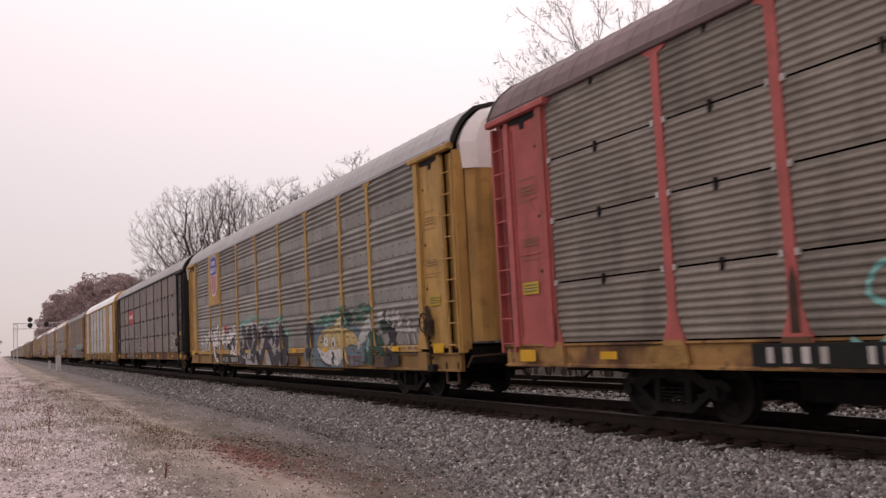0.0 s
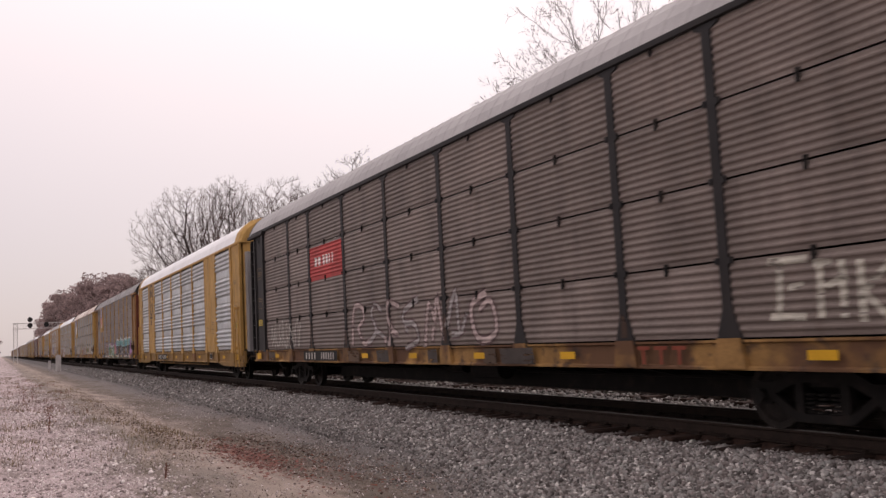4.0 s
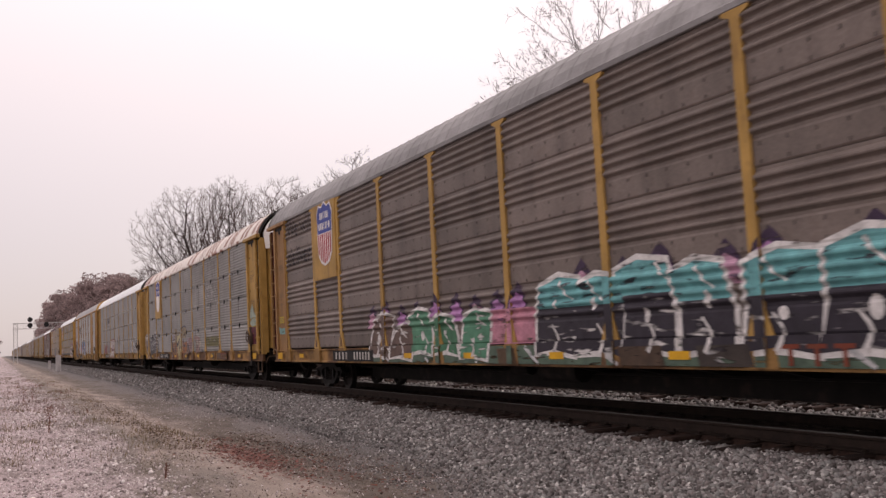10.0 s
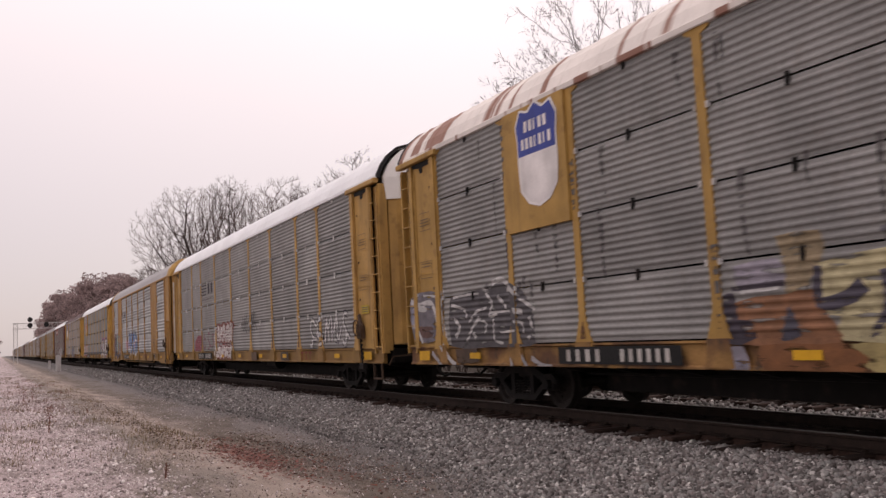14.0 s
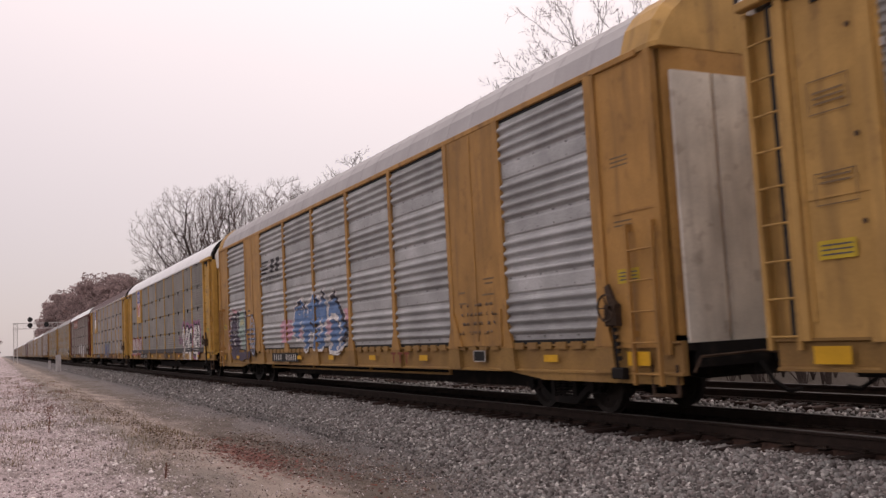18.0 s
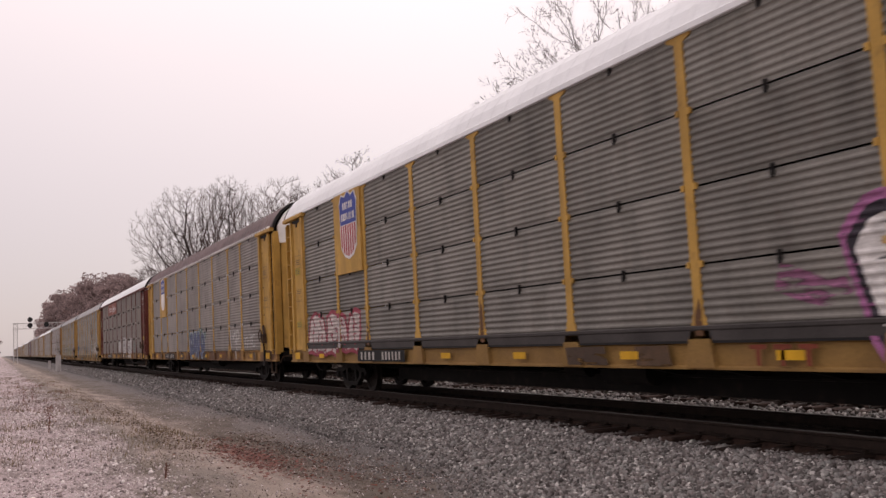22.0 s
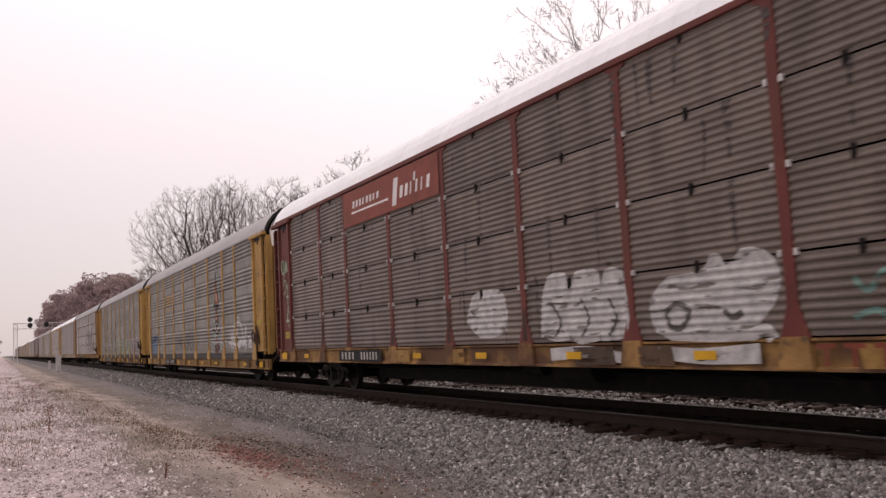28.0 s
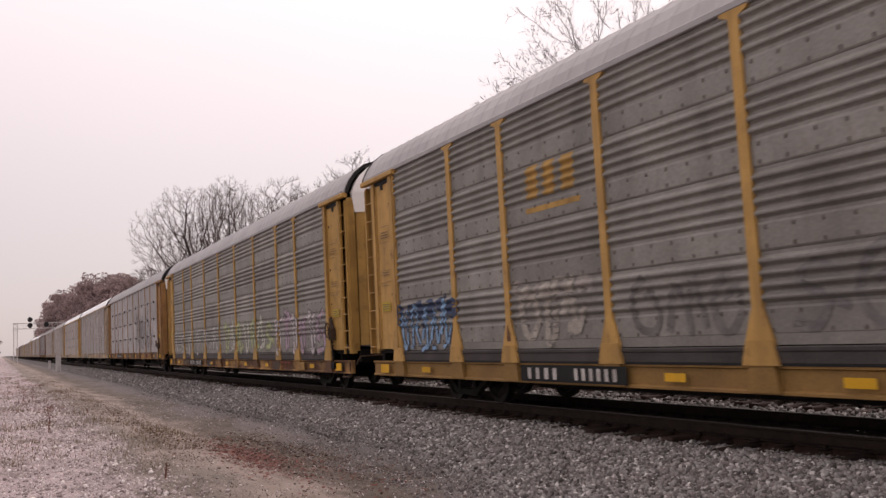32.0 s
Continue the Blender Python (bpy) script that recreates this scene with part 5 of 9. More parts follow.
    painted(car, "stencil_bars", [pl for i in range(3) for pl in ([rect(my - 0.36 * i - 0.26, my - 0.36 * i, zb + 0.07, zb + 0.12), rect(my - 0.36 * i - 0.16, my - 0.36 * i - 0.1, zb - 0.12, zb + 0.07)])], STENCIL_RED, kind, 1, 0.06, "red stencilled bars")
    if kind == "C":
        painted(car, "data_plate", [rect(-8.36, -7.9, 0.84, 1.04)], STENCIL_WHITE, kind, 1, 0.06, "white-framed data plate on the sill")
        painted(car, "data_plate", [rect(-8.33, -7.93, 0.855, 1.025)], FLAT_BLACK, kind, 1.6, 0.06, "dark field of the data plate")
    # stencils on the end plates
    for s in (-1, 1):
        small = [rect(s * 12.5 - 0.2, s * 12.5 + 0.2, z, z + 0.022) for z in (3.6, 3.66, 3.72, 2.75, 2.81)]
        painted(car, "data_stencil", small, PALE_INK, kind, 1, 0.02, "faded block of small lettering")["kind"] = "stuff"
        yl = st.get("label_y", 12.55) if s > 0 else 12.55
        for zl in st.get("label_z", (1.95,)) if s > 0 else (1.95,) if k not in (9,) else ():
            painted(car, "warning_label", [rect(s * yl - 0.24, s * yl + 0.24, zl, zl + 0.2)], LABEL_YELLOW, kind, 1, 0.02, "yellow warning label")
            painted(car, "label_print", [rect(s * 12.55 - 0.2, s * 12.55 + 0.2, z, z + 0.018) for z in (zl + 0.04, zl + 0.09, zl + 0.14)], FADED_INK, kind, 1.8, 0.02, "rows of small dark lettering")["kind"] = "stuff"
    if kind != "C" and k <= 13:
        for s in (-1, 1):
            yf = s * 12.5
            painted(car, "data_frame", [rect(yf - 0.26, yf + 0.26, z, z + 0.012) for z in (3.5, 3.86, 2.52, 2.86)] + [rect(yf + u - 0.006, yf + u + 0.006, z, z + 0.36) for u in (-0.26, 0.26) for z in (3.5, 2.52)], PALE_INK, kind, 1, 0.02, "thin stencilled frames")["kind"] = "stuff"
            for z in (4.35, 3.2, 2.3):
                part("bolt_hole", cached("bolt_hole", lambda g: g.tube((-0.012, 0, 0), (0.0, 0, 0), 0.03, sides=8)), RUSTY, car, "dark rusty bolt", at=(-SIDE, yf - s * 0.3, z))
            part("plate_fold", cached("plate_fold", lambda g: g.slab([(-0.025, 1.3), (0.025, 1.3), (0.02, 4.75), (-0.02, 4.75)][::-1], -0.02, 0.0)), ends, car, at=(-SIDE, s * 12.93, 0))
    if st.get("vent", True) and kind != "C":
        # a closed box on the door; black colour makes the slot's shade
        g = Geo()
        g.box(-0.75, -0.1, -RACK_END - 0.2, -RACK_END - 0.16, 3.28, 3.46)
        part("door_vent", g.mesh("door_vent"), FLAT_BLACK, car, "black bar standing in for a shaded slot in the end door")
    if kind == "C":
        e = RACK_ENDS["C"]
        for x0, x1 in ((-1.46, -0.78), (-0.72, -0.06), (0.06, 0.72), (0.78, 1.46)):
            g = Geo()
            prof = [(x0, 0.0), (x0, -0.05)]
            if st.get("cover"):
                n = 4
                for i in range(n):
                    u, w = x0 + (x1 - x0) * (i + 0.15) / n, (x1 - x0) / n
                    prof += [(u, -0.05), (u + 0.15 * w, -0.085), (u + 0.5 * w, -0.085), (u + 0.65 * w, -0.05)]
            prof += [(x1, -0.05), (x1, 0.0)]
            k = len(prof)
            n0 = len(g.v)
            g.v += [(x, -e - 0.12 + d, 1.1) for x, d in prof] + [(x, -e - 0.12 + d, 4.72) for x, d in prof]
            g.f += [(n0 + i, n0 + (i + 1) % k, n0 + k + (i + 1) % k, n0 + k + i) for i in range(k)]
            g.f += [tuple(n0 + i for i in reversed(range(k))), tuple(n0 + k + i for i in range(k))]
            part("door_cover", g.mesh("door_cover"), COAT[st.get("cover", "cream")], car, "pale cover over an end door")
    if st.get("band"):
        b0, b1 = st["band"]

        def band(g):
            g.prism([(-0.028, b0), (-0.028, b1 - 0.07), (-0.04, b1 - 0.05), (-0.04, b1 - 0.015), (-0.025, b1), (0.0, b1), (0.0, b0)][::-1], -11.8, 11.8)
        part("lower_rail", cached(("lower_rail", b0, b1), band), COAT[st["band_coat"]] if "band_coat" in st else GRIMY_GREY, car, "long rail under the panels", at=(-SIDE, 0, 0))
        if b1 < 1.1:
            part("panel_skirt", cached(("panel_skirt", b1), lambda g: g.box(-0.012, 0.02, -11.8, 11.8, b1 + 0.012, 1.19)), steel, car, "flat strip under the ribbed panels", at=(-SIDE, 0, 0))
            for q in POST_Y:
                part("post_foot", cached(("post_foot", b0, b1), lambda g: g.slab([(-0.2, 1.12), (0.2, 1.12), (0.28, b0 - 0.03), (-0.28, b0 - 0.03)][::-1], -0.07, 0.0)), coat, car, at=(-SIDE, q, 0))
        # the gap is a solid strip whose black colour gives its shade
        part("rail_gap", cached(("rail_gap", b0), lambda g: g.box(-0.03, 0.0, -11.85, 11.85, b0 - 0.035, b0)), FLAT_BLACK, car, "black strip standing in for the shaded gap under the rail", at=(-SIDE, 0, 0))
    if kind == "C":
        # solid strips over and under the panels, black for the shade of slots
        for i, (a, b) in enumerate(BAYS):
            if i not in plates:
                for z0, z1 in ((1.12, 1.2), (4.98, 5.03)):
                    part("slot", cached(("slot", round(b - a, 2), z0), lambda g: g.box(-0.012, 0.02, -(b - a) / 2 + 0.07, (b - a) / 2 - 0.07, z0, z1)), FLAT_BLACK, car, "black strip standing in for a shaded slot along the panels", at=(-SIDE, (a + b) / 2, 0))
            else:
                part("plate_seam", cached(("plate_rib", i), lambda g: g.box(-0.062, -0.05, (a + b) / 2 - 0.035, (a + b) / 2 + 0.02, 1.2, 5.0, 0.004)), coat, car, at=(-SIDE, 0, 0))
                rows = [rect((a + b) / 2 + u - w, (a + b) / 2 + u + w, z, z + 0.03) for u, w, z in ((-0.5, 0.2, 2.3), (-0.5, 0.15, 2.22), (-0.45, 0.22, 2.02), (0.55, 0.12, 2.1), (0.55, 0.15, 1.9), (-0.5, 0.12, 1.85))]
                if i == 1:
                    painted(car, "data_stencil", rows, PALE_INK, kind, 1, 0.052, "faded block of small lettering")["kind"] = "stuff"
    if kind != "C":
        # solid black strip in place of the shade inside the open corner
        part("door_gap", cached("door_gap", lambda g: g.box(-0.002, 0.1, 13.1, 13.27, 1.12, 4.9)), FLAT_BLACK, car, "black strip standing in for the shaded gap beside the ladder", at=(-SIDE, 0, 0))
    if k <= 13:
        hb = part("hand_brake", hand_brake_mesh(), RUSTY, car, "rusty hand brake wheel on its bracket", at=(-SIDE - 0.03, -12.32 if kind != "C" else -12.2, 1.62))
        part("brake_chain", brake_chain_mesh(), BLACK_STEEL, hb, "chain and rod hanging to the sill")
    if st.get("gable_slot"):
        # closed black box on the gable, coloured like a slot in shade
        part("gable_slot", cached("gable_slot", lambda g: g.box(-0.95, 0.95, -RACK_END - 0.165, -RACK_END - 0.12, 4.82, 4.95)), FLAT_BLACK, car, "black bar standing in for a shaded slot in the white end")
    if k <= 13:
        # newer and darker patches of paint on the sill
        rs = random.Random(300 + k)
        for i in range(7 if st["sill"] == "sill_rust" else 0 if kind == "C" else 3):
            y, w = rs.uniform(-12.5, 12.0), rs.uniform(0.15, 0.6)
            if 4.0 < y < 8.2:
                continue
            tone = rs.choice(((0.05, 0.04, 0.035), (0.10, 0.06, 0.035), (0.30, 0.17, 0.05), (0.07, 0.045, 0.03)))
            stencil(car, "paint_patch", [[(y - w, lo + 0.04), (y + w * 0.9, lo + 0.04), (y + w, hi - 0.06), (y - w * 0.85, hi - 0.05)]], tone, kind, 0.3 + 0.05 * i, "dark patch of paint on the sill", 0.06)
    if k <= 13 and kind != "C":
        # rust running down the feet of the posts
        rs = random.Random(500 + k)
        much = 0.8 if st["sill"] == "sill_rust" else 0.4
        rust = (0.055, 0.03, 0.02) if st["coat"] in ("black", "oxide", "red") else (0.13, 0.062, 0.028)
        for i, q in enumerate(POST_Y):
            if rs.random() < much:
                z = 1.19 + rs.uniform(0.12, 0.65)
                stencil(car, "rust_stain", [[(q - 0.07, 1.19), (q + 0.07, 1.19), (q + 0.06, z - 0.05), (q + rs.uniform(-0.04, 0.04), z + 0.16), (q - 0.06, z)]], rust, kind, 0.5 + 0.02 * i, "rust running down the post")
    if st.get("rod"):
        g = Geo()
        g.tube((-1.45, -6.5, 0.58), (-1.45, 6.5, 0.58), 0.025, sides=6)
        for y in (-6.5, -2.2, 2.2, 6.5):
            g.box(-1.48, -1.42, y - 0.03, y + 0.03, 0.56, 0.8)
        part("brake_rod", g.mesh("brake_rod"), sill, car, "long thin pipe under the sill")
    CARS.append(car)
    return car


def style(kind, steel, coat, roof, sill, label, **more):
    return dict(kind=kind, steel=steel, coat=coat, roof=roof, sill=sill, label=label, **more)


STYLES = [
    style("A", "warm", "red", "roof_brown", "sill_rust", "red-framed autorack with tan ribbed steel panels", rail="roof_brown", gable="red"),
    style("B", "grey", "gold", "roof_grey", "sill_gold", "gold-framed autorack with grey panels and sprayed pieces", rod=True, rail="roof_grey", sill_z=(0.64, 1.0), band=(1.03, 1.17), band_coat="gold", reflector_z=1.1, plate_y=-0.85, label_z=(2.85,)),
    style("A", "brown", "black", "roof_grey", "sill_rust", "black-framed autorack with grimy brown-grey panels and red sign", gable="cream", rail="black", bolt="coat", edge="black"),
    style("C", "bright", "gold", "roof_white", "sill_gold", "new gold autorack with bright galvanised panels and white roof", gable="gold", cover="roof_grey", rod=True),
    style("B", "brown", "yellow", "roof_dark", "sill_rust", "yellow-framed autorack with brown panels and bright sprayed mural", ends="orange", corner="oxide", door="clean_yellow", rail="roof_dark"),
    style("A", "cool", "yellow", "roof_rust", "sill_rust", "yellow-framed autorack with a rust-striped white roof", doors="ribbed", rail="roof_rust", roof_label="white ribbed roof with rust stripes"),
    style("A", "cool", "gold", "roof_white", "sill_gold", "gold-framed autorack with clean grey panels and white roof", clip="light", bolt="light", rail="roof_white"),
    style("C", "dull", "gold_brown", "roof_grey", "sill_gold", "newer gold autorack with galvanised panels and sprayed pieces", gable="gold", rod=True),
    style("A", "sooty", "bright_yellow", "roof_white", "sill_gold", "yellow-framed autorack with dark panels and white roof", rail="roof_white", bolt="coat", band=(1.13, 1.32), gable_slot=True, mark_y=-5.1, label_z=(3.3, 1.75)),
    style("A", "dark", "bright_yellow", "roof_brown", "sill_rust", "yellow-framed autorack with a dark brown roof", rail="white", gable_slot=True, mark_y=-5.6),
    style("A", "maroon", "oxide", "roof_white", "sill_rust", "oxide-red autorack with grimy panels and white roof", rail="oxide", label_z=(1.47,), label_y=12.42),
    style("B", "grey", "gold", "roof_grey", "sill_gold", "gold-framed autorack with grey panels and a sprayed spear", rail="roof_grey", band=(0.86, 1.05), sill_z=(0.5, 0.83), plate_y=-1.0),
    style("B", "grey", "yellow", "roof_grey", "sill_rust", "yellow-framed autorack with a long row of pale sprayed letters", rail="roof_grey", band=(0.86, 1.05), sill_z=(0.5, 0.83)),
    style("A", "pale", "orange", "roof_grey", "sill_rust", "orange-framed autorack with pale streaked panels", rail="roof_grey"),
]
# far cars take paler coats and panels that stand in for haze
_extra = [("B", "pale", "hazed", "roof_white", "hazed"), ("A", "pale", "gold", "roof_grey", "hazed"), ("A", "pale", "hazed", "roof_white", "hazed"),
          ("A", "cool", "oxide", "roof_grey", "sill_rust"), ("B", "pale", "hazed", "roof_grey", "hazed"), ("A", "pale", "gold", "roof_white", "hazed")]
for i in range(17):
    kd, sl, ct, rf, si = _extra[(i * 5 + i // 3) % 6]
    STYLES.append(style(kd, sl, ct, rf, si, "weathered autorack far back in the train"))

for k, st in enumerate(STYLES):
    autorack(k, st)


# ---- markings of each car ----
WHITE, DARK, TEAL = (0.68, 0.66, 0.64), (0.035, 0.03, 0.04), (0.16, 0.42, 0.38)
SKYB = (0.20, 0.36, 0.55)
SEA, ASH, CHALK = (0.17, 0.38, 0.34), (0.36, 0.35, 0.345), (0.46, 0.45, 0.44)
ROSE, COBALT, SOOT = (0.34, 0.12, 0.26), (0.11, 0.21, 0.40), (0.10, 0.09, 0.09)
REDP = (0.42, 0.06, 0.07)


EMBLEM_INK = paint("emblem_brown_black", (0.045, 0.03, 0.022), 0.1)


def begin(k):
    """The car to be marked; its paint goes down to the foot of its sill."""
    PAINT_FOOT[0] = STYLES[k].get("sill_z", (0.68 if STYLES[k]["kind"] == "C" else 0.77,))[0] + 0.008
    return CARS[k]


def soot(k, seed, count, rgb, heads):
    """Dark streaks that have run down the ribs from the eave and the seams."""
    rnd = random.Random(seed)
    runs = []
    for _ in range(count):
        y, top = rnd.uniform(-11.6, 11.6), rnd.choice(heads) - rnd.uniform(0.0, 0.12)
        fall, w = rnd.uniform(0.35, 1.15), rnd.uniform(0.05, 0.17)
        runs += swash([(y, top), (y + rnd.uniform(-0.03, 0.03), top - 0.5 * fall), (y + rnd.uniform(-0.04, 0.04), top - fall)], w, 0.3 * w, 3)
    painted(CARS[k], "soot", runs, spray(rgb, 0.5), STYLES[k]["kind"], 1, None, "dark streaks of soot")["kind"] = "stuff"


def mark_cars():
    for k, count, rgb in ((5, 46, (0.115, 0.108, 0.106)), (10, 44, (0.08, 0.07, 0.066))):
        begin(k)
        soot(k, 40 + k, count, rgb, (4.95, 4.95, 4.1, 3.2, 2.3))
    for k, striped in ((1, True), (4, True), (5, False), (8, True), (9, False)):
        shield(CARS[k], STYLES[k]["kind"], striped, COAT[STYLES[k]["coat"]])
    # the red car
    sprayed_piece(begin(0), "A", 6.4, 0.4, 0.9, 1.9, 6, [TEAL], None, None, 0.07, 3)
    # the gold car: a yellow fish, dark curled letters, white letters
    c = begin(1)
    sprayed_piece(c, "B", 11.0, 9.2, 1.1, 1.9, 4, [WHITE], DARK, None, 0.09, 15)
    stroke(c, "B", [(3.88, 1.72), (3.66, 2.12), (2.77, 2.13), (1.69, 2.24), (0.9, 2.07), (0.39, 2.1), (-0.26, 1.91)], 0.2, 0.24, SEA, 1, "teal fringe behind the letters")
    stroke(c, "B", [(-0.26, 1.84), (-0.94, 2.08), (-1.67, 2.04), (-1.91, 1.78), (-2.24, 1.52), (-2.16, 1.11)], 0.24, 0.26, SEA, 1, "teal fringe behind the letters")
    blob(c, "B", [(4.03, 1.5), (3.67, 2.02), (2.93, 2.07), (2.05, 2.09), (2.15, 1.19), (2.21, 0.66), (3.95, 0.69)], ASH, 2, "pale grey ground of the letters")
    blob(c, "B", [(2.1, 1.43), (1.71, 2.13), (1.03, 1.93), (0.34, 2.03), (0.33, 1.16), (0.39, 0.62), (2.18, 0.66)], ASH, 2.1, "pale grey ground of the letters")
    blob(c, "B", [(0.29, 1.37), (-0.44, 1.75), (-0.92, 1.98), (-1.03, 1.39), (-0.86, 0.62), (0.37, 0.62)], ASH, 2.2, "pale grey ground of the letters")
    blob(c, "B", [(-1.05, 1.39), (-1.1, 1.97), (-1.67, 1.97), (-1.95, 1.47), (-2.09, 1.12), (-2, 0.65), (-0.9, 0.62)], ASH, 2.3, "pale grey ground of the letters")
    stroke(c, "B", [(3.38, 1.7), (3.58, 1.78), (3.5, 1.91), (3.21, 1.88), (3.14, 1.64), (3.23, 1.43), (3.03, 1.19), (2.87, 0.99)], 0.14, 0.42, DARK, 4)
    stroke(c, "B", [(3.55, 1.16), (3.43, 1.26), (3.26, 1.18), (3.44, 1.01), (3.76, 1.11), (3.84, 1.31), (3.74, 1.49)], 0.1, 0.34, DARK, 4.1)
    stroke(c, "B", [(3.91, 0.99), (3.6, 0.72), (3.1, 0.65)], 0.3, 0.4, DARK, 4.2)
    blob(c, "B", [(2.64, 1.95), (2.4, 2.01), (2.21, 1.92), (2.15, 1.6), (2.36, 1.19), (2.72, 1.24), (2.94, 1.59)], DARK, 4.3)
    stroke(c, "B", [(1.73, 1.66), (1.9, 1.73), (1.8, 1.89), (1.57, 1.81), (1.56, 1.53), (1.8, 1.26), (2.03, 1.02), (2.12, 0.74)], 0.16, 0.6, DARK, 4.4)
    blob(c, "B", [(1.37, 1.7), (1.17, 1.79), (1.01, 1.65), (1.1, 1.38), (1.32, 1.31), (1.49, 1.38)], DARK, 4.5)
    stroke(c, "B", [(1.56, 1.1), (1.33, 0.94), (0.88, 0.66)], 0.15, 0.4, DARK, 4.6)
    stroke(c, "B", [(0.57, 1.54), (0.72, 1.64), (0.63, 1.79), (0.36, 1.82), (0.25, 1.66), (0.39, 1.43), (0.66, 1.13), (0.93, 0.79)], 0.15, 0.42, DARK, 4.7)
    stroke(c, "B", [(0.3, 1.44), (-0.03, 1.55), (-0.38, 1.64), (-0.49, 1.51), (-0.33, 1.45)], 0.1, 0.42, DARK, 4.8)
    stroke(c, "B", [(0.36, 1.36), (-0.08, 1.15), (-0.52, 0.81), (-1.16, 0.68)], 0.22, 0.6, DARK, 4.9)
    blob(c, "B", [(-0.88, 1.59), (-1.04, 1.86), (-1.13, 1.64), (-1.16, 1.32), (-0.93, 1.21), (-0.72, 1.32), (-0.75, 1.5)], DARK, 5)
    stroke(c, "B", [(-1.36, 1.88), (-1.5, 1.75), (-1.63, 1.49), (-1.72, 1.12), (-1.56, 0.69)], 0.22, 0.85, DARK, 5.1)
    stroke(c, "B", [(-0.94, 0.91), (-0.89, 1.02), (-1, 1.1), (-1.14, 1), (-1.04, 0.86)], 0.08, 0.2, DARK, 5.2)
    blob(c, "B", disc(-1.93, 1.43, 0.19, 12), DARK, 5.3)
    blob(c, "B", disc(-1.99, 1.16, 0.16, 12), DARK, 5.4)
    stroke(c, "B", [(9.18, 1.64), (8.99, 1.86), (8.66, 1.57), (8.22, 1.04), (7.57, 0.69)], 0.5, 0.4, DARK, 2, "dark edge of a white letter")
    stroke(c, "B", [(8.51, 1.66), (8.27, 1.84), (8.22, 1.32)], 0.48, 0.44, DARK, 2.1, "dark edge of a white letter")
    stroke(c, "B", [(7.83, 1.31), (7.93, 1.72), (7.7, 2.08), (7.63, 2.19)], 0.52, 0.25, DARK, 2.2, "dark edge of a white letter")
    stroke(c, "B", [(6.14, 1.52), (5.6, 1.61), (4.95, 1.85), (4.65, 1.96)], 0.58, 0.5, DARK, 2.3, "dark edge of a white letter")
    stroke(c, "B", [(9.29, 1.74), (8.99, 1.9), (8.69, 1.6), (8.25, 1.04), (7.63, 0.69)], 0.3, 0.2, WHITE, 3, "white sprayed letter")
    stroke(c, "B", [(8.47, 1.7), (8.23, 1.83), (8.26, 1.32)], 0.38, 0.34, WHITE, 3.1, "white sprayed letter")
    stroke(c, "B", [(7.83, 1.33), (7.89, 1.72), (7.7, 2.08), (7.65, 2.21)], 0.42, 0.12, WHITE, 3.2, "white sprayed letter")
    stroke(c, "B", [(7.32, 1.96), (7.26, 1.83), (7.33, 1.63)], 0.36, 0.3, WHITE, 3.3, "white sprayed letter")
    blob(c, "B", disc(7.41, 1.34, 0.16, 12), WHITE, 3.4, "white sprayed dot")
    stroke(c, "B", [(6.95, 1.44), (6.78, 1.76), (6.5, 1.91)], 0.3, 0.42, WHITE, 3.5, "white sprayed letter")
    stroke(c, "B", [(6.96, 1.42), (6.42, 1.53), (6.13, 1.38)], 0.14, 0.1, WHITE, 3.6, "white sprayed letter")
    blob(c, "B", [(6.62, 2.11), (5.97, 2.09), (6.25, 1.83), (6.44, 1.85)], REDP, 3.7, "red sprayed cap")
    stroke(c, "B", [(6.11, 1.56), (5.59, 1.65), (4.95, 1.88), (4.68, 1.98)], 0.42, 0.36, WHITE, 3.8, "white sprayed letter")
    stroke(c, "B", [(4.69, 1.9), (4.55, 1.56), (4.55, 1.22)], 0.16, 0.2, WHITE, 3.9, "white sprayed letter")
    stroke(c, "B", [(5.31, 1), (5.21, 1.23), (4.91, 1.15), (4.43, 1.14)], 0.22, 0.36, WHITE, 4, "white sprayed letter")
    stroke(c, "B", [(6.02, 1.41), (5.7, 1.26), (5.37, 1.16)], 0.2, 0.16, DARK, 4.3)
    stroke(c, "B", [(5.11, 1.47), (4.9, 1.28), (5.03, 1.17)], 0.26, 0.2, (0.10, 0.075, 0.065), 4.2, "brown sprayed shade")
    blob(c, "B", [(-3.96, 1.22), (-4.33, 1.65), (-5.37, 1.78), (-6.76, 1.75), (-8.11, 1.65), (-8.59, 1.28), (-8.46, 0.73), (-4.1, 0.67)], (0.11, 0.16, 0.185), 2, "slate blue sprayed water")
    stroke(c, "B", [(-4.57, 1.67), (-5.38, 1.84), (-6.21, 1.94), (-7.24, 2.03)], 0.3, 0.4, (0.05, 0.2, 0.15), 1, "green sprayed fringe")
    stroke(c, "B", [(-7.9, 1.91), (-8.6, 2), (-9.16, 1.87)], 0.4, 0.5, (0.03, 0.12, 0.085), 1.2, "dark green sprayed fringe")
    blob(c, "B", [(-6.73, 1.79), (-7.08, 2.13), (-7.8, 1.99), (-7.63, 1.7)], (0.02, 0.055, 0.042), 2.4, "dark sprayed shape behind the fin")
    blob(c, "B", [(-3.96, 1.6), (-4.23, 1.87), (-4.7, 1.77), (-4.58, 1.16), (-4.1, 0.73), (-3.94, 1.05)], (0.03, 0.03, 0.04), 2.5, "black sprayed edge")
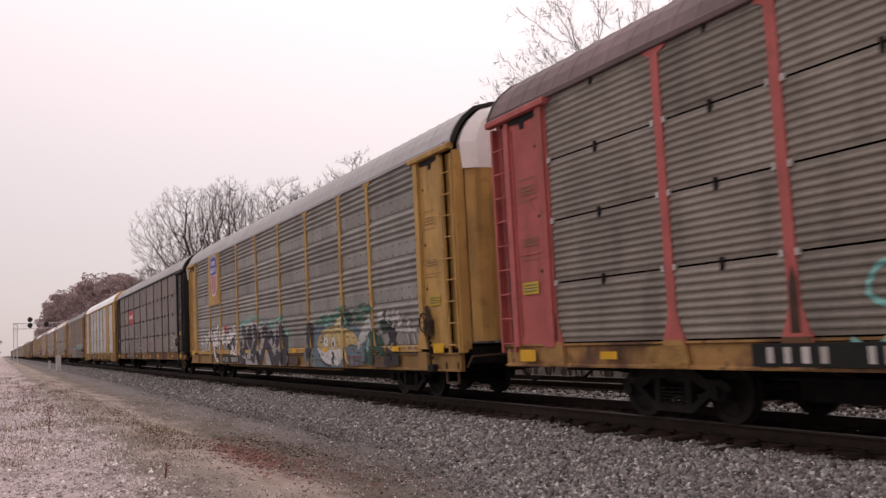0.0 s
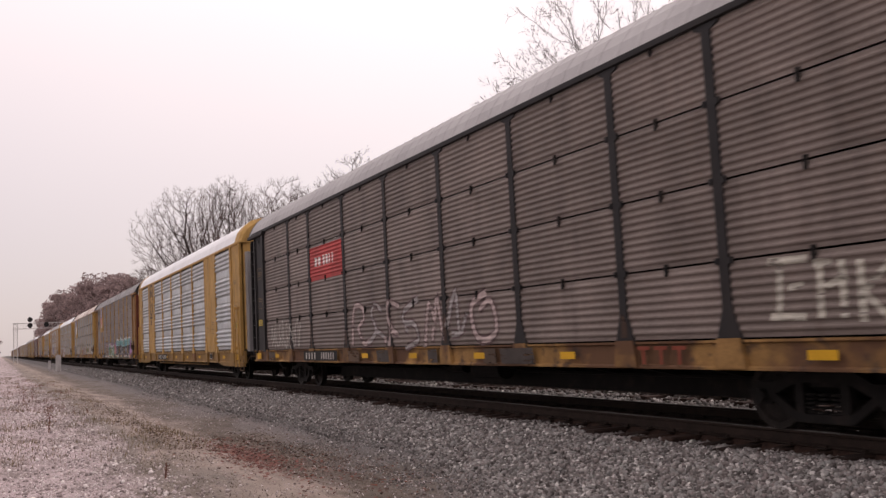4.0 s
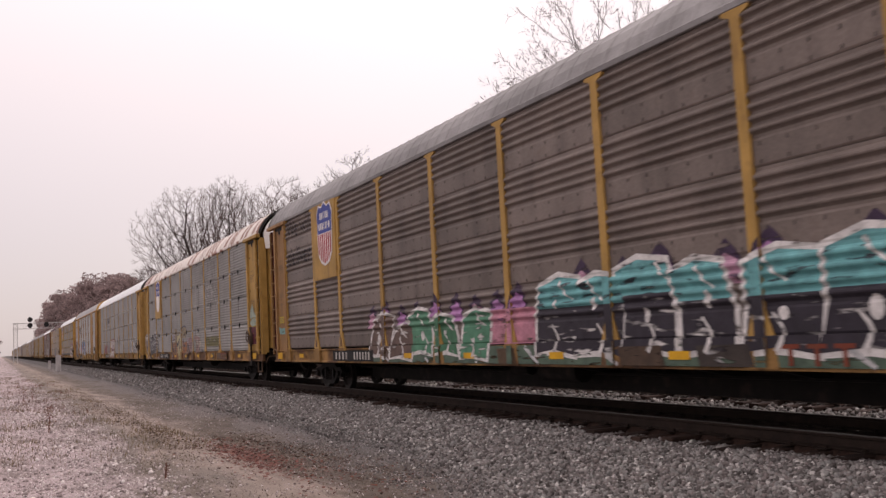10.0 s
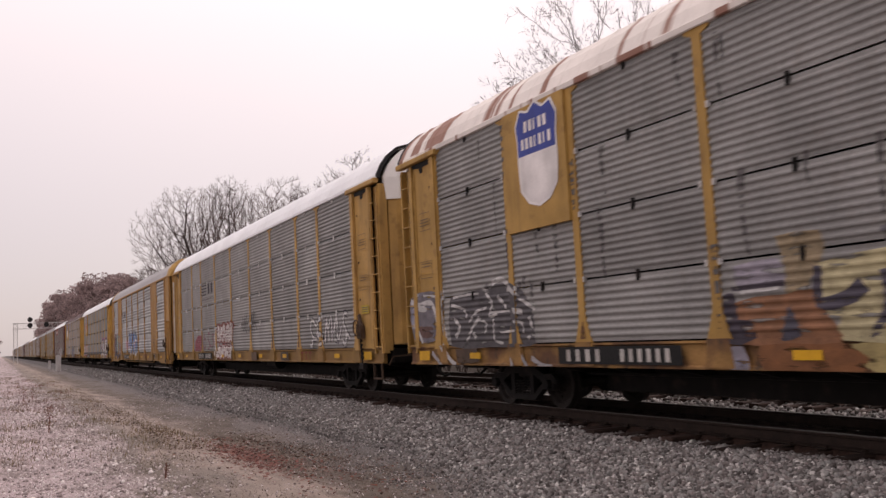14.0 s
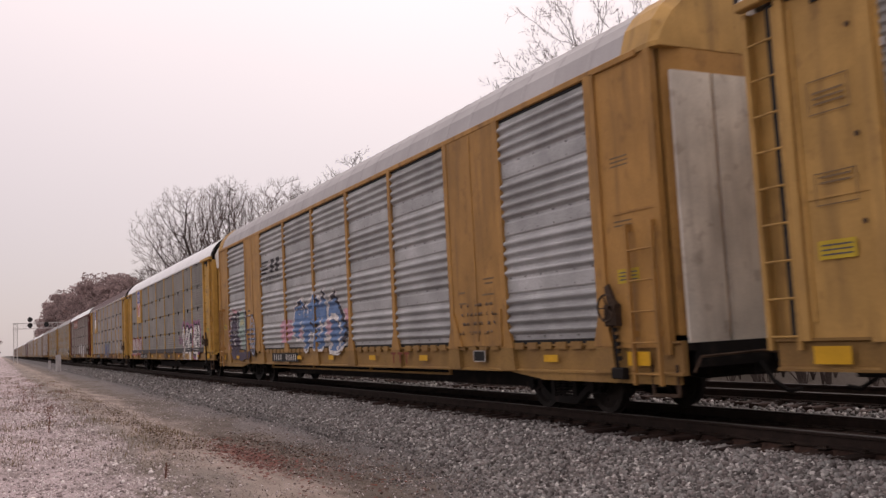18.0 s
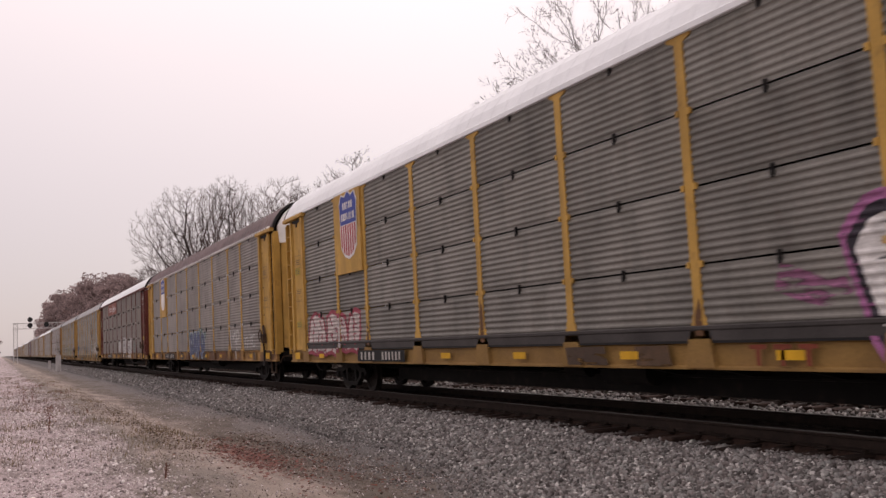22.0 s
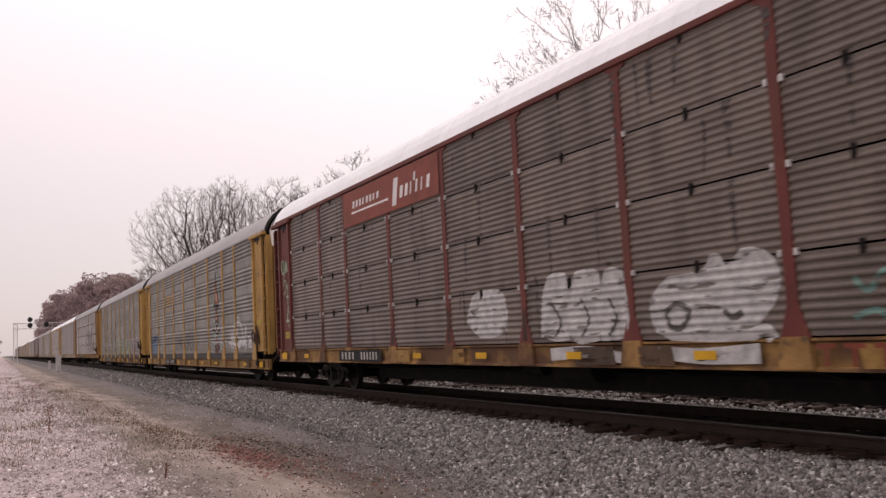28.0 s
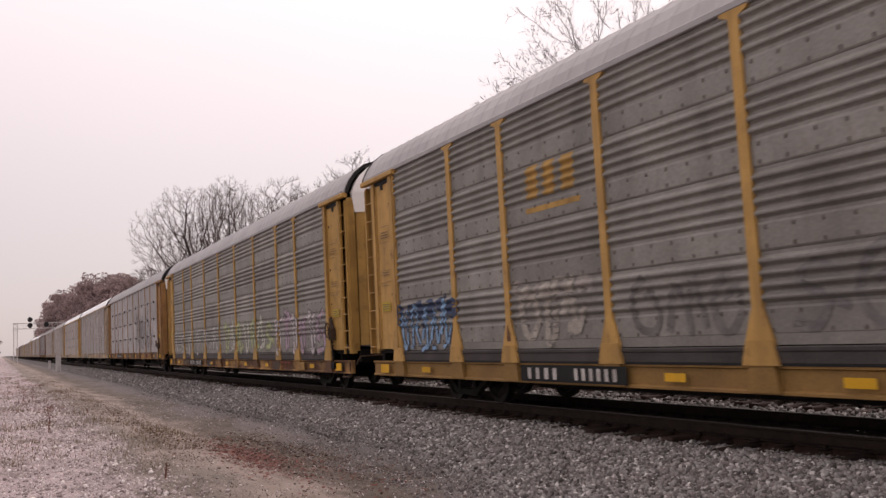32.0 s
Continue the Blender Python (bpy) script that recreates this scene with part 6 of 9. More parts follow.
    blob(c, "B", [(-4.93, 1.24), (-5.26, 1.54), (-5.91, 1.7), (-6.61, 1.71), (-7.49, 1.61), (-7.96, 1.45), (-8.18, 1.18), (-7.71, 1.26), (-7.2, 1.16), (-6.32, 1.12), (-5.55, 1.09)], (0.46, 0.35, 0.15), 3, "yellow body of the sprayed fish")
    blob(c, "B", [(-5, 1.19), (-5.55, 1.09), (-6.88, 1.13), (-7.24, 0.96), (-6.64, 0.7), (-5.88, 0.73), (-5.31, 0.88)], (0.52, 0.51, 0.50), 3.2, "pale belly of the sprayed fish")
    blob(c, "B", [(-6.45, 1.65), (-6.67, 1.87), (-7.08, 1.97), (-6.93, 1.63)], (0.55, 0.46, 0.24), 3.3, "yellow fin")
    blob(c, "B", [(-6.96, 1.24), (-7.26, 1.11), (-7.4, 0.85), (-7.52, 0.71), (-7.1, 0.94)], (0.5, 0.38, 0.16), 3.6, "yellow fin")
    stroke(c, "B", [(-8.13, 1.17), (-8.42, 1.41), (-8.82, 1.61), (-9.11, 1.74)], 0.22, 0.5, (0.42, 0.43, 0.42), 3.4, "pale tail of the fish")
    blob(c, "B", disc(-5.7, 1.3, 0.17, 12), (0.6, 0.6, 0.6), 4, "white sprayed eye")
    blob(c, "B", disc(-6.28, 1.29, 0.15, 12), (0.6, 0.6, 0.6), 4.1, "white sprayed eye")
    blob(c, "B", disc(-5.7, 1.28, 0.08, 12), DARK, 4.5, "dark pupil")
    blob(c, "B", disc(-6.28, 1.27, 0.07, 12), DARK, 4.6, "dark pupil")
    stroke(c, "B", [(-6.27, 1.06), (-6.39, 0.94), (-6.24, 0.83), (-6.39, 0.73)], 0.12, 0.1, DARK, 4.7, "dark line of teeth")
    stroke(c, "B", [(-5.07, 1.07), (-5.57, 0.76), (-6.17, 0.69)], 0.06, 0.06, DARK, 4.8, "dark line under the jaw")
    blob(c, "B", [(-8.55, 0.76), (-8.7, 1.32), (-8.98, 1.58), (-9.41, 1.53), (-9.76, 1.24), (-9.76, 0.77)], (0.018, 0.06, 0.045), 3.8, "dark green sprayed figure")
    blob(c, "B", disc(-9.85, 1.7, 0.26, 12), (0.02, 0.045, 0.035), 3.9, "dark sprayed head")
    blob(c, "B", [(-9.8, 0.74), (-9.97, 1.16), (-10.28, 1.35), (-10.54, 1.15), (-10.67, 0.75)], (0.02, 0.018, 0.02), 4.2, "black sprayed figure")
    blob(c, "B", disc(-10.28, 1.52, 0.25, 12), (0.02, 0.018, 0.02), 4.3, "dark sprayed head")
    blob(c, "B", [(-10.06, 1.15), (-10.28, 1.24), (-10.43, 1.12), (-10.24, 1.06)], (0.42, 0.3, 0.2), 4.7, "pale sprayed face")
    stroke(c, "B", [(-8.85, 1.36), (-8.77, 1.19), (-8.87, 1.07)], 0.1, 0.12, (0.2, 0.42, 0.36), 4.4, "pale green highlight")
    stroke(c, "B", [(-6, 1.83), (-5.79, 1.76), (-5.94, 1.68)], 0.16, 0.1, (0.2, 0.42, 0.36), 4.5, "pale green highlight")
    stroke(c, "B", [(-7.35, 1.87), (-7.27, 1.77), (-7.38, 1.67)], 0.14, 0.1, (0.2, 0.42, 0.36), 4.6, "pale green highlight")
    stroke(c, "B", [(-9.52, 1.84), (-9.83, 1.87)], 0.2, 0.2, CHALK, 4.8)
    stroke(c, "B", [(-10.09, 1.99), (-10.11, 1.66)], 0.1, 0.1, CHALK, 4.9)
    stroke(c, "B", [(-9.92, 1.8), (-10.28, 1.85)], 0.09, 0.09, CHALK, 5)
    stroke(c, "B", [(-10.41, 1.99), (-10.41, 1.57)], 0.14, 0.1, CHALK, 5.1)
    stroke(c, "B", [(-10.27, 1.73), (-10.73, 1.82)], 0.1, 0.1, CHALK, 5.2)
    stroke(c, "B", [(-10.7, 1.94), (-10.73, 1.63), (-10.96, 1.83)], 0.12, 0.1, CHALK, 5.3)
    stroke(c, "B", [(-10.96, 1.83), (-10.7, 1.53)], 0.08, 0.08, CHALK, 5.4)
    stroke(c, "B", [(-11.22, 1.74), (-11.28, 1.56)], 0.16, 0.12, CHALK, 5.5)
    stroke(c, "B", [(-10.48, 1.54), (-11.62, 1.49)], 0.1, 0.08, CHALK, 5.6)
    stroke(c, "B", [(-11.1, 1.42), (-11.22, 1.25), (-11.12, 1.07)], 0.06, 0.06, (0.36, 0.34, 0.32), 5.7)
    stroke(c, "B", [(-11.42, 1.41), (-11.55, 1.21), (-11.45, 1.05)], 0.06, 0.06, (0.36, 0.34, 0.32), 5.8)
    stencil(c, "sprayed_letter", swash([(12.72, 2.05), (12.5, 2.55), (12.3, 2.1)], 0.03, 0.03, 3) + swash([(12.85, 2.3), (12.2, 2.28)], 0.03, 0.03), (0.5, 0.48, 0.45), "B", 1, "small white sprayed star", 0.03, 0.4, random.Random(2))
    # the black car with its red sign
    c = begin(2)
    painted(c, "red_sign", [rect(4.32, 7.0, 3.02, 3.94)], SIGN_RED, "A", 1, None, "red sign painted on the ribs")
    painted(c, "sign_bars", bars(6.6, 6.0, 3.4, 3.64, [.8, .8]) + bars(5.9, 4.9, 3.4, 3.66, [.8, .8, .4, .4]), SHIELD_WHITE, "A", 2, None, "white bars of lettering")
    sprayed_piece(c, "A", 11.3, 8.1, 1.2, 2.0, 8, [(0.42, 0.40, 0.36)], None, None, 0.07, 21)
    sprayed_piece(c, "A", 3.9, -3.6, 1.15, 2.15, 7, [(0.45, 0.36, 0.34), (0.33, 0.31, 0.30)], (0.12, 0.08, 0.08), None, 0.11, 22)
    pale_cream = (0.42, 0.40, 0.34)
    stroke(c, "A", [(-9.8, 2), (-10.36, 1.99)], 0.09, 0.09, pale_cream, 1)
    stroke(c, "A", [(-9.98, 1.99), (-9.91, 1.37)], 0.1, 0.1, pale_cream, 1.1)
    stroke(c, "A", [(-9.78, 1.38), (-10.29, 1.36)], 0.09, 0.09, pale_cream, 1.2)
    stroke(c, "A", [(-10.07, 1.69), (-10.28, 1.71)], 0.08, 0.08, pale_cream, 1.3)
    stroke(c, "A", [(-10.43, 1.94), (-10.67, 1.91)], 0.09, 0.09, pale_cream, 1.4)
    stroke(c, "A", [(-10.52, 1.93), (-10.49, 1.34)], 0.1, 0.1, pale_cream, 1.5)
    stroke(c, "A", [(-10.52, 1.64), (-10.86, 1.77)], 0.08, 0.08, pale_cream, 1.6)
    stroke(c, "A", [(-10.8, 1.94), (-10.79, 1.33)], 0.1, 0.1, pale_cream, 1.7)
    stroke(c, "A", [(-11.03, 1.92), (-11.01, 1.28)], 0.1, 0.1, pale_cream, 1.8)
    stroke(c, "A", [(-11.05, 1.6), (-11.4, 1.88)], 0.08, 0.08, pale_cream, 1.9)
    stroke(c, "A", [(-11.06, 1.57), (-11.38, 1.24)], 0.08, 0.08, pale_cream, 2)
    stroke(c, "A", [(-11.51, 1.9), (-11.87, 1.9)], 0.09, 0.09, pale_cream, 2.1)
    stroke(c, "A", [(-11.58, 1.89), (-11.58, 1.22)], 0.1, 0.1, pale_cream, 2.2)
    stroke(c, "A", [(-11.83, 1.9), (-11.79, 1.24)], 0.1, 0.1, pale_cream, 2.3)
    stroke(c, "A", [(-11.47, 1.22), (-11.82, 1.22)], 0.09, 0.09, pale_cream, 2.4)
    for i, z in enumerate((4.6, 4.25, 3.85, 3.5, 3.0)):
        sprayed_piece(c, "A", -12.85, -13.1, z, z + 0.26, 1, [(0.5, 0.49, 0.48)], None, None, 0.05, 24 + i, flat=0.03)
    sprayed_piece(c, "A", -12.2, -12.7, 1.3, 1.7, 3, [(0.3, 0.3, 0.31)], None, None, 0.04, 29, flat=0.03)
    for i, z in enumerate((2.15, 1.8, 1.45)):
        g = Geo()
        for j in range(4):
            x = -1.22 + 0.16 * j
            for (a, b), (p, q) in zip([(0.0, 0.0), (0.05, 0.25), (0.12, 0.02)], [(0.05, 0.25), (0.12, 0.02), (0.02, 0.12)]):
                dx, dz = p - a, q - b
                n = math.hypot(dx, dz)
                u, v = -dz / n * 0.016, dx / n * 0.016
                yd = -RACK_END - 0.205 - 0.004 * j
                g.poly([(x + a + u, yd, z + b + v), (x + a - u, yd, z + b - v), (x + p - u, yd, z + q - v), (x + p + u, yd, z + q + v)])
        part("sprayed_tag", g.mesh("sprayed_tag"), spray((0.5, 0.49, 0.48)), c, "row of white scrawled paint")["kind"] = "stuff"
    # the new gold car with a round emblem
    c = begin(3)
    ring = [(8.1 + 0.6 * math.cos(2 * math.pi * i / 32), 4.17 + 0.88 * math.sin(2 * math.pi * i / 32)) for i in range(33)]
    emblem = painted(c, "round_emblem", swash(ring, 0.15, 0.15, 1), EMBLEM_INK, "C", 1, 0.052, "black oval ring emblem")
    painted(c, "emblem_figure", [[(8.38, 4.32), (8.36, 4.62), (8.2, 4.8), (7.95, 4.74), (7.82, 4.56), (7.84, 4.32)], [(8.1, 4.15), (8.3, 3.85), (8.1, 3.6), (7.9, 3.85)], rect(7.7, 8.5, 3.08, 3.2)], EMBLEM_INK, "C", 2, 0.052, "black animal and leaf shapes")
    painted(c, "emblem_bars", bars(8.35, 7.85, 2.72, 2.98, [.75, .75]), INK, "C", 1, 0.052)
    # the brown car with the mural and the slogan
    c = begin(4)
    rs = random.Random(40)
    for i, y in enumerate([4.9, 4.1, 3.2, 2.4, 1.5, 0.6, -0.2, -1.0, -1.7, -3.6, -4.6, -5.4, -6.6, -7.3, -8.7, -9.5]):
        z = (1.85 if y > -2 else 2.12) + rs.uniform(-0.04, 0.1)
        stencil(c, "paint_cloud", [[(y + 0.36, z - 0.3), (y - 0.36, z - 0.3), (y - 0.2, z + 0.1), (y - 0.02, z + 0.26), (y + 0.2, z + 0.06)]], (0.05, 0.03, 0.06), "B", 1 + 0.02 * i, "black flame behind the letters")
        stencil(c, "paint_cloud", [[(y + 0.3, z - 0.3), (y - 0.3, z - 0.3), (y - 0.2, z - 0.02), (y, z + 0.08), (y + 0.2, z - 0.04)]], (0.42, 0.20, 0.42) if i % 3 else (0.5, 0.28, 0.38), "B", 1.6 + 0.02 * i, "violet flame behind the letters")
    stencil(c, "mural_ground", [rect(5.0, -11.2, 0.81, 1.12)], (0.085, 0.13, 0.095), "B", 1, "dull green band on the sill")
    stencil(c, "mural_pink", [rect(-0.7, -2.3, 1.15, 1.75)], (0.50, 0.22, 0.28), "B", 2, "pink sprayed patch")
    sprayed_piece(c, "B", 5.1, -0.7, 0.9, 1.85, 5, [(0.05, 0.16, 0.09), (0.08, 0.24, 0.15), (0.13, 0.085, 0.07)], WHITE, None, 0.09, 41, form="block", slant=0.3, rough=0.16, layer=2)
    sprayed_piece(c, "B", -2.2, -10.3, 0.95, 2.2, 7, [DARK], WHITE, None, 0.09, 46, form="block", slant=0.22, rough=0.07, layer=2, cap=(0.13, 0.37, 0.38))
    stencil(c, "mural_pink", [[(-10.2, 0.82), (-11.5, 0.82), (-11.1, 1.3), (-10.95, 1.9), (-10.6, 2.05), (-10.3, 1.95)]], (0.42, 0.19, 0.42), "B", 2.5, "violet sprayed cloud")
    stencil(c, "mural_line", [pl for i in range(7) for pl in swash([(4.4 - 2.1 * i, 1.1), (4.2 - 2.1 * i, 0.95), (4.0 - 2.1 * i, 0.82)], 0.09, 0.05)], (0.5, 0.5, 0.5), "B", 3, "white lines running down the sill")
    stencil(c, "end_mural", [[(12.1, 1.82), (12.5, 1.78), (12.85, 1.84), (12.75, 1.62), (12.1, 1.6)]], (0.15, 0.30, 0.28), "B", 1, "turquoise sprayed patch", 0.03)
    slogan(c)
    # the rusty-roofed car
    c = begin(5)
    blob(c, "A", [(11.5, 2.07), (10.28, 2.15), (9.16, 2.19), (8.56, 1.78), (8.49, 1.22), (8.64, 1.1), (9.98, 1.1), (11.55, 1.14)], (0.085, 0.08, 0.085), 1, "dark grey sprayed ground")
    blob(c, "A", [(13.38, 2.12), (12.87, 2.25), (11.83, 2.17), (11.86, 1.72), (11.94, 1.28), (13.24, 1.28)], (0.15, 0.138, 0.155), 1, "grey sprayed ground")
    blob(c, "A", [(13.31, 1.9), (12.98, 2), (13.03, 1.59), (13.33, 1.52)], (0.25, 0.25, 0.31), 1.6, "lilac sprayed patch")
    blob(c, "A", [(12.95, 1.53), (12.32, 1.53), (12.35, 1.32), (12.89, 1.33)], (0.11, 0.06, 0.05), 1.6, "brown sprayed patch")
    blob(c, "A", [(12.96, 1.94), (12.57, 1.93), (12.58, 1.84), (12.94, 1.86)], CHALK, 2, "white sprayed patch")
    blob(c, "A", [(9.13, 1.76), (8.88, 1.73), (8.83, 1.63), (9.09, 1.66)], CHALK, 2, "white sprayed patch")
    stroke(c, "A", [(13.32, 2.1), (12.9, 1.98), (12.35, 2.01), (12.12, 1.73), (11.99, 1.28), (11.58, 0.89), (11.31, 0.78)], 0.13, 0.09, CHALK, 2.2, "thin white sprayed line")
    stroke(c, "A", [(12.68, 2.17), (12.07, 2.11), (12.07, 1.93)], 0.05, 0.05, CHALK, 2.25, "thin white sprayed line")
    stroke(c, "A", [(11.77, 2.25), (11.89, 1.89), (11.74, 1.27)], 0.1, 0.12, CHALK, 2.3, "thin white sprayed line")
    stroke(c, "A", [(13.23, 1.6), (12.97, 1.41), (12.8, 1.2)], 0.12, 0.06, CHALK, 2.35, "thin white sprayed line")
    stroke(c, "A", [(12.96, 2.24), (13.11, 1.95)], 0.1, 0.06, CHALK, 2.4, "thin white sprayed line")
    stroke(c, "A", [(11.46, 1.92), (10.95, 1.81), (10.83, 1.65)], 0.06, 0.05, CHALK, 2.45, "thin white sprayed line")
    stroke(c, "A", [(11.37, 1.65), (11.15, 1.48), (11.34, 1.3)], 0.07, 0.09, CHALK, 2.5, "thin white sprayed line")
    stroke(c, "A", [(10.75, 1.57), (10.44, 1.75), (10.07, 1.8)], 0.05, 0.05, CHALK, 2.55, "thin white sprayed line")
    stroke(c, "A", [(10.88, 1.21), (10.63, 1.46), (10.34, 1.64)], 0.05, 0.08, CHALK, 2.6, "thin white sprayed line")
    stroke(c, "A", [(10.08, 2.06), (9.85, 1.89), (9.96, 1.65), (9.67, 1.68)], 0.06, 0.05, CHALK, 2.65, "thin white sprayed line")
    stroke(c, "A", [(9.64, 1.98), (9.43, 1.84), (9.33, 1.74)], 0.08, 0.04, CHALK, 2.7, "thin white sprayed line")
    stroke(c, "A", [(9.91, 1.71), (9.22, 1.71)], 0.04, 0.04, CHALK, 2.75, "thin white sprayed line")
    stroke(c, "A", [(9.81, 2.22), (9.44, 2.27), (9, 1.97), (8.43, 1.7)], 0.1, 0.06, CHALK, 2.8, "thin white sprayed line")
    stroke(c, "A", [(9.82, 1.59), (9.82, 1.24), (9.53, 1.16)], 0.05, 0.05, CHALK, 2.85, "thin white sprayed line")
    stroke(c, "A", [(8.62, 1.59), (8.55, 1.4), (8.68, 1.22)], 0.06, 0.09, CHALK, 2.9, "thin white sprayed line")
    stroke(c, "A", [(9.75, 1.34), (9.07, 1.37)], 0.04, 0.04, CHALK, 2.95, "thin white sprayed line")
    stroke(c, "A", [(10.6, 1.36), (10.5, 1.25)], 0.1, 0.06, CHALK, 3, "thin white sprayed line")
    stroke(c, "A", [(11.38, 2.05), (10.74, 2.08), (10.34, 2.07)], 0.05, 0.04, CHALK, 3.05, "thin white sprayed line")
    stroke(c, "A", [(10.39, 1.61), (10.1, 1.53), (10.16, 1.35)], 0.05, 0.05, CHALK, 3.1, "thin white sprayed line")
    stroke(c, "A", [(9.11, 1.52), (8.87, 1.49), (8.8, 1.32)], 0.05, 0.04, CHALK, 3.15, "thin white sprayed line")
    stroke(c, "A", [(10.22, 2.15), (9.95, 2.09)], 0.06, 0.05, CHALK, 3.2, "thin white sprayed line")
    stroke(c, "A", [(12.28, 1.01), (11.85, 0.74)], 0.09, 0.07, (0.33, 0.32, 0.33), 1.2, "white paint on the sill")
    stroke(c, "A", [(9.29, 1.04), (9.14, 0.75)], 0.09, 0.07, (0.33, 0.32, 0.33), 1.2, "white paint on the sill")
    stroke(c, "A", [(8.93, 0.96), (8.72, 0.76)], 0.09, 0.07, (0.33, 0.32, 0.33), 1.2, "white paint on the sill")
    stroke(c, "A", [(8.57, 0.91), (8.29, 0.8), (7.97, 0.77)], 0.09, 0.07, (0.33, 0.32, 0.33), 1.2, "white paint on the sill")
    stroke(c, "A", [(11.23, 0.84), (10.86, 1.03)], 0.09, 0.07, (0.33, 0.32, 0.33), 1.2, "white paint on the sill")
    blob(c, "A", [(3.93, 2), (3.27, 2.04), (3.16, 1.75), (3.87, 1.7)], (0.27, 0.25, 0.29), 1, "lilac sprayed patch")
    blob(c, "A", [(3.26, 2.28), (2.65, 2.28), (2.65, 1.96), (2.85, 1.73), (2.8, 1.59), (3.16, 1.56), (3.15, 1.88)], (0.27, 0.21, 0.13), 1.2, "olive sprayed letter")
    blob(c, "A", [(3.96, 1.56), (3.65, 1.62), (3.19, 1.62), (2.8, 1.65), (2.61, 1.35), (2.44, 1.08), (3.17, 1.08), (4.01, 1.09)], (0.24, 0.115, 0.06), 1.4, "rust-orange sprayed letter")
    blob(c, "A", [(4.15, 1.65), (3.96, 1.68), (3.93, 1.31), (3.73, 1.35), (3.66, 1.13), (4.12, 1.09)], (0.05, 0.042, 0.055), 2, "dark sprayed edge")
    blob(c, "A", [(3.14, 1.51), (3, 1.18), (3.15, 1.11), (3.28, 1.15)], (0.07, 0.068, 0.09), 2, "dark sprayed drop")
    stroke(c, "A", [(3.85, 1.68), (3.26, 1.7)], 0.05, 0.04, CHALK, 2.4, "thin white sprayed line")
    stroke(c, "A", [(3.99, 1.73), (3.18, 1.75)], 0.05, 0.07, (0.07, 0.06, 0.075), 2.3, "dark sprayed line")
    blob(c, "A", [(4.13, 1.03), (3.85, 1.05), (3.77, 0.78), (4.06, 0.77)], (0.22, 0.205, 0.24), 1, "lilac paint on the sill")
    blob(c, "A", [(2.7, 1.93), (1.84, 2.01), (1.81, 1.8), (1.91, 1.44), (2.47, 1.35), (2.69, 1.47)], (0.42, 0.37, 0.22), 1.6, "cream sprayed letter")
    blob(c, "A", [(1.79, 1.82), (1.42, 1.87), (1.44, 1.35), (1.44, 1.09), (2.42, 1.1), (2.46, 1.34), (2.15, 1.49)], (0.42, 0.37, 0.22), 1.8, "cream sprayed letter")
    blob(c, "A", [(2.35, 1.07), (1.41, 1.06), (1.37, 0.77), (1.88, 0.74), (2.19, 0.83)], (0.34, 0.27, 0.12), 1, "cream paint on the sill")
    blob(c, "A", [(3.58, 1.08), (2.39, 1.07), (2.21, 0.78), (3.53, 0.76)], (0.20, 0.085, 0.035), 1.1, "rust-orange paint on the sill")
    stroke(c, "A", [(2.7, 1.9), (2.71, 1.51), (2.33, 1.55), (2.15, 1.67)], 0.1, 0.2, (0.07, 0.062, 0.082), 3, "dark sprayed outline")
    stroke(c, "A", [(1.89, 1.8), (1.89, 1.44), (2.1, 1.14)], 0.12, 0.08, (0.07, 0.062, 0.082), 3.1, "dark sprayed outline")
    stroke(c, "A", [(1.65, 1.42), (1.97, 1.3)], 0.14, 0.1, (0.07, 0.062, 0.082), 3.2, "dark sprayed outline")
    blob(c, "A", [(1.68, 2.27), (1.06, 2.31), (0.37, 2.31), (0.17, 2.12), (0.28, 1.82), (0.75, 1.82), (1.11, 1.82), (1.36, 2.04)], (0.28, 0.225, 0.14), 1.2, "olive sprayed letter")
    stroke(c, "A", [(1.9, 2.19), (1.35, 2.28), (0.69, 2.35), (0.31, 2.32), (0.11, 2.12), (0.07, 1.93)], 0.06, 0.1, (0.10, 0.095, 0.11), 2.6, "dark sprayed arc")
    blob(c, "A", [(1.12, 1.74), (0.78, 1.56), (0.02, 1.64), (-0.03, 1.43), (0.14, 1.11), (0.66, 1.09), (1.18, 1.09), (1.07, 1.41)], (0.31, 0.125, 0.05), 1.5, "orange sprayed letter")
    stroke(c, "A", [(0.86, 1.77), (0.83, 1.47), (0.62, 1.43), (0.43, 1.48)], 0.1, 0.12, (0.07, 0.062, 0.082), 3.3, "dark sprayed outline")
    stroke(c, "A", [(0.84, 1.4), (0.78, 1.12)], 0.1, 0.16, (0.07, 0.062, 0.082), 3.4, "dark sprayed outline")
    stroke(c, "A", [(0.74, 1.92), (0.47, 1.96), (0.39, 1.83)], 0.08, 0.08, (0.07, 0.062, 0.082), 3.5, "dark sprayed outline")
    blob(c, "A", [(0.94, 1.05), (0.7, 1.05), (0.59, 0.78), (0.8, 0.78)], (0.20, 0.07, 0.035), 1.2, "rust-orange paint on the sill")
    blob(c, "A", [(0.01, 1.75), (-0.37, 1.77), (-0.3, 1.44), (-0.11, 1.3), (-0.04, 1.49)], (0.30, 0.255, 0.29), 1.1, "lilac sprayed patch")
    blob(c, "A", [(-0.38, 1.77), (-0.72, 1.79), (-1.03, 1.79), (-0.96, 1.16), (-0.68, 1.17), (-0.42, 1.44)], (0.27, 0.175, 0.175), 1.1, "faded rose sprayed letter")
    blob(c, "A", [(-0.29, 1.38), (-0.39, 1.23), (-0.48, 1.07), (-0.22, 1.08), (0.05, 1.08), (-0.12, 1.24)], (0.33, 0.205, 0.13), 1.3, "peach sprayed letter")
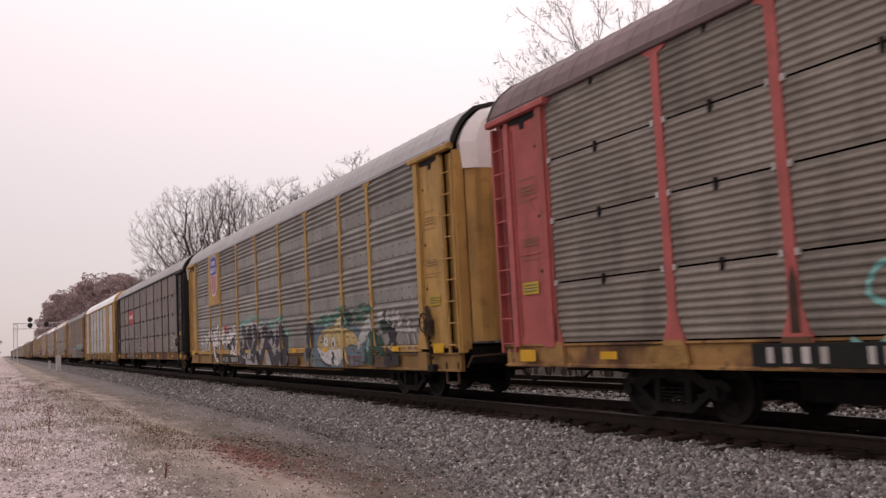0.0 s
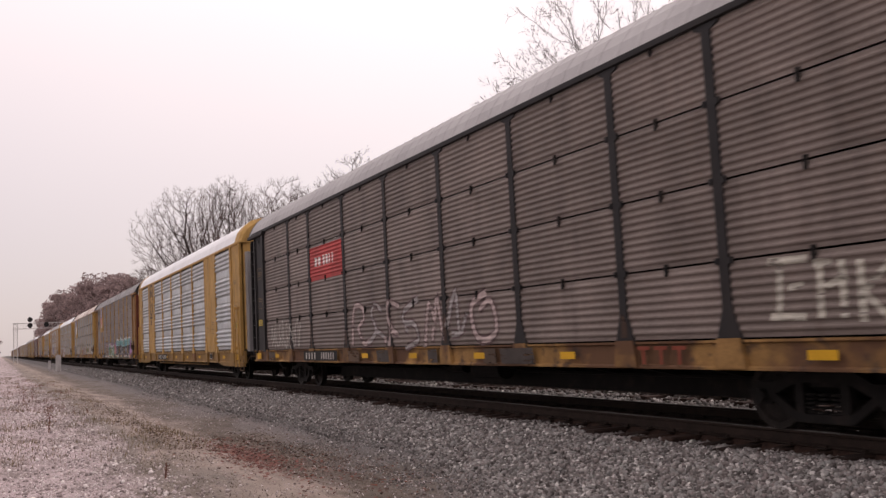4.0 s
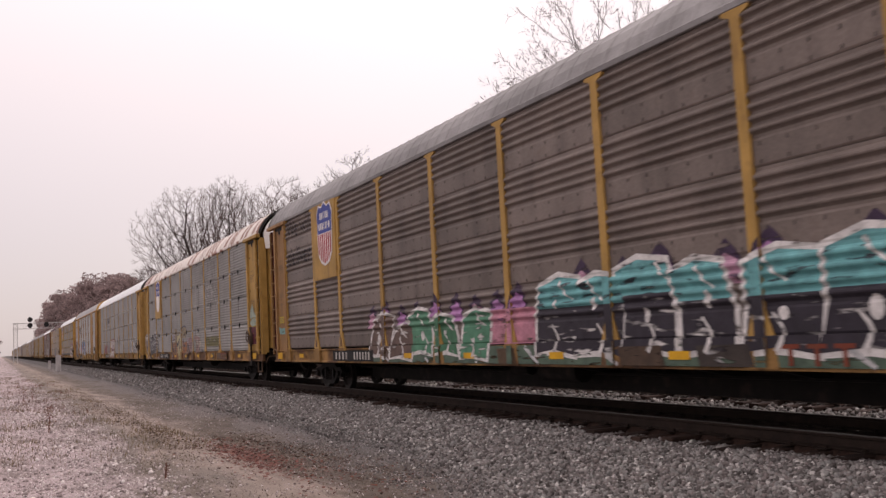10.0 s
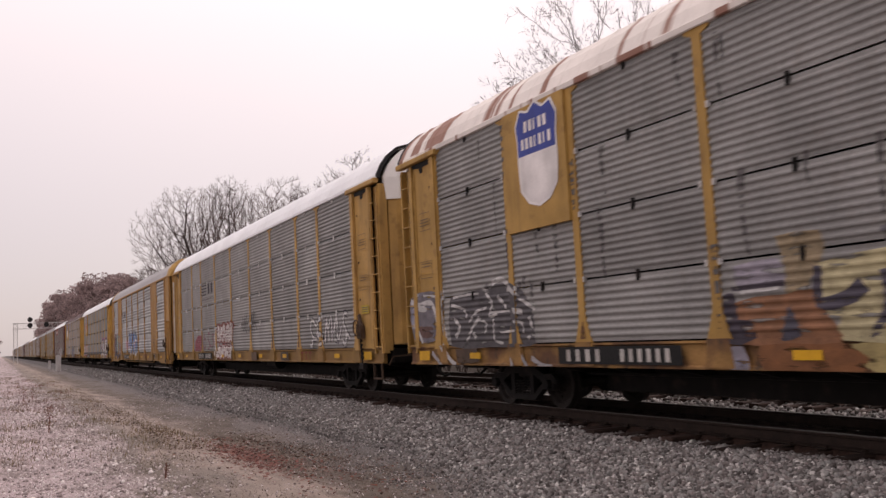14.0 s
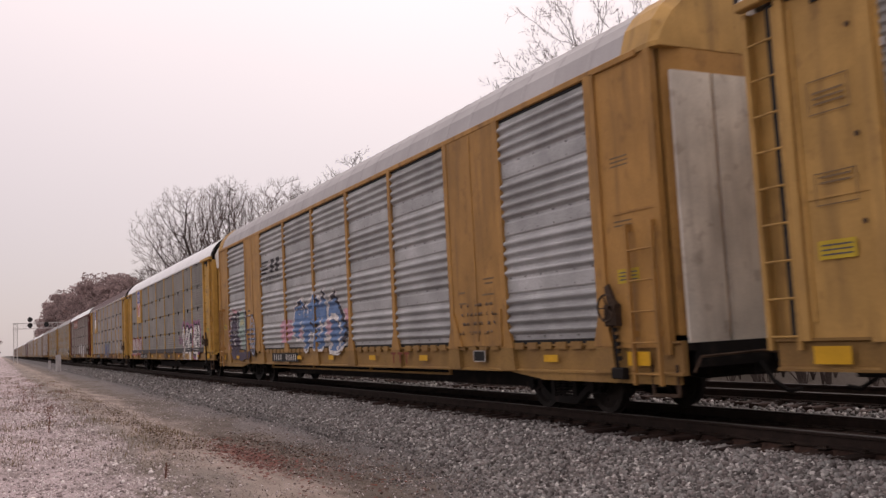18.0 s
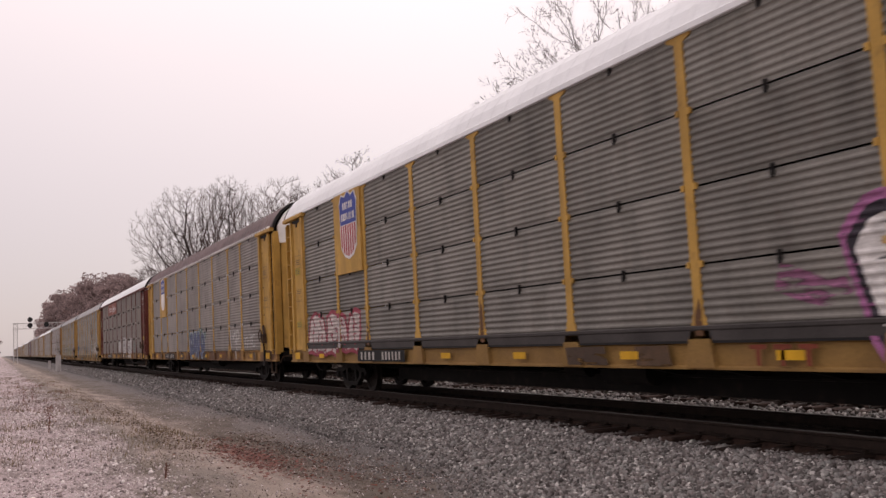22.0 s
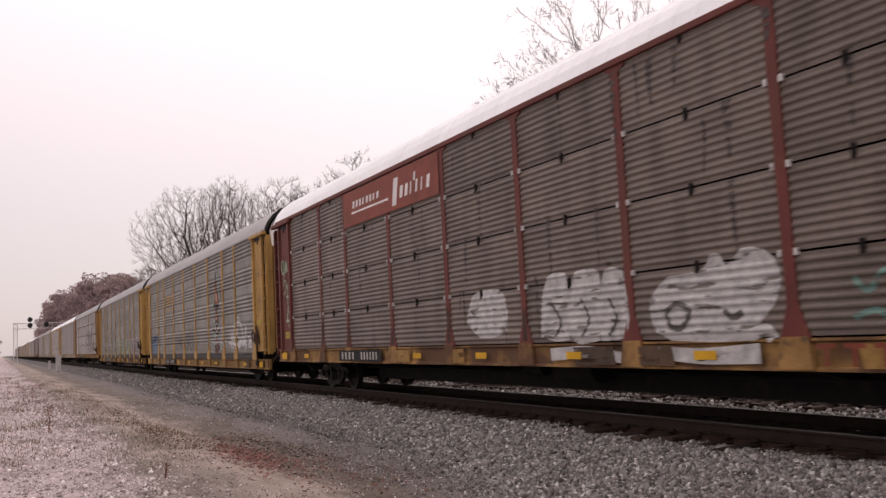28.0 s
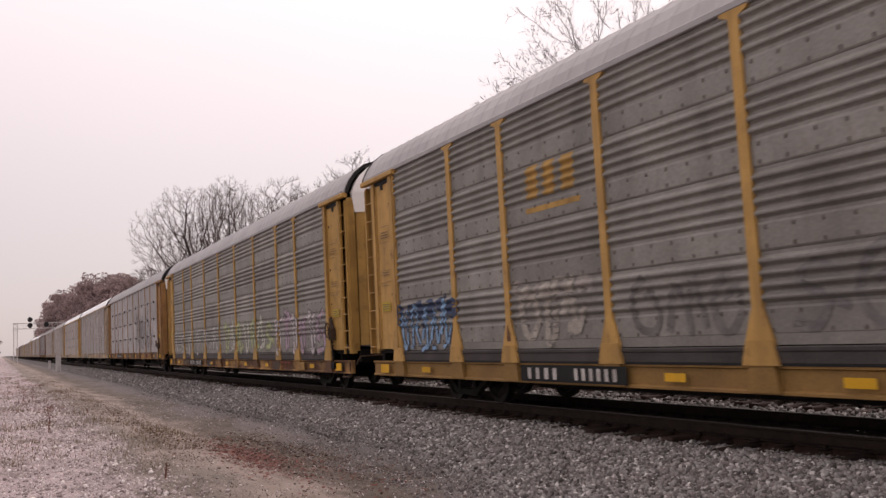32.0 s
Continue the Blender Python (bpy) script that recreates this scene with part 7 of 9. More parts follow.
    stroke(c, "A", [(0.1, 1.08), (-0.17, 1.33), (-0.31, 1.44), (-0.45, 1.26), (-0.67, 1.07)], 0.16, 0.2, (0.09, 0.085, 0.095), 3.6, "dark sprayed outline")
    stroke(c, "A", [(0.28, 0.77), (0.03, 0.87), (-0.27, 0.87), (-0.51, 0.79)], 0.08, 0.08, (0.07, 0.065, 0.09), 1.6, "dark arch on the sill")
    blob(c, "A", [(-1.74, 1.81), (-2.18, 1.85), (-2.77, 1.78), (-3.08, 1.71), (-3.1, 1.36), (-2.94, 1.11), (-2.53, 1.1), (-2.1, 1.12), (-1.97, 1.5)], (0.28, 0.185, 0.17), 1.2, "faded rose sprayed letter")
    blob(c, "A", [(-0.81, 1.73), (-1.35, 1.77), (-1.29, 1.21), (-0.78, 1.29)], (0.26, 0.175, 0.17), 1.2, "faded rose sprayed letter")
    blob(c, "A", [(-1.38, 1.58), (-1.58, 1.61), (-1.66, 1.14), (-1.4, 1.09)], (0.27, 0.245, 0.22), 1, "grey sprayed post")
    stroke(c, "A", [(-1.77, 1.55), (-2.13, 1.5), (-1.95, 1.17)], 0.2, 0.24, (0.24, 0.255, 0.235), 2.2, "grey-green sprayed stroke")
    stroke(c, "A", [(-2.42, 1.46), (-2.61, 1.52), (-2.79, 1.46)], 0.12, 0.1, (0.36, 0.34, 0.28), 2.4, "cream sprayed stroke")
    stroke(c, "A", [(-3.02, 1.59), (-3.3, 1.49), (-3.1, 1.36), (-3.05, 1.11)], 0.16, 0.14, (0.36, 0.345, 0.29), 2.6, "cream sprayed stroke")
    stroke(c, "A", [(-3.15, 1.41), (-3.6, 1.4), (-3.92, 1.36)], 0.05, 0.06, (0.36, 0.345, 0.32), 2.2, "pale sprayed line")
    stroke(c, "A", [(-3.19, 1.16), (-3.55, 1.25), (-3.72, 1.13)], 0.08, 0.1, (0.22, 0.20, 0.23), 2.3, "lilac sprayed stroke")
    stroke(c, "A", [(-2.87, 1.28), (-3.08, 1.25)], 0.12, 0.1, (0.11, 0.10, 0.10), 2.7, "dark sprayed stroke")
    stroke(c, "A", [(-3.63, 1.65), (-3.71, 1.45)], 0.14, 0.1, (0.30, 0.29, 0.27), 1.4, "pale sprayed smear")
    sprayed_piece(c, "A", -4.5, -6.95, 2.95, 3.95, 5, [(0.42, 0.41, 0.40)], None, None, 0.07, 54)
    painted(c, "green_haze", [rect(-6.9, -4.4, 1.35, 1.75)], spray((0.115, 0.105, 0.04)), "A", 1, None, "olive band of sprayed paint")
    painted(c, "end_mural", [[(-12.1, 2.05), (-12.15, 2.5), (-12.5, 2.75), (-12.7, 2.45), (-12.95, 2.3), (-12.9, 2.0), (-12.5, 1.95)]], spray((0.28, 0.33, 0.27)), "A", 1, 0.03, "pale blue sprayed patch")
    painted(c, "end_mural_dark", [rect(-12.95, -12.05, 1.35, 1.95)], spray((0.10, 0.02, 0.03)), "A", 1, 0.03, "dark red sprayed patch")
    # the clean grey car
    c = begin(6)
    for i in range(4):
        painted(c, "logo_stripe", [[(6.95, 3.52 + i * 0.13), (6.05 - i * 0.05, 3.52 + i * 0.13), (6.02 - i * 0.05, 3.58 + i * 0.13), (6.95, 3.58 + i * 0.13)]], INK, "A", 1, None, "black logo stripe")
    for pl in bars(5.75, 4.55, 3.55, 3.98, [.8, .8]):
        painted(c, "logo_letter", [pl], INK, "A", 1, None, "black block letter as a bar")
    painted(c, "small_lettering", bars(6.9, 4.5, 3.3, 3.4, [.6] * 12), FADED_INK, "A", 1)["kind"] = "stuff"
    sprayed_piece(c, "A", 4.1, 1.3, 1.45, 2.2, 5, [(0.58, 0.54, 0.52)], (0.20, 0.055, 0.045), (0.22, 0.06, 0.05), 0.09, 61, form="block")
    stencil(c, "sprayed_letter", swash([(4.2, 2.1), (4.45, 1.7), (4.35, 1.3), (4.0, 0.85)], 0.12, 0.3), (0.55, 0.5, 0.47), "A", 3, "white edge of the sprayed piece")
    sprayed_piece(c, "A", 4.0, 1.3, 0.85, 1.38, 4, [(0.58, 0.54, 0.52)], (0.22, 0.05, 0.045), None, 0.07, 62, form="block")
    painted(c, "red_haze", [[(8.75, 1.15), (7.15, 1.15), (7.15, 1.82), (7.9, 1.85), (8.6, 1.6)]], spray((0.24, 0.055, 0.075)), "A", 1, None, "dull red sprayed patch")
    sprayed_piece(c, "A", 6.8, 4.4, 1.2, 1.9, 3, [(0.22, 0.08, 0.10)], None, None, 0.07, 66)
    sprayed_piece(c, "A", -8.1, -11.5, 1.2, 2.05, 5, [(0.55, 0.54, 0.53)], DARK, None, 0.1, 63)
    sprayed_piece(c, "A", -0.3, -2.3, 1.75, 2.5, 5, [(0.10, 0.10, 0.10)], None, None, 0.05, 64)
    # the newer gold car
    c = begin(7)
    fat_letter(c, "C", [(3.48, 1.64), (3.26, 2.32), (2.54, 2.57), (2.46, 2.16), (2.6, 1.59), (3.09, 1.45)], COBALT, WHITE, None, 2, 0.1)
    fat_letter(c, "C", [(2.45, 1.17), (2.48, 2.01), (2.26, 2.45), (2.09, 2.13), (1.87, 1.85), (2.08, 1.16)], COBALT, WHITE, None, 2.1, 0.1)
    fat_letter(c, "C", [(2.04, 1.75), (2.02, 2.31), (1.78, 2.47), (1.36, 2.65), (0.84, 2.3), (0.85, 1.95), (1.14, 1.75), (1.56, 1.55)], COBALT, WHITE, None, 2.2, 0.1)
    fat_letter(c, "C", [(1.61, 1.15), (1.43, 1.43), (1.14, 1.7), (0.41, 1.78), (0.54, 1.46), (0.84, 1.14)], COBALT, WHITE, None, 2.25, 0.08)
    fat_letter(c, "C", [(0.77, 1.78), (0.85, 2.29), (0.65, 2.73), (0.46, 2.47), (0.41, 1.98), (0.42, 1.75)], COBALT, WHITE, None, 2.3, 0.1)
    fat_letter(c, "C", [(0.15, 1.1), (0.3, 1.84), (0.15, 2.33), (-0.26, 2.61), (-0.47, 2.43), (-0.79, 2.05), (-1.2, 1.55), (-0.77, 1.23), (-0.46, 1.08)], COBALT, WHITE, None, 2.4, 0.12)
    blob(c, "C", [(3.23, 2.35), (2.53, 2.61), (2.73, 2.39)], DARK, 5, "black sprayed tip")
    blob(c, "C", [(2.41, 2.39), (2.26, 2.5), (2.14, 2.24)], DARK, 5.05, "black sprayed tip")
    blob(c, "C", [(1.42, 2.66), (0.85, 2.29), (1.28, 2.47)], DARK, 5.1, "black sprayed tip")
    blob(c, "C", [(0.73, 2.62), (0.64, 2.75), (0.46, 2.46), (0.69, 2.51)], DARK, 5.15, "black sprayed tip")
    blob(c, "C", [(0.17, 2.33), (-0.26, 2.65), (-0.48, 2.41), (-0.22, 2.46)], DARK, 5.2, "black sprayed tip")
    stroke(c, "C", [(-0.46, 2.42), (-0.85, 1.99), (-1.2, 1.55), (-0.83, 1.33)], 0.16, 0.2, DARK, 5.3, "black sprayed edge")
    stroke(c, "C", [(0.28, 1.88), (-0.26, 1.98), (-0.74, 1.65), (-0.43, 1.1)], 0.14, 0.12, WHITE, 5.5, "white inner line")
    stroke(c, "C", [(0.23, 1.9), (-0.3, 1.93), (-0.66, 1.7)], 0.1, 0.1, DARK, 5.45)
    stroke(c, "C", [(2.68, 1.95), (2.57, 1.59), (2.38, 1.23)], 0.1, 0.1, WHITE, 5.6, "white inner line")
    stroke(c, "C", [(1.07, 1.47), (0.67, 1.73), (0.39, 1.81)], 0.1, 0.1, WHITE, 5.7, "white inner line")
    stroke(c, "C", [(1.76, 1.88), (1.4, 1.77), (1.17, 1.78)], 0.1, 0.08, DARK, 5.75)
    blob(c, "C", disc(2.7, 1.6, 0.17, 12), (0.55, 0.36, 0.4), 5.8, "pink sprayed dot")
    blob(c, "C", disc(0.19, 1.69, 0.22, 12), (0.55, 0.36, 0.4), 5.9, "pink sprayed dot")
    stroke(c, "C", [(0.43, 1.26), (0.19, 1.48), (0.03, 1.13)], 0.1, 0.14, (0.6, 0.56, 0.54), 5.95, "white inner line")
    blob(c, "C", [(4.8, 2), (3.71, 2.02), (3.63, 1.5), (4.74, 1.35)], (0.55, 0.3, 0.36), 1, "pink sprayed block")
    blob(c, "C", [(-0.81, 2.11), (-1.28, 2.12), (-1.26, 1.63), (-1.13, 1.77)], (0.55, 0.3, 0.36), 1.1, "pink sprayed block")
    stroke(c, "C", [(11.76, 1.17), (11.71, 2.14), (11.27, 2.54), (10.6, 2.49), (9.95, 2.52)], 0.3, 0.25, (0.5, 0.28, 0.3), 1, "pink sprayed fringe")
    fat_letter(c, "C", [(11.6, 1.46), (11.59, 2.13), (11.22, 2.44), (10.69, 2.41), (10.71, 1.7), (10.78, 1.11), (11.38, 1.09)], (0.06, 0.045, 0.075), (0.02, 0.018, 0.025), None, 2, 0.06)
    fat_letter(c, "C", [(10.7, 1.11), (10.59, 2.38), (10.12, 2.39), (10.32, 1.1)], (0.06, 0.045, 0.075), (0.02, 0.018, 0.025), None, 2.1, 0.06)
    fat_letter(c, "C", [(9.52, 1.13), (9.36, 2.35), (8.98, 2.37), (9.07, 1.18)], (0.06, 0.045, 0.075), (0.02, 0.018, 0.025), None, 2.2, 0.06)
    fat_letter(c, "C", [(8.99, 1.12), (8.88, 2.36), (8.49, 2.41), (8.61, 1.11)], (0.06, 0.045, 0.075), (0.02, 0.018, 0.025), None, 2.3, 0.06)
    stroke(c, "C", [(10.15, 1.61), (10.11, 2.13), (9.81, 2.34), (9.59, 2.07), (9.6, 1.19)], 0.5, 0.62, (0.30, 0.40, 0.36), 4, "mint green sprayed arch")
    stroke(c, "C", [(10.12, 2.09), (9.83, 2.16), (9.58, 2.04)], 0.2, 0.2, (0.5, 0.48, 0.28), 4.4, "pale yellow band of the arch")
    stroke(c, "C", [(11.54, 1.75), (11.5, 2.12), (11.18, 2.4), (10.73, 2.37)], 0.06, 0.06, CHALK, 4.5)
    stroke(c, "C", [(10.59, 1.9), (10.52, 2.31), (10.16, 2.35)], 0.05, 0.05, CHALK, 4.6)
    stroke(c, "C", [(11.24, 1.79), (10.87, 1.82), (10.78, 1.63), (11.17, 1.48), (10.71, 1.32)], 0.05, 0.08, CHALK, 4.7)
    stroke(c, "C", [(9.43, 1.37), (9.32, 2.28), (9.01, 2.32)], 0.05, 0.05, CHALK, 4.8)
    stroke(c, "C", [(8.93, 1.35), (8.83, 2.29), (8.53, 2.35)], 0.05, 0.05, CHALK, 4.9)
    blob(c, "C", [(11.6, 1.07), (9.93, 1.08), (8.7, 1.07), (8.95, 0.82), (9.31, 0.88), (9.97, 0.76), (10.68, 0.87), (11.19, 0.81)], (0.06, 0.045, 0.075), 2.6, "dark sprayed foot of the letters")
    blob(c, "C", disc(8.2, 1.66, 0.74, 20, 0.5), (0.05, 0.045, 0.06), 5.5, "dark sprayed oval")
    for r, w in ((0.64, 0.07), (0.42, 0.06)):
        painted(c, "sprayed_ring", swash([(8.18 + 0.5 * r * math.cos(i * 0.1309), 1.66 + r * math.sin(i * 0.1309)) for i in range(49)], w, w, 1), spray((0.34, 0.38, 0.46)), "C", 7, 0.06, "pale blue sprayed ring")
    stroke(c, "C", [(8.3, 1.3), (8.1, 1.7), (8.25, 2.1)], 0.12, 0.06, (0.3, 0.33, 0.42), 7.5)
    for i in range(4):
        painted(c, "logo_stripe", [[(6.95, 3.62 + i * 0.12), (6.3 - i * 0.05, 3.62 + i * 0.12), (6.27 - i * 0.05, 3.68 + i * 0.12), (6.95, 3.68 + i * 0.12)]], INK, "C", 1, None, "black logo stripe")
    for pl in bars(5.9, 4.7, 3.62, 4.05, [.8, .8]):
        painted(c, "logo_letter", [pl], INK, "C", 1, None, "black block letter as a bar")
    painted(c, "small_lettering", bars(6.9, 4.6, 3.38, 3.5, [.6] * 12), INK, "C", 1)["kind"] = "stuff"
    sprayed_piece(c, "C", -7.4, -9.0, 1.25, 2.1, 5, [(0.10, 0.07, 0.05)], None, None, 0.05, 73)
    # the dark car with white letters
    c = begin(8)
    fat_letter(c, "A", [(-6.61, 2.04), (-6.83, 2.32), (-7.13, 2.34), (-7.31, 2.12), (-7.31, 1.76), (-7.39, 0.8), (-7.13, 0.76), (-6.86, 1.29)], WHITE, DARK, ROSE, 2, 0.13)
    fat_letter(c, "A", [(-7.44, 1.9), (-7.63, 2.21), (-7.92, 2.29), (-8.21, 2.11), (-8.25, 1.7), (-8.11, 0.86), (-7.65, 0.78), (-7.4, 1.31)], WHITE, DARK, ROSE, 2.1, 0.13)
    fat_letter(c, "A", [(-8.37, 2.11), (-8.93, 2.23), (-9.17, 2.08), (-9.07, 1.75), (-8.85, 1.57), (-8.83, 1.2), (-8.91, 0.78), (-8.45, 0.77), (-8.32, 1.15), (-8.31, 1.56)], WHITE, DARK, ROSE, 2.2, 0.13)
    fat_letter(c, "A", [(-9.31, 1.64), (-9.4, 2.2), (-9.61, 2.34), (-9.79, 2.21), (-10.15, 2.32), (-10.14, 1.7), (-10.14, 1.12), (-9.78, 1.05), (-9.46, 1.09), (-9.35, 1.38)], WHITE, DARK, ROSE, 2.3, 0.13)
    fat_letter(c, "A", [(-10.27, 2.04), (-10.49, 2.32), (-10.75, 2.21), (-10.77, 1.77), (-10.68, 1.33), (-10.45, 1.11), (-10.35, 0.8), (-10.05, 0.82), (-10.2, 1.46)], WHITE, DARK, ROSE, 2.4, 0.13)
    stroke(c, "A", [(-7.09, 1.93), (-7.24, 1.49), (-7.5, 1.6)], 0.12, 0.1, DARK, 5)
    stroke(c, "A", [(-7.84, 1.89), (-7.76, 1.55), (-7.77, 1.16)], 0.12, 0.3, DARK, 5.1)
    blob(c, "A", disc(-8.77, 1.77, 0.26, 12), DARK, 5.2)
    stroke(c, "A", [(-8.68, 1.44), (-8.77, 1.14)], 0.16, 0.26, DARK, 5.3)
    stroke(c, "A", [(-9.67, 1.46), (-9.69, 1.11)], 0.12, 0.16, DARK, 5.4)
    stroke(c, "A", [(-10.22, 2.27), (-10.13, 1.7)], 0.07, 0.07, DARK, 5.5)
    blob(c, "A", disc(-10.48, 1.85, 0.13, 12), DARK, 5.6)
    stroke(c, "A", [(-10.18, 1.51), (-10.39, 1.47), (-10.44, 1.16)], 0.16, 0.22, DARK, 5.7)
    stroke(c, "A", [(-7.64, 1.74), (-8.06, 1.75)], 0.05, 0.05, ROSE, 5.8)
    stroke(c, "A", [(-9.44, 2.39), (-9.42, 1.76)], 0.2, 0.14, ROSE, 5.05)
    stroke(c, "A", [(-5.56, 1.83), (-6.17, 1.63), (-6.48, 1.73)], 0.35, 0.3, (0.28, 0.11, 0.20), 1, "faded rose haze")
    stroke(c, "A", [(-8.11, 0.87), (-8.36, 0.93)], 0.16, 0.2, (0.5, 0.3, 0.08), 5.9, "orange sprayed patch")
    sprayed_piece(c, "A", 11.7, 7.7, 1.0, 2.1, 5, [(0.5, 0.44, 0.42)], (0.30, 0.05, 0.075), None, 0.12, 82, form="block", slant=0.3)
    # the brown-roofed car
    c = begin(9)
    sprayed_piece(c, "A", 0.9, -2.4, 0.85, 2.05, 4, [(0.085, 0.10, 0.19)], (0.25, 0.31, 0.33), (0.13, 0.20, 0.19), 0.07, 91, form="bubble", rough=0.06)
    stroke(c, "A", [(-7.26, 1.92), (-7.29, 1.54), (-7.4, 1.21)], 0.22, 0.12, CHALK, 1, "white sprayed stroke")
    stroke(c, "A", [(-7.62, 1.85), (-7.68, 1.58), (-8.03, 1.83), (-8.02, 1.36)], 0.12, 0.12, CHALK, 1.1, "white sprayed stroke")
    stroke(c, "A", [(-8.21, 1.82), (-8.2, 1.31)], 0.12, 0.1, CHALK, 1.2, "white sprayed stroke")
    stroke(c, "A", [(-8.18, 1.55), (-8.62, 1.6), (-8.52, 1.86), (-8.16, 1.8)], 0.1, 0.1, CHALK, 1.3, "white sprayed stroke")
    stroke(c, "A", [(-9.5, 1.57), (-9.54, 1.23)], 0.07, 0.07, CHALK, 1.4, "white sprayed stroke")
    stroke(c, "A", [(-9.55, 1.52), (-9.93, 1.58), (-9.88, 1.24)], 0.07, 0.07, CHALK, 1.5, "white sprayed stroke")
    stroke(c, "A", [(-10.39, 1.72), (-10.38, 1.31)], 0.07, 0.07, CHALK, 1.6, "white sprayed stroke")
    stroke(c, "A", [(-10.29, 1.59), (-10.97, 1.67)], 0.06, 0.06, CHALK, 1.7, "white sprayed stroke")
    stroke(c, "A", [(-10.6, 1.71), (-10.62, 1.3), (-10.98, 1.34)], 0.07, 0.07, CHALK, 1.8, "white sprayed stroke")
    stroke(c, "A", [(-8.19, 1.25), (-8.25, 0.84)], 0.14, 0.1, CHALK, 1.9, "white drip on the sill")
    g = Geo()
    y = -13.0
    while y < 13.1:
        g.box(-SIDE - 0.068, -SIDE - 0.05, y, y + 0.12, 5.045, 5.115)
        y += 0.3
    part("rail_notch", g.mesh("rail_notch"), COAT["roof_brown"], c, "row of dark notches in the white rail")["kind"] = "stuff"
    # the oxide car with its long sign
    c = begin(10)
    painted(c, "brown_sign", [rect(1.5, 7.02, 4.14, 5.0)], SIGN_BROWN, "A", 1, 0.04, "red-brown sign board")
    painted(c, "sign_bars", slanted(bars(6.4, 4.6, 4.56, 4.72, [.7, .75, .7, .5, .75, .7, .5, .7]) + bars(3.5, 1.85, 4.36, 4.62, [.75, .7, .3, .5, .3, .7]) + bars(3.95, 3.5, 4.24, 4.84, [.7]) + bars(2.75, 2.45, 4.62, 4.8, [.4]), 0.25) + [rect(4.1, 6.45, 4.42, 4.47)], SHIELD_WHITE, "A", 2, 0.04, "cream bars of lettering")
    blob(c, "A", [(0.67, 1.58), (0.4, 2.05), (-0.26, 2.12), (-0.77, 2), (-0.79, 1.37), (0.17, 1.26)], CHALK, 1, "white sprayed bubble")
    blob(c, "A", [(-1.9, 1.25), (-1.97, 1.85), (-2.17, 2.19), (-2.5, 2.24), (-2.8, 2.08), (-2.7, 1.18)], CHALK, 1, "white sprayed bubble")
    blob(c, "A", [(-2.73, 1.17), (-2.84, 2.08), (-3.1, 2.23), (-3.45, 2.21), (-3.57, 2.03), (-3.47, 1.16)], CHALK, 1.1, "white sprayed bubble")
    blob(c, "A", [(-3.5, 1.16), (-3.6, 2.03), (-3.81, 2.2), (-4.09, 2.13), (-4.21, 1.74), (-4.15, 1.21)], CHALK, 1.2, "white sprayed bubble")
    blob(c, "A", [(-4.68, 1.71), (-5.05, 1.97), (-5.68, 1.99), (-5.86, 2.18), (-6.04, 2.17), (-6.12, 2.02), (-6.4, 2.2), (-6.75, 2.15), (-6.96, 1.89), (-6.85, 1.53), (-6.47, 1.21), (-6.55, 1.12), (-5.03, 1.14), (-4.67, 1.41)], CHALK, 1.3, "large white sprayed bubble")
    stroke(c, "A", [(-2.21, 1.79), (-2.5, 1.48), (-2.31, 1.24)], 0.05, 0.05, SOOT, 3)
    stroke(c, "A", [(-3.07, 1.8), (-3.25, 1.49), (-3.04, 1.23)], 0.05, 0.05, SOOT, 3.1)
    stroke(c, "A", [(-3.76, 1.76), (-3.92, 1.48), (-3.72, 1.23)], 0.05, 0.05, SOOT, 3.2)
    stroke(c, "A", [(-4.98, 1.51), (-5.19, 1.61), (-5.43, 1.51), (-5.27, 1.3), (-5.05, 1.34), (-4.98, 1.51)], 0.07, 0.07, SOOT, 3.3)
    stroke(c, "A", [(-6.04, 1.5), (-6.18, 1.39), (-6.35, 1.46)], 0.08, 0.08, SOOT, 3.4)
    stroke(c, "A", [(-6.8, 1.12), (-6.68, 1.25), (-6.35, 1.17)], 0.14, 0.1, CHALK, 1.5)
    stroke(c, "A", [(-7.91, 1.74), (-8.08, 1.6), (-8.3, 1.79), (-8.45, 1.59), (-8.72, 1.75)], 0.07, 0.07, (0.12, 0.22, 0.19), 1)
    stroke(c, "A", [(-7.88, 1.33), (-8.16, 1.4), (-8.33, 1.28), (-8.59, 1.35)], 0.07, 0.07, (0.12, 0.22, 0.19), 1.1)
    stroke(c, "A", [(-9.32, 1.6), (-9.55, 1.7), (-9.67, 1.52), (-9.44, 1.35), (-9.77, 1.23)], 0.06, 0.06, (0.09, 0.075, 0.07), 1)
    stroke(c, "A", [(-9.42, 1.18), (-9.65, 1.35), (-9.93, 1.45)], 0.06, 0.06, (0.09, 0.075, 0.07), 1.1)
    stroke(c, "A", [(-2.2, 0.96), (-3.2, 1.0), (-4.0, 0.92)], 0.2, 0.16, CHALK, 1, "white paint on the sill")
    stroke(c, "A", [(-4.7, 1.0), (-5.6, 0.94), (-6.6, 0.97)], 0.16, 0.24, CHALK, 1.1, "white paint on the sill")
    painted(c, "stencil_frame", ribbon([(-12.85, 4.1), (-12.2, 4.1), (-12.2, 4.55), (-12.85, 4.55), (-12.85, 4.1)], 0.03) + bars(-12.25, -12.8, 4.4, 4.48, [.8] * 4), STENCIL_WHITE, "A", 1, 0.02, "white framed stencil")
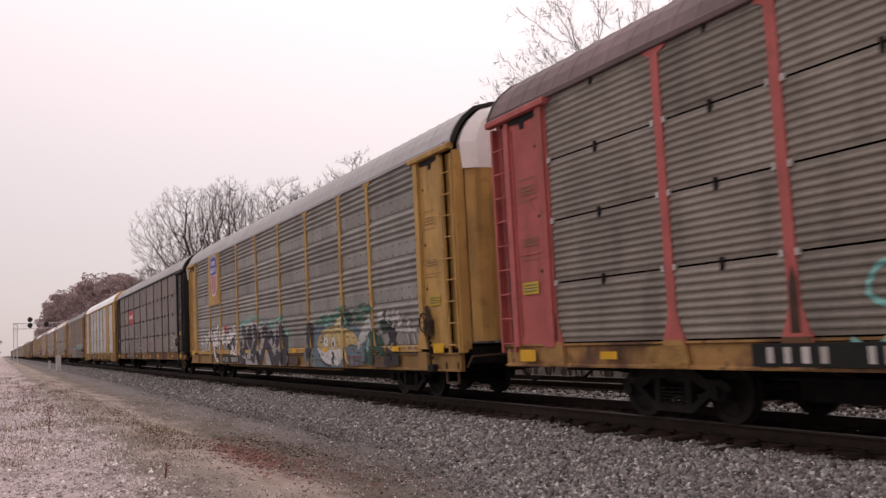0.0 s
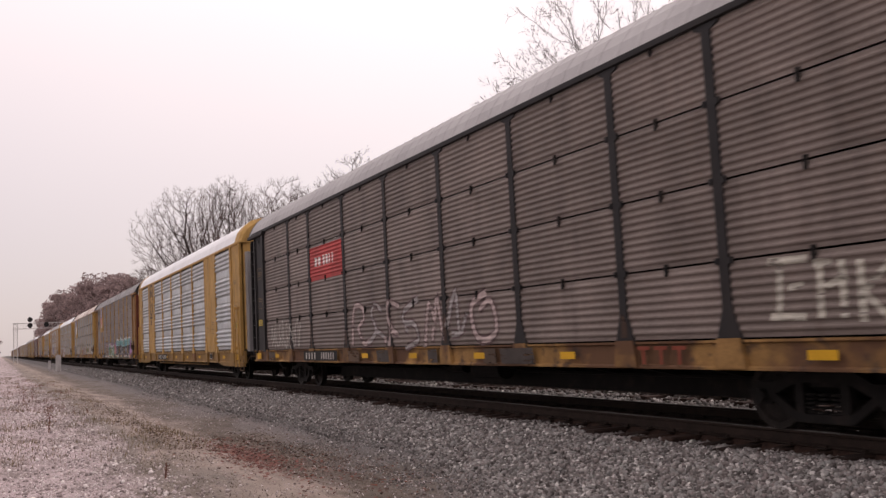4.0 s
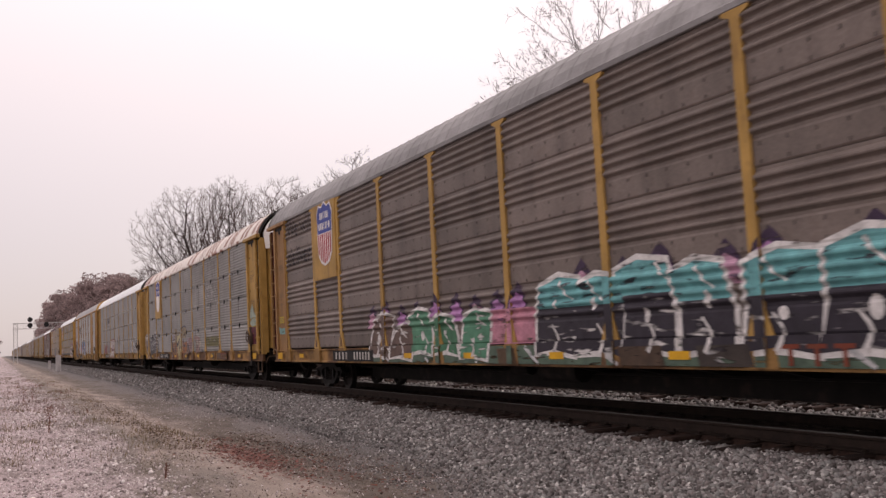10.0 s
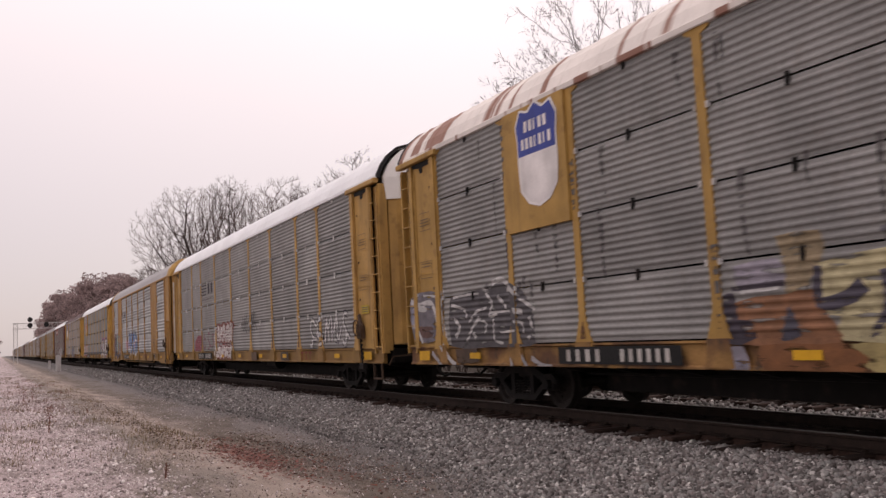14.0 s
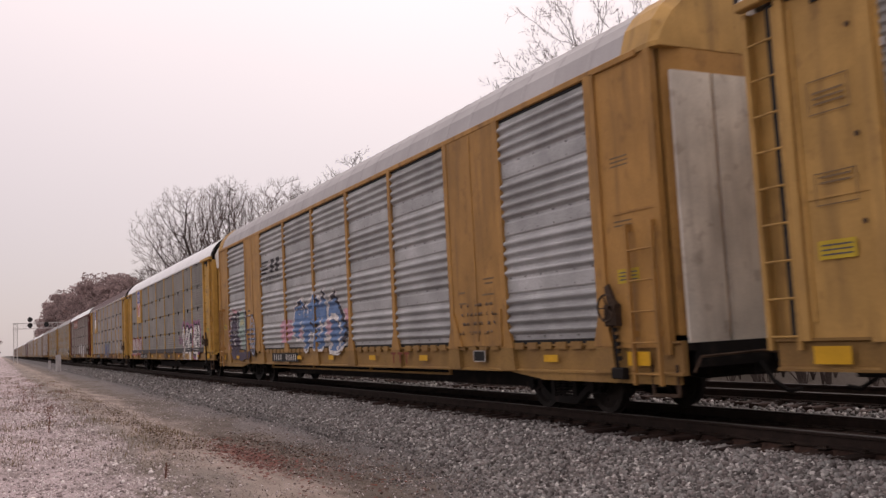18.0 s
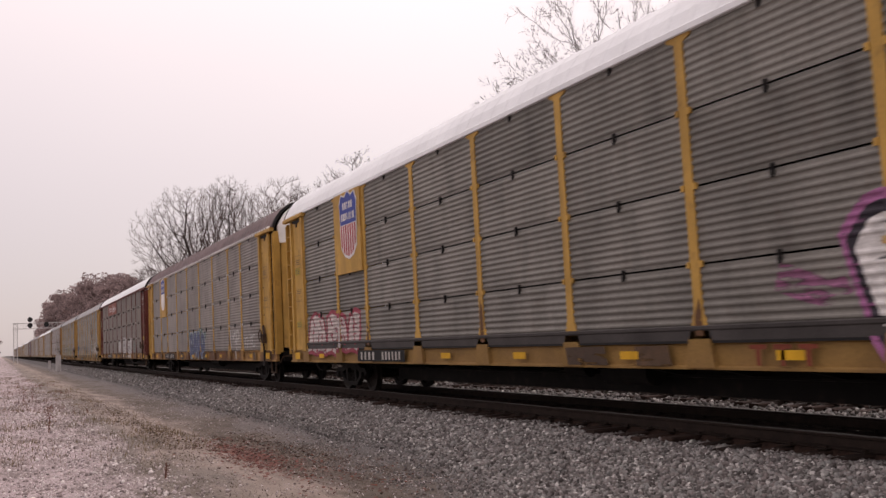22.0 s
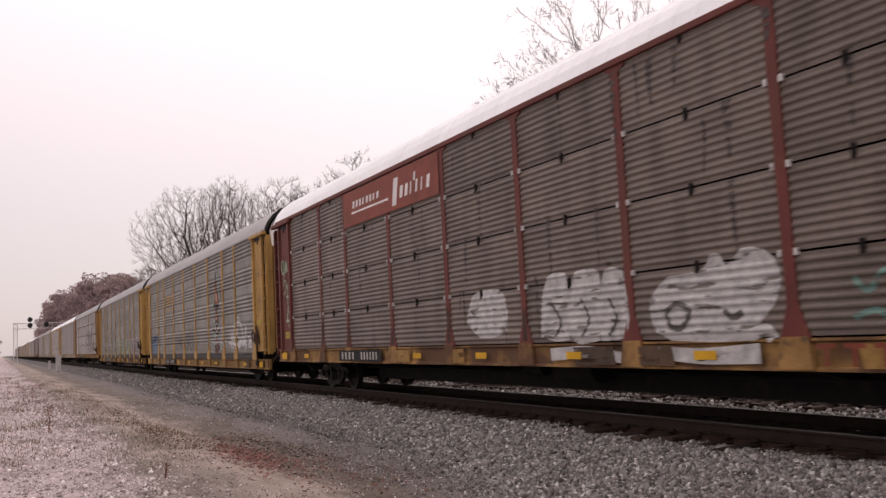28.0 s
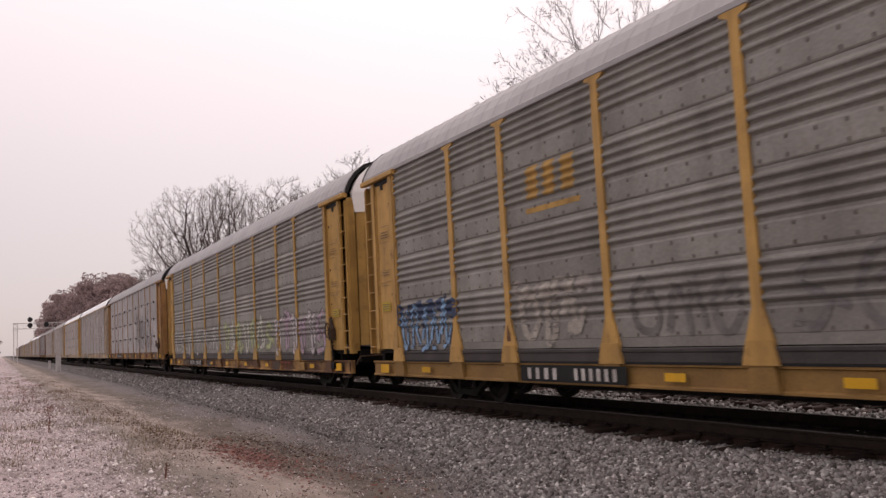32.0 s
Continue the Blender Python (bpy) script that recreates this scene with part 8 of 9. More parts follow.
    for line, wide in (
        ([(12.59, 3.83), (12.74, 3.85), (12.82, 3.69), (12.78, 3.5), (12.68, 3.48), (12.59, 3.6), (12.59, 3.83), (12.61, 3.43), (12.57, 3.38), (12.71, 3.31)], 0.06),
        ([(12.51, 3.81), (12.54, 3.52), (12.44, 3.48), (12.38, 3.83)], 0.06),
        ([(12.37, 3.46), (12.32, 3.81), (12.22, 3.44), (12.16, 3.77)], 0.06),
        ([(11.97, 3.76), (12.11, 3.78), (12.15, 3.43), (12.11, 3.41)], 0.06),
        ([(12.13, 3.61), (12.05, 3.59)], 0.05),
        ([(12.67, 3.02), (12.62, 3.22), (12.43, 3.2), (12.42, 2.97), (12.58, 2.86), (12.63, 2.79)], 0.05),
        ([(12.41, 3.07), (12.33, 3.11), (12.2, 3.09), (12.29, 3.02), (12.39, 3.05)], 0.07),
        ([(12.25, 3.01), (12.27, 2.81)], 0.05),
        ([(12.39, 2.72), (12.25, 2.73), (12.11, 2.7)], 0.09),
        ([(12.27, 2.72), (12.29, 2.51)], 0.08),
        ([(12.26, 2.44), (12.32, 2.21), (12.39, 2.03)], 0.07),
        ([(12.27, 2.4), (12.13, 2.4), (12.07, 2.25)], 0.07),
        ([(12.3, 2.27), (12.19, 2.25), (12.08, 2.15)], 0.07),
        ([(12.5, 1.99), (12.4, 2), (12.18, 2.01)], 0.09),
        ([(12.27, 1.9), (12.21, 1.82), (12.08, 1.87)], 0.06),
    ):
        painted(c, "tag_stroke", swash(line, wide, wide, 4), spray((0.33, 0.42, 0.29)), "A", 1, 0.03, "pale green sprayed tag stroke")
    # the gold car with the spear
    MARK_SHIFT[0] = 0.4
    c = begin(11)
    stroke(c, "B", [(-5.86, 4.5), (-5.57, 3.84), (-5.29, 3.1), (-5.21, 2.65)], 0.12, 0.3, (0.33, 0.52, 0.49), 1, "pale green sprayed halo")
    stroke(c, "B", [(-5.86, 4.5), (-6.15, 3.75), (-6.44, 2.95), (-6.39, 2.56)], 0.12, 0.3, (0.33, 0.52, 0.49), 1.1, "pale green sprayed halo")
    stroke(c, "B", [(-5.36, 2.42), (-5.29, 2.15), (-5.42, 1.59), (-5.25, 1.17)], 0.2, 0.3, (0.33, 0.52, 0.49), 1.2, "pale green sprayed halo")
    stroke(c, "B", [(-6.36, 2.31), (-6.38, 1.87), (-6.22, 1.56), (-6.33, 1.12)], 0.2, 0.3, (0.33, 0.52, 0.49), 1.3, "pale green sprayed halo")
    blob(c, "B", [(-5.84, 4.48), (-5.96, 4.08), (-6.14, 3.59), (-6.34, 2.95), (-6.16, 2.82), (-5.83, 2.94), (-5.49, 2.89), (-5.37, 3.12), (-5.59, 3.78)], (0.035, 0.02, 0.022), 2, "dark edge of the sprayed spear")
    blob(c, "B", [(-5.83, 4.01), (-6.02, 3.54), (-6.23, 3.02), (-5.85, 3.08), (-5.46, 3.09), (-5.67, 3.72)], (0.30, 0.10, 0.055), 3.2, "rust-red sprayed face")
    blob(c, "B", [(-5.83, 3.76), (-5.95, 3.41), (-6.04, 3.13), (-5.83, 3.14), (-5.62, 3.2), (-5.71, 3.52)], (0.48, 0.24, 0.12), 4.2, "orange sprayed glow")
    blob(c, "B", [(-5.83, 3.55), (-5.91, 3.23), (-5.81, 3.07), (-5.73, 3.26)], (0.62, 0.52, 0.43), 5, "pale sprayed highlight")
    stroke(c, "B", [(-5.82, 3.4), (-5.81, 3.09)], 0.1, 0.07, (0.035, 0.02, 0.022), 5.8, "dark core")
    blob(c, "B", [(-5.75, 2.93), (-5.98, 2.89), (-6.22, 2.32), (-6.14, 2.21), (-5.81, 2.31), (-5.47, 2.26), (-5.51, 2.4)], (0.035, 0.02, 0.022), 2.2, "dark edge of the sprayed spear")
    blob(c, "B", [(-5.79, 2.84), (-5.93, 2.82), (-6.09, 2.37), (-5.81, 2.37), (-5.59, 2.39)], (0.30, 0.10, 0.055), 3.4, "rust-red sprayed face")
    blob(c, "B", [(-5.81, 2.73), (-5.94, 2.44), (-5.8, 2.38), (-5.68, 2.47)], (0.62, 0.52, 0.43), 4.4, "pale sprayed highlight")
    stroke(c, "B", [(-5.83, 2.58), (-5.83, 2.43)], 0.07, 0.05, (0.035, 0.02, 0.022), 5.2, "dark core")
    blob(c, "B", [(-4.99, 2.03), (-5.6, 2.11), (-5.91, 2.21), (-6.17, 2.11), (-6.66, 1.98), (-6.21, 1.87), (-5.86, 1.75), (-5.52, 1.86)], (0.035, 0.02, 0.022), 2.4, "dark edge of the sprayed star")
    blob(c, "B", [(-5.24, 2.03), (-5.88, 2.15), (-6.46, 1.99), (-5.87, 1.83)], (0.11, 0.05, 0.035), 3.6, "dark brown sprayed face")
    blob(c, "B", [(-5.58, 2.01), (-5.88, 2.12), (-6.16, 2), (-5.87, 1.87)], (0.62, 0.52, 0.43), 4.1, "pale sprayed highlight")
    blob(c, "B", [(-5.87, 2.14), (-5.97, 1.99), (-5.86, 1.87), (-5.77, 2.01)], (0.035, 0.02, 0.022), 4.6, "dark sprayed diamond")
    stroke(c, "B", [(-5.51, 2.18), (-5.86, 1.82), (-6.13, 1.56)], 0.07, 0.06, CHALK, 5.4, "white crossed line")
    stroke(c, "B", [(-6.28, 2.16), (-5.86, 1.87), (-5.51, 1.59)], 0.07, 0.06, CHALK, 5.5, "white crossed line")
    stroke(c, "B", [(-4.41, 1.98), (-5.03, 2.04), (-5.47, 2.11)], 0.03, 0.07, CHALK, 5.6, "white line of the star")
    stroke(c, "B", [(-7.03, 1.98), (-6.63, 1.97), (-6.22, 2.07)], 0.03, 0.07, CHALK, 5.7, "white line of the star")
    blob(c, "B", [(-5.86, 1.75), (-6.1, 1.51), (-5.85, 1.3), (-5.58, 1.5)], (0.035, 0.02, 0.022), 2.6, "dark sprayed diamond")
    blob(c, "B", [(-5.85, 1.67), (-6.01, 1.51), (-5.85, 1.37), (-5.67, 1.5)], (0.30, 0.10, 0.055), 3.8, "rust-red sprayed face")
    blob(c, "B", [(-5.85, 1.57), (-5.93, 1.5), (-5.85, 1.42), (-5.76, 1.5)], (0.62, 0.52, 0.43), 4.8, "pale sprayed highlight")
    blob(c, "B", [(-5.8, 1), (-5.4, 1.23), (-5.32, 1.38), (-5.63, 1.36), (-5.83, 1.21)], (0.11, 0.028, 0.024), 2.8, "dark red sprayed leaf")
    blob(c, "B", [(-5.84, 1), (-6.33, 1.26), (-6.26, 1.38), (-6.04, 1.35), (-5.86, 1.21)], (0.11, 0.028, 0.024), 2.9, "dark red sprayed leaf")
    stroke(c, "B", [(-4.07, 1.56), (-5.65, 1.5), (-7.12, 1.49), (-7.65, 1.5)], 0.05, 0.07, CHALK, 5.9, "long white sprayed line")
    stroke(c, "B", [(-4.51, 1.64), (-4.58, 1.27), (-5.05, 1.08)], 0.1, 0.14, (0.40, 0.44, 0.43), 1.5, "pale sprayed drip")
    stroke(c, "B", [(-6.95, 1.56), (-7.11, 1.28), (-6.69, 1.11)], 0.12, 0.16, (0.40, 0.44, 0.43), 1.6, "pale sprayed drip")
    stroke(c, "B", [(-4.69, 1.39), (-5.27, 1.41)], 0.12, 0.16, (0.40, 0.44, 0.43), 1.7, "pale sprayed haze")
    stroke(c, "B", [(-6.35, 1.33), (-6.87, 1.39)], 0.14, 0.12, (0.40, 0.44, 0.43), 1.8, "pale sprayed haze")
    stroke(c, "B", [(-9.48, 2.39), (-9.47, 2.1)], 0.3, 0.4, (0.60, 0.59, 0.60), 1, "pale sprayed haze")
    stroke(c, "B", [(-9.41, 1.41), (-10.44, 1.42)], 0.35, 0.3, (0.60, 0.59, 0.60), 1.06, "pale sprayed haze")
    stroke(c, "B", [(-8.69, 1.71), (-8.78, 1.38)], 0.3, 0.3, (0.60, 0.59, 0.60), 1.12, "pale sprayed haze")
    stroke(c, "B", [(-8.6, 1.71), (-8.88, 2.02), (-9.27, 2.16), (-9.78, 2.12), (-10.12, 1.85), (-10.25, 1.58)], 0.1, 0.1, (0.60, 0.59, 0.60), 1.18, "white sprayed line of the dome")
    stroke(c, "B", [(-8.35, 1.94), (-8.32, 1.3)], 0.13, 0.1, (0.60, 0.59, 0.60), 1.24, "white sprayed line of the dome")
    stroke(c, "B", [(-8.63, 1.82), (-8.68, 1.57)], 0.16, 0.1, (0.60, 0.59, 0.60), 1.3, "white sprayed line of the dome")
    stroke(c, "B", [(-9.36, 1.96), (-9.27, 1.56)], 0.16, 0.13, (0.60, 0.59, 0.60), 1.36, "white sprayed line of the dome")
    stroke(c, "B", [(-9.56, 1.55), (-9.81, 1.59)], 0.12, 0.12, (0.60, 0.59, 0.60), 1.42, "white sprayed line of the dome")
    stroke(c, "B", [(-9.89, 1.54), (-10.13, 1.59)], 0.12, 0.12, (0.60, 0.59, 0.60), 1.48, "white sprayed line of the dome")
    stroke(c, "B", [(-10.21, 1.52), (-10.48, 1.59)], 0.12, 0.12, (0.60, 0.59, 0.60), 1.54, "white sprayed line of the dome")
    stroke(c, "B", [(-7.85, 1.45), (-8.66, 1.4), (-9.41, 1.36), (-10.7, 1.39)], 0.09, 0.16, (0.60, 0.59, 0.60), 1.6, "white sprayed line of the dome")
    stroke(c, "B", [(-8.38, 1.57), (-9.06, 1.58)], 0.1, 0.08, (0.60, 0.59, 0.60), 1.66, "white sprayed line of the dome")
    stroke(c, "B", [(-9.44, 1.47), (-10.68, 1.46)], 0.07, 0.08, (0.60, 0.59, 0.60), 1.72, "white sprayed line of the dome")
    stroke(c, "B", [(-10.69, 2.02), (-10.55, 1.53), (-10.53, 1.12)], 0.2, 0.1, (0.60, 0.59, 0.60), 1.78, "white sprayed line of the dome")
    stroke(c, "B", [(-11.07, 1.66), (-11.07, 1.28)], 0.22, 0.18, (0.60, 0.59, 0.60), 1.84, "white sprayed line of the dome")
    stroke(c, "B", [(-11.28, 1.65), (-11.29, 1.24)], 0.2, 0.18, (0.60, 0.59, 0.60), 1.9, "white sprayed line of the dome")
    stroke(c, "B", [(-10.88, 1.26), (-11.45, 1.26)], 0.06, 0.06, (0.60, 0.59, 0.60), 1.96, "white sprayed line of the dome")
    stroke(c, "B", [(-8.66, 1.38), (-9.02, 1.23), (-9.16, 1.03)], 0.16, 0.12, (0.60, 0.59, 0.60), 2.02, "pale sprayed haze")
    stroke(c, "B", [(-9.8, 1.35), (-9.45, 1.19)], 0.12, 0.06, (0.60, 0.59, 0.60), 2.08, "white sprayed line of the dome")
    stroke(c, "B", [(-8.21, 1.39), (-8.64, 1.23)], 0.08, 0.05, (0.60, 0.59, 0.60), 2.14, "white sprayed line of the dome")
    painted(c, "letter_shape", bars(5.95, 4.4, 3.5, 4.05, [.85, .8, .85]) + [rect(4.4, 5.95, 3.27, 3.36)], COAT["yellow"], "B", 1, None, "three yellow block shapes over a line")
    sprayed_piece(c, "B", 11.3, 8.9, 1.0, 2.05, 5, [SKYB], DARK, (0.03, 0.05, 0.1), 0.08, 113)
    sprayed_piece(c, "B", 6.3, 4.4, 1.2, 2.2, 3, [(0.34, 0.31, 0.27)], None, (0.29, 0.265, 0.24), 0.16, 114)
    sprayed_piece(c, "B", 3.3, 1.1, 1.2, 2.0, 3, [(0.15, 0.143, 0.136)], None, None, 0.12, 115)
    sprayed_piece(c, "B", 0.5, -1.2, 1.2, 2.1, 2, [(0.15, 0.143, 0.138)], None, None, 0.12, 116)
    # the car behind it
    c = begin(12)
    sprayed_piece(c, "B", 11.3, 0.5, 1.1, 2.1, 12, [(0.5, 0.49, 0.47), (0.35, 0.36, 0.3)], (0.15, 0.15, 0.14), None, 0.12, 121)
    sprayed_piece(c, "B", 0.2, -7.0, 1.1, 2.2, 7, [(0.38, 0.42, 0.22), (0.5, 0.5, 0.44)], (0.2, 0.22, 0.17), None, 0.16, 122)
    sprayed_piece(c, "B", -7.2, -12.2, 1.0, 2.3, 6, [(0.5, 0.47, 0.47), (0.4, 0.3, 0.36)], (0.15, 0.13, 0.14), None, 0.14, 123)
    MARK_SHIFT[0] = 0.0
    c = begin(13)
    sprayed_piece(c, "A", -3.0, -10.0, 1.2, 3.6, 6, [(0.14, 0.13, 0.13)], None, None, 0.14, 131)


def slogan(car):
    """The two-line slogan on the ribs beside the shield."""
    for text, z in (("We will", 4.47), ("deliver", 3.63)):
        cu = bpy.data.curves.new("slogan", "FONT")
        cu.body, cu.size = text, 0.78
        tmp = new("slogan", cu)
        me = bpy.data.meshes.new_from_object(tmp.evaluated_get(bpy.context.evaluated_depsgraph_get()))
        bpy.data.objects.remove(tmp)
        width = max(v.co.x for v in me.vertices)
        g = Geo()
        for p in me.polygons:
            lay_on(g, [(11.65 - me.vertices[i].co.x * 2.3 / width, z + me.vertices[i].co.y) for i in p.vertices], "B", 1)
        bpy.data.meshes.remove(me)
        part("slogan", g.mesh("slogan"), INK, car, "faded dark slogan in two words")


mark_cars()


# ---- gravel, weeds and leaves beside the line ----
def pebble_material():
    m = bpy.data.materials.new("pale_pebbles")
    m.use_nodes = True
    nt = m.node_tree
    bs = nt.nodes["Principled BSDF"]
    bs.inputs["Roughness"].default_value = 0.9
    geo = nt.nodes.new("ShaderNodeNewGeometry")
    r = nt.nodes.new("ShaderNodeValToRGB")
    cols = [(0.0, (0.14, 0.11, 0.105)), (0.35, (0.33, 0.275, 0.265)), (0.75, (0.52, 0.45, 0.44)), (1.0, (0.72, 0.67, 0.65))]
    while len(r.color_ramp.elements) < len(cols):
        r.color_ramp.elements.new(0.5)
    for e, (p, c) in zip(r.color_ramp.elements, cols):
        e.position, e.color = p, (*c, 1)
    nt.links.new(geo.outputs["Random Per Island"], r.inputs[0])
    nt.links.new(r.outputs[0], bs.inputs["Base Color"])
    return m


PEBBLE = pebble_material()


def gravel_spots(n, seed):
    """Thick on the gravel, thinning out into the dirt."""
    rs = np.random.RandomState(seed)
    x = 1.9 - np.abs(rs.normal(0, 1.5, n)) + rs.normal(0, 0.25, n)
    y = 5.5 + 38 * rs.uniform(0, 1, n) ** 1.8
    return list(zip(x, y))


scatter_stones("gravel_stones", "pale pinkish gravel stones on the ground", gravel_spots(16000, 31), 0.016, 32, ground_height, PEBBLE)
scatter_stones("gravel_stones", "larger pale stones lying in the gravel", gravel_spots(1500, 33), 0.034, 34, ground_height, PEBBLE)
scatter_stones("dirt_pebbles", "small stones lying in the dirt", spots_in(3500, 2.0, 5.6, 5.5, 40.0, 35, 1.6), 0.014, 36, ground_height, PEBBLE)


def scatter_blades(name, label, spots, length, width, seed, lean, material, flat=False):
    """Thin blades or leaves, each a bent strip of two quads."""
    rs = random.Random(seed)
    g = Geo()
    for x, y in spots:
        z = ground_height(x, y)
        a = rs.uniform(0, 2 * math.pi)
        ln = length * rs.uniform(0.5, 1.3)
        w = width * rs.uniform(0.6, 1.3)
        c, s = math.cos(a), math.sin(a)
        if flat:
            t = rs.uniform(-1.6, 1.6)
            pts = [(0, 0), (0.35, 0.5), (0.75, 0.36), (1, 0), (0.75, -0.36), (0.35, -0.5)]
            g.poly([(x + (u * c - v * s * w / ln) * ln, y + (u * s + v * c * w / ln) * ln, z + 0.012 + ln * 0.25 * (v * t + 0.5 * u * abs(t))) for u, v in pts])
        else:
            d = rs.uniform(0, lean)
            p0, p1, p2 = (x, y, z - 0.01), (x + c * d * ln * 0.35, y + s * d * ln * 0.35, z + ln * 0.6), (x + c * d * ln, y + s * d * ln, z + ln * (1 - 0.3 * d))
            n = len(g.v)
            for p, k in ((p0, 1.0), (p1, 0.7), (p2, 0.12)):
                g.v += [(p[0] - s * w * k, p[1] + c * w * k, p[2]), (p[0] + s * w * k, p[1] - c * w * k, p[2])]
            g.f += [(n, n + 1, n + 3, n + 2), (n + 2, n + 3, n + 5, n + 4)]
    return thing(name, g, material, label, "plants", kind="stuff")


STRAW = surface("dry_grass", (0.20, 0.145, 0.085), rough=0.9, vary=0.5, scale=2.0, per_object=0, bump=0)
RED_WEED = surface("red_brown_weed", (0.17, 0.07, 0.05), rough=0.9, vary=0.5, scale=2.0, per_object=0, bump=0)
RED_LEAF = surface("fallen_red_leaf", (0.19, 0.082, 0.066), rough=0.8, vary=0.6, scale=6.0, per_object=0, bump=0)



def tuft_spots(centres, per, spread, seed):
    rs = np.random.RandomState(seed)
    out = []
    for cx, cy in centres:
        k = rs.randint(per // 2, per)
        out += list(zip(cx + rs.normal(0, spread, k), cy + rs.normal(0, spread * 1.6, k)))
    return out


_rs = np.random.RandomState(77)
_c1 = list(zip(_rs.uniform(-1.5, 3.4, 200), 16 + 66 * _rs.uniform(0, 1, 200) ** 1.5))
scatter_blades("dry_grass", "low dry straw-coloured grass in the gravel", tuft_spots(_c1, 40, 0.25, 41), 0.09, 0.006, 42, 0.9, STRAW)
_c2 = list(zip(_rs.uniform(0.2, 2.4, 46), 26 + 40 * _rs.uniform(0, 1, 46)))
scatter_blades("red_weeds", "low reddish-brown dead weeds", tuft_spots(_c2, 22, 0.25, 43), 0.2, 0.005, 44, 0.7, RED_WEED)

scatter_blades("fallen_leaves", "patch of fallen red-brown leaves on the dirt", [(3.75 + 0.17 * _a - 0.3 * _b, 15.4 - 0.9 * _a - 1.25 * _b) for _a, _b in _rs.normal(size=(1900, 2))], 0.05, 0.045, 47, 0, RED_LEAF, True)
scatter_blades("fallen_leaves", "scattered dead brown leaves in the dirt", [(4.4 + _rs.normal(0, 0.6), 15 + _rs.normal(0, 3.0)) for _ in range(700)], 0.05, 0.04, 48, 0, RED_WEED, True)


BROWN_LEAF = surface("withered_brown_leaf", (0.10, 0.062, 0.045), rough=0.9, vary=0.5, scale=6.0, per_object=0, bump=0)
scatter_blades("leaf_litter", "brown leaf litter trodden into the dirt", [(4.7 + _rs.normal(0, 0.5), 16 + _rs.normal(0, 3.2)) for _ in range(2200)], 0.04, 0.035, 49, 0, BROWN_LEAF, True)
scatter_blades("leaf_litter", "brown leaf litter along the edge of the gravel", [(2.9 + _rs.normal(0, 0.28), 16 + 24 * _rs.uniform(0, 1) ** 1.3) for _ in range(2000)], 0.045, 0.04, 50, 0, BROWN_LEAF, True)
_c3 = list(zip(np.concatenate([_rs.normal(2.35, 0.3, 60), _rs.normal(4.6, 0.5, 60)]), 10 + 40 * _rs.uniform(0, 1, 120) ** 1.6))
MOSSY = surface("brown_moss", (0.12, 0.09, 0.06), rough=0.95, vary=0.5, scale=3.0, per_object=0, bump=0)
scatter_blades("mossy_grass", "low brown mossy grass along the dirt", tuft_spots(_c3, 90, 0.3, 51), 0.02, 0.005, 52, 1.6, MOSSY)


def dead_stalk(x, y, h, seed, label):
    rs = random.Random(seed)
    base = tagged(new("weed_stalk"), label, "weed")
    base.location = (x, y, ground_height(x, y) - 0.02)
    g = Geo()
    top = (rs.uniform(-0.1, 0.1) * h, 0, h)
    mid = (rs.uniform(-0.06, 0.06) * h, 0, h * 0.55)
    g.tube((0, 0, 0), mid, 0.012, 0.009, 6)
    g.tube(mid, top, 0.009, 0.004, 6)
    part("stem", g.mesh("stem"), RED_WEED, base)
    g = Geo()
    for i in range(26):
        z = h * rs.uniform(0.15, 1.0)
        a = rs.uniform(0, 6.28)
        ln = 0.16 * h * rs.uniform(0.5, 1.4)
        p = (mid[0] * z / h, 0, z)
        q = (p[0] + math.cos(a) * ln, math.sin(a) * ln, z + ln * rs.uniform(-0.3, 0.6))
        g.tube(p, q, 0.004, 0.002, 4)
        g.poly([q, (q[0] + 0.03 * h, q[1], q[2] + 0.01 * h), (q[0] + 0.035 * h, q[1] + 0.01, q[2] - 0.04 * h), (q[0] + 0.005 * h, q[1], q[2] - 0.035 * h)])
    part("twigs", g.mesh("twigs"), RED_WEED, base, "withered side twigs and leaves")


dead_stalk(0.92, 21.5, 0.6, 1, "withered brown weed stalk standing in gravel")
dead_stalk(1.95, 12.6, 0.24, 2, "short dead weed stalk in gravel")
dead_stalk(0.75, 37.5, 0.55, 3, "reddish dead weed beside the gravel")
dead_stalk(1.1, 38.6, 0.5, 4, "reddish dead weed beside the gravel")


# ---- trees ----
BARK = surface("grey_bark", (0.06, 0.048, 0.044), rough=0.9, vary=0.35, scale=2.0, fine=20, per_object=0.15)
TWIG = surface("grey_twigs", (0.10, 0.075, 0.07), rough=0.9, vary=0.3, scale=0.6, per_object=0.15, bump=0)
# withered leaves, their brown lightened to imitate the haze of distance
OAK_LEAF = surface("hazed_dead_oak_leaves", (0.36, 0.27, 0.26), rough=0.85, vary=0.5, scale=0.5, per_object=0.15, bump=0)
_nt = OAK_LEAF.node_tree
_tl = _nt.nodes.new("ShaderNodeBsdfTranslucent")
_mx = _nt.nodes.new("ShaderNodeMixShader")
_mx.inputs[0].default_value = 0.5
_bs = _nt.nodes["Principled BSDF"]
_nt.links.new(_bs.inputs["Base Color"].links[0].from_socket, _tl.inputs["Color"])
_nt.links.new(_bs.outputs[0], _mx.inputs[1])
_nt.links.new(_tl.outputs[0], _mx.inputs[2])
_nt.links.new(_mx.outputs[0], _nt.nodes["Material Output"].inputs["Surface"])
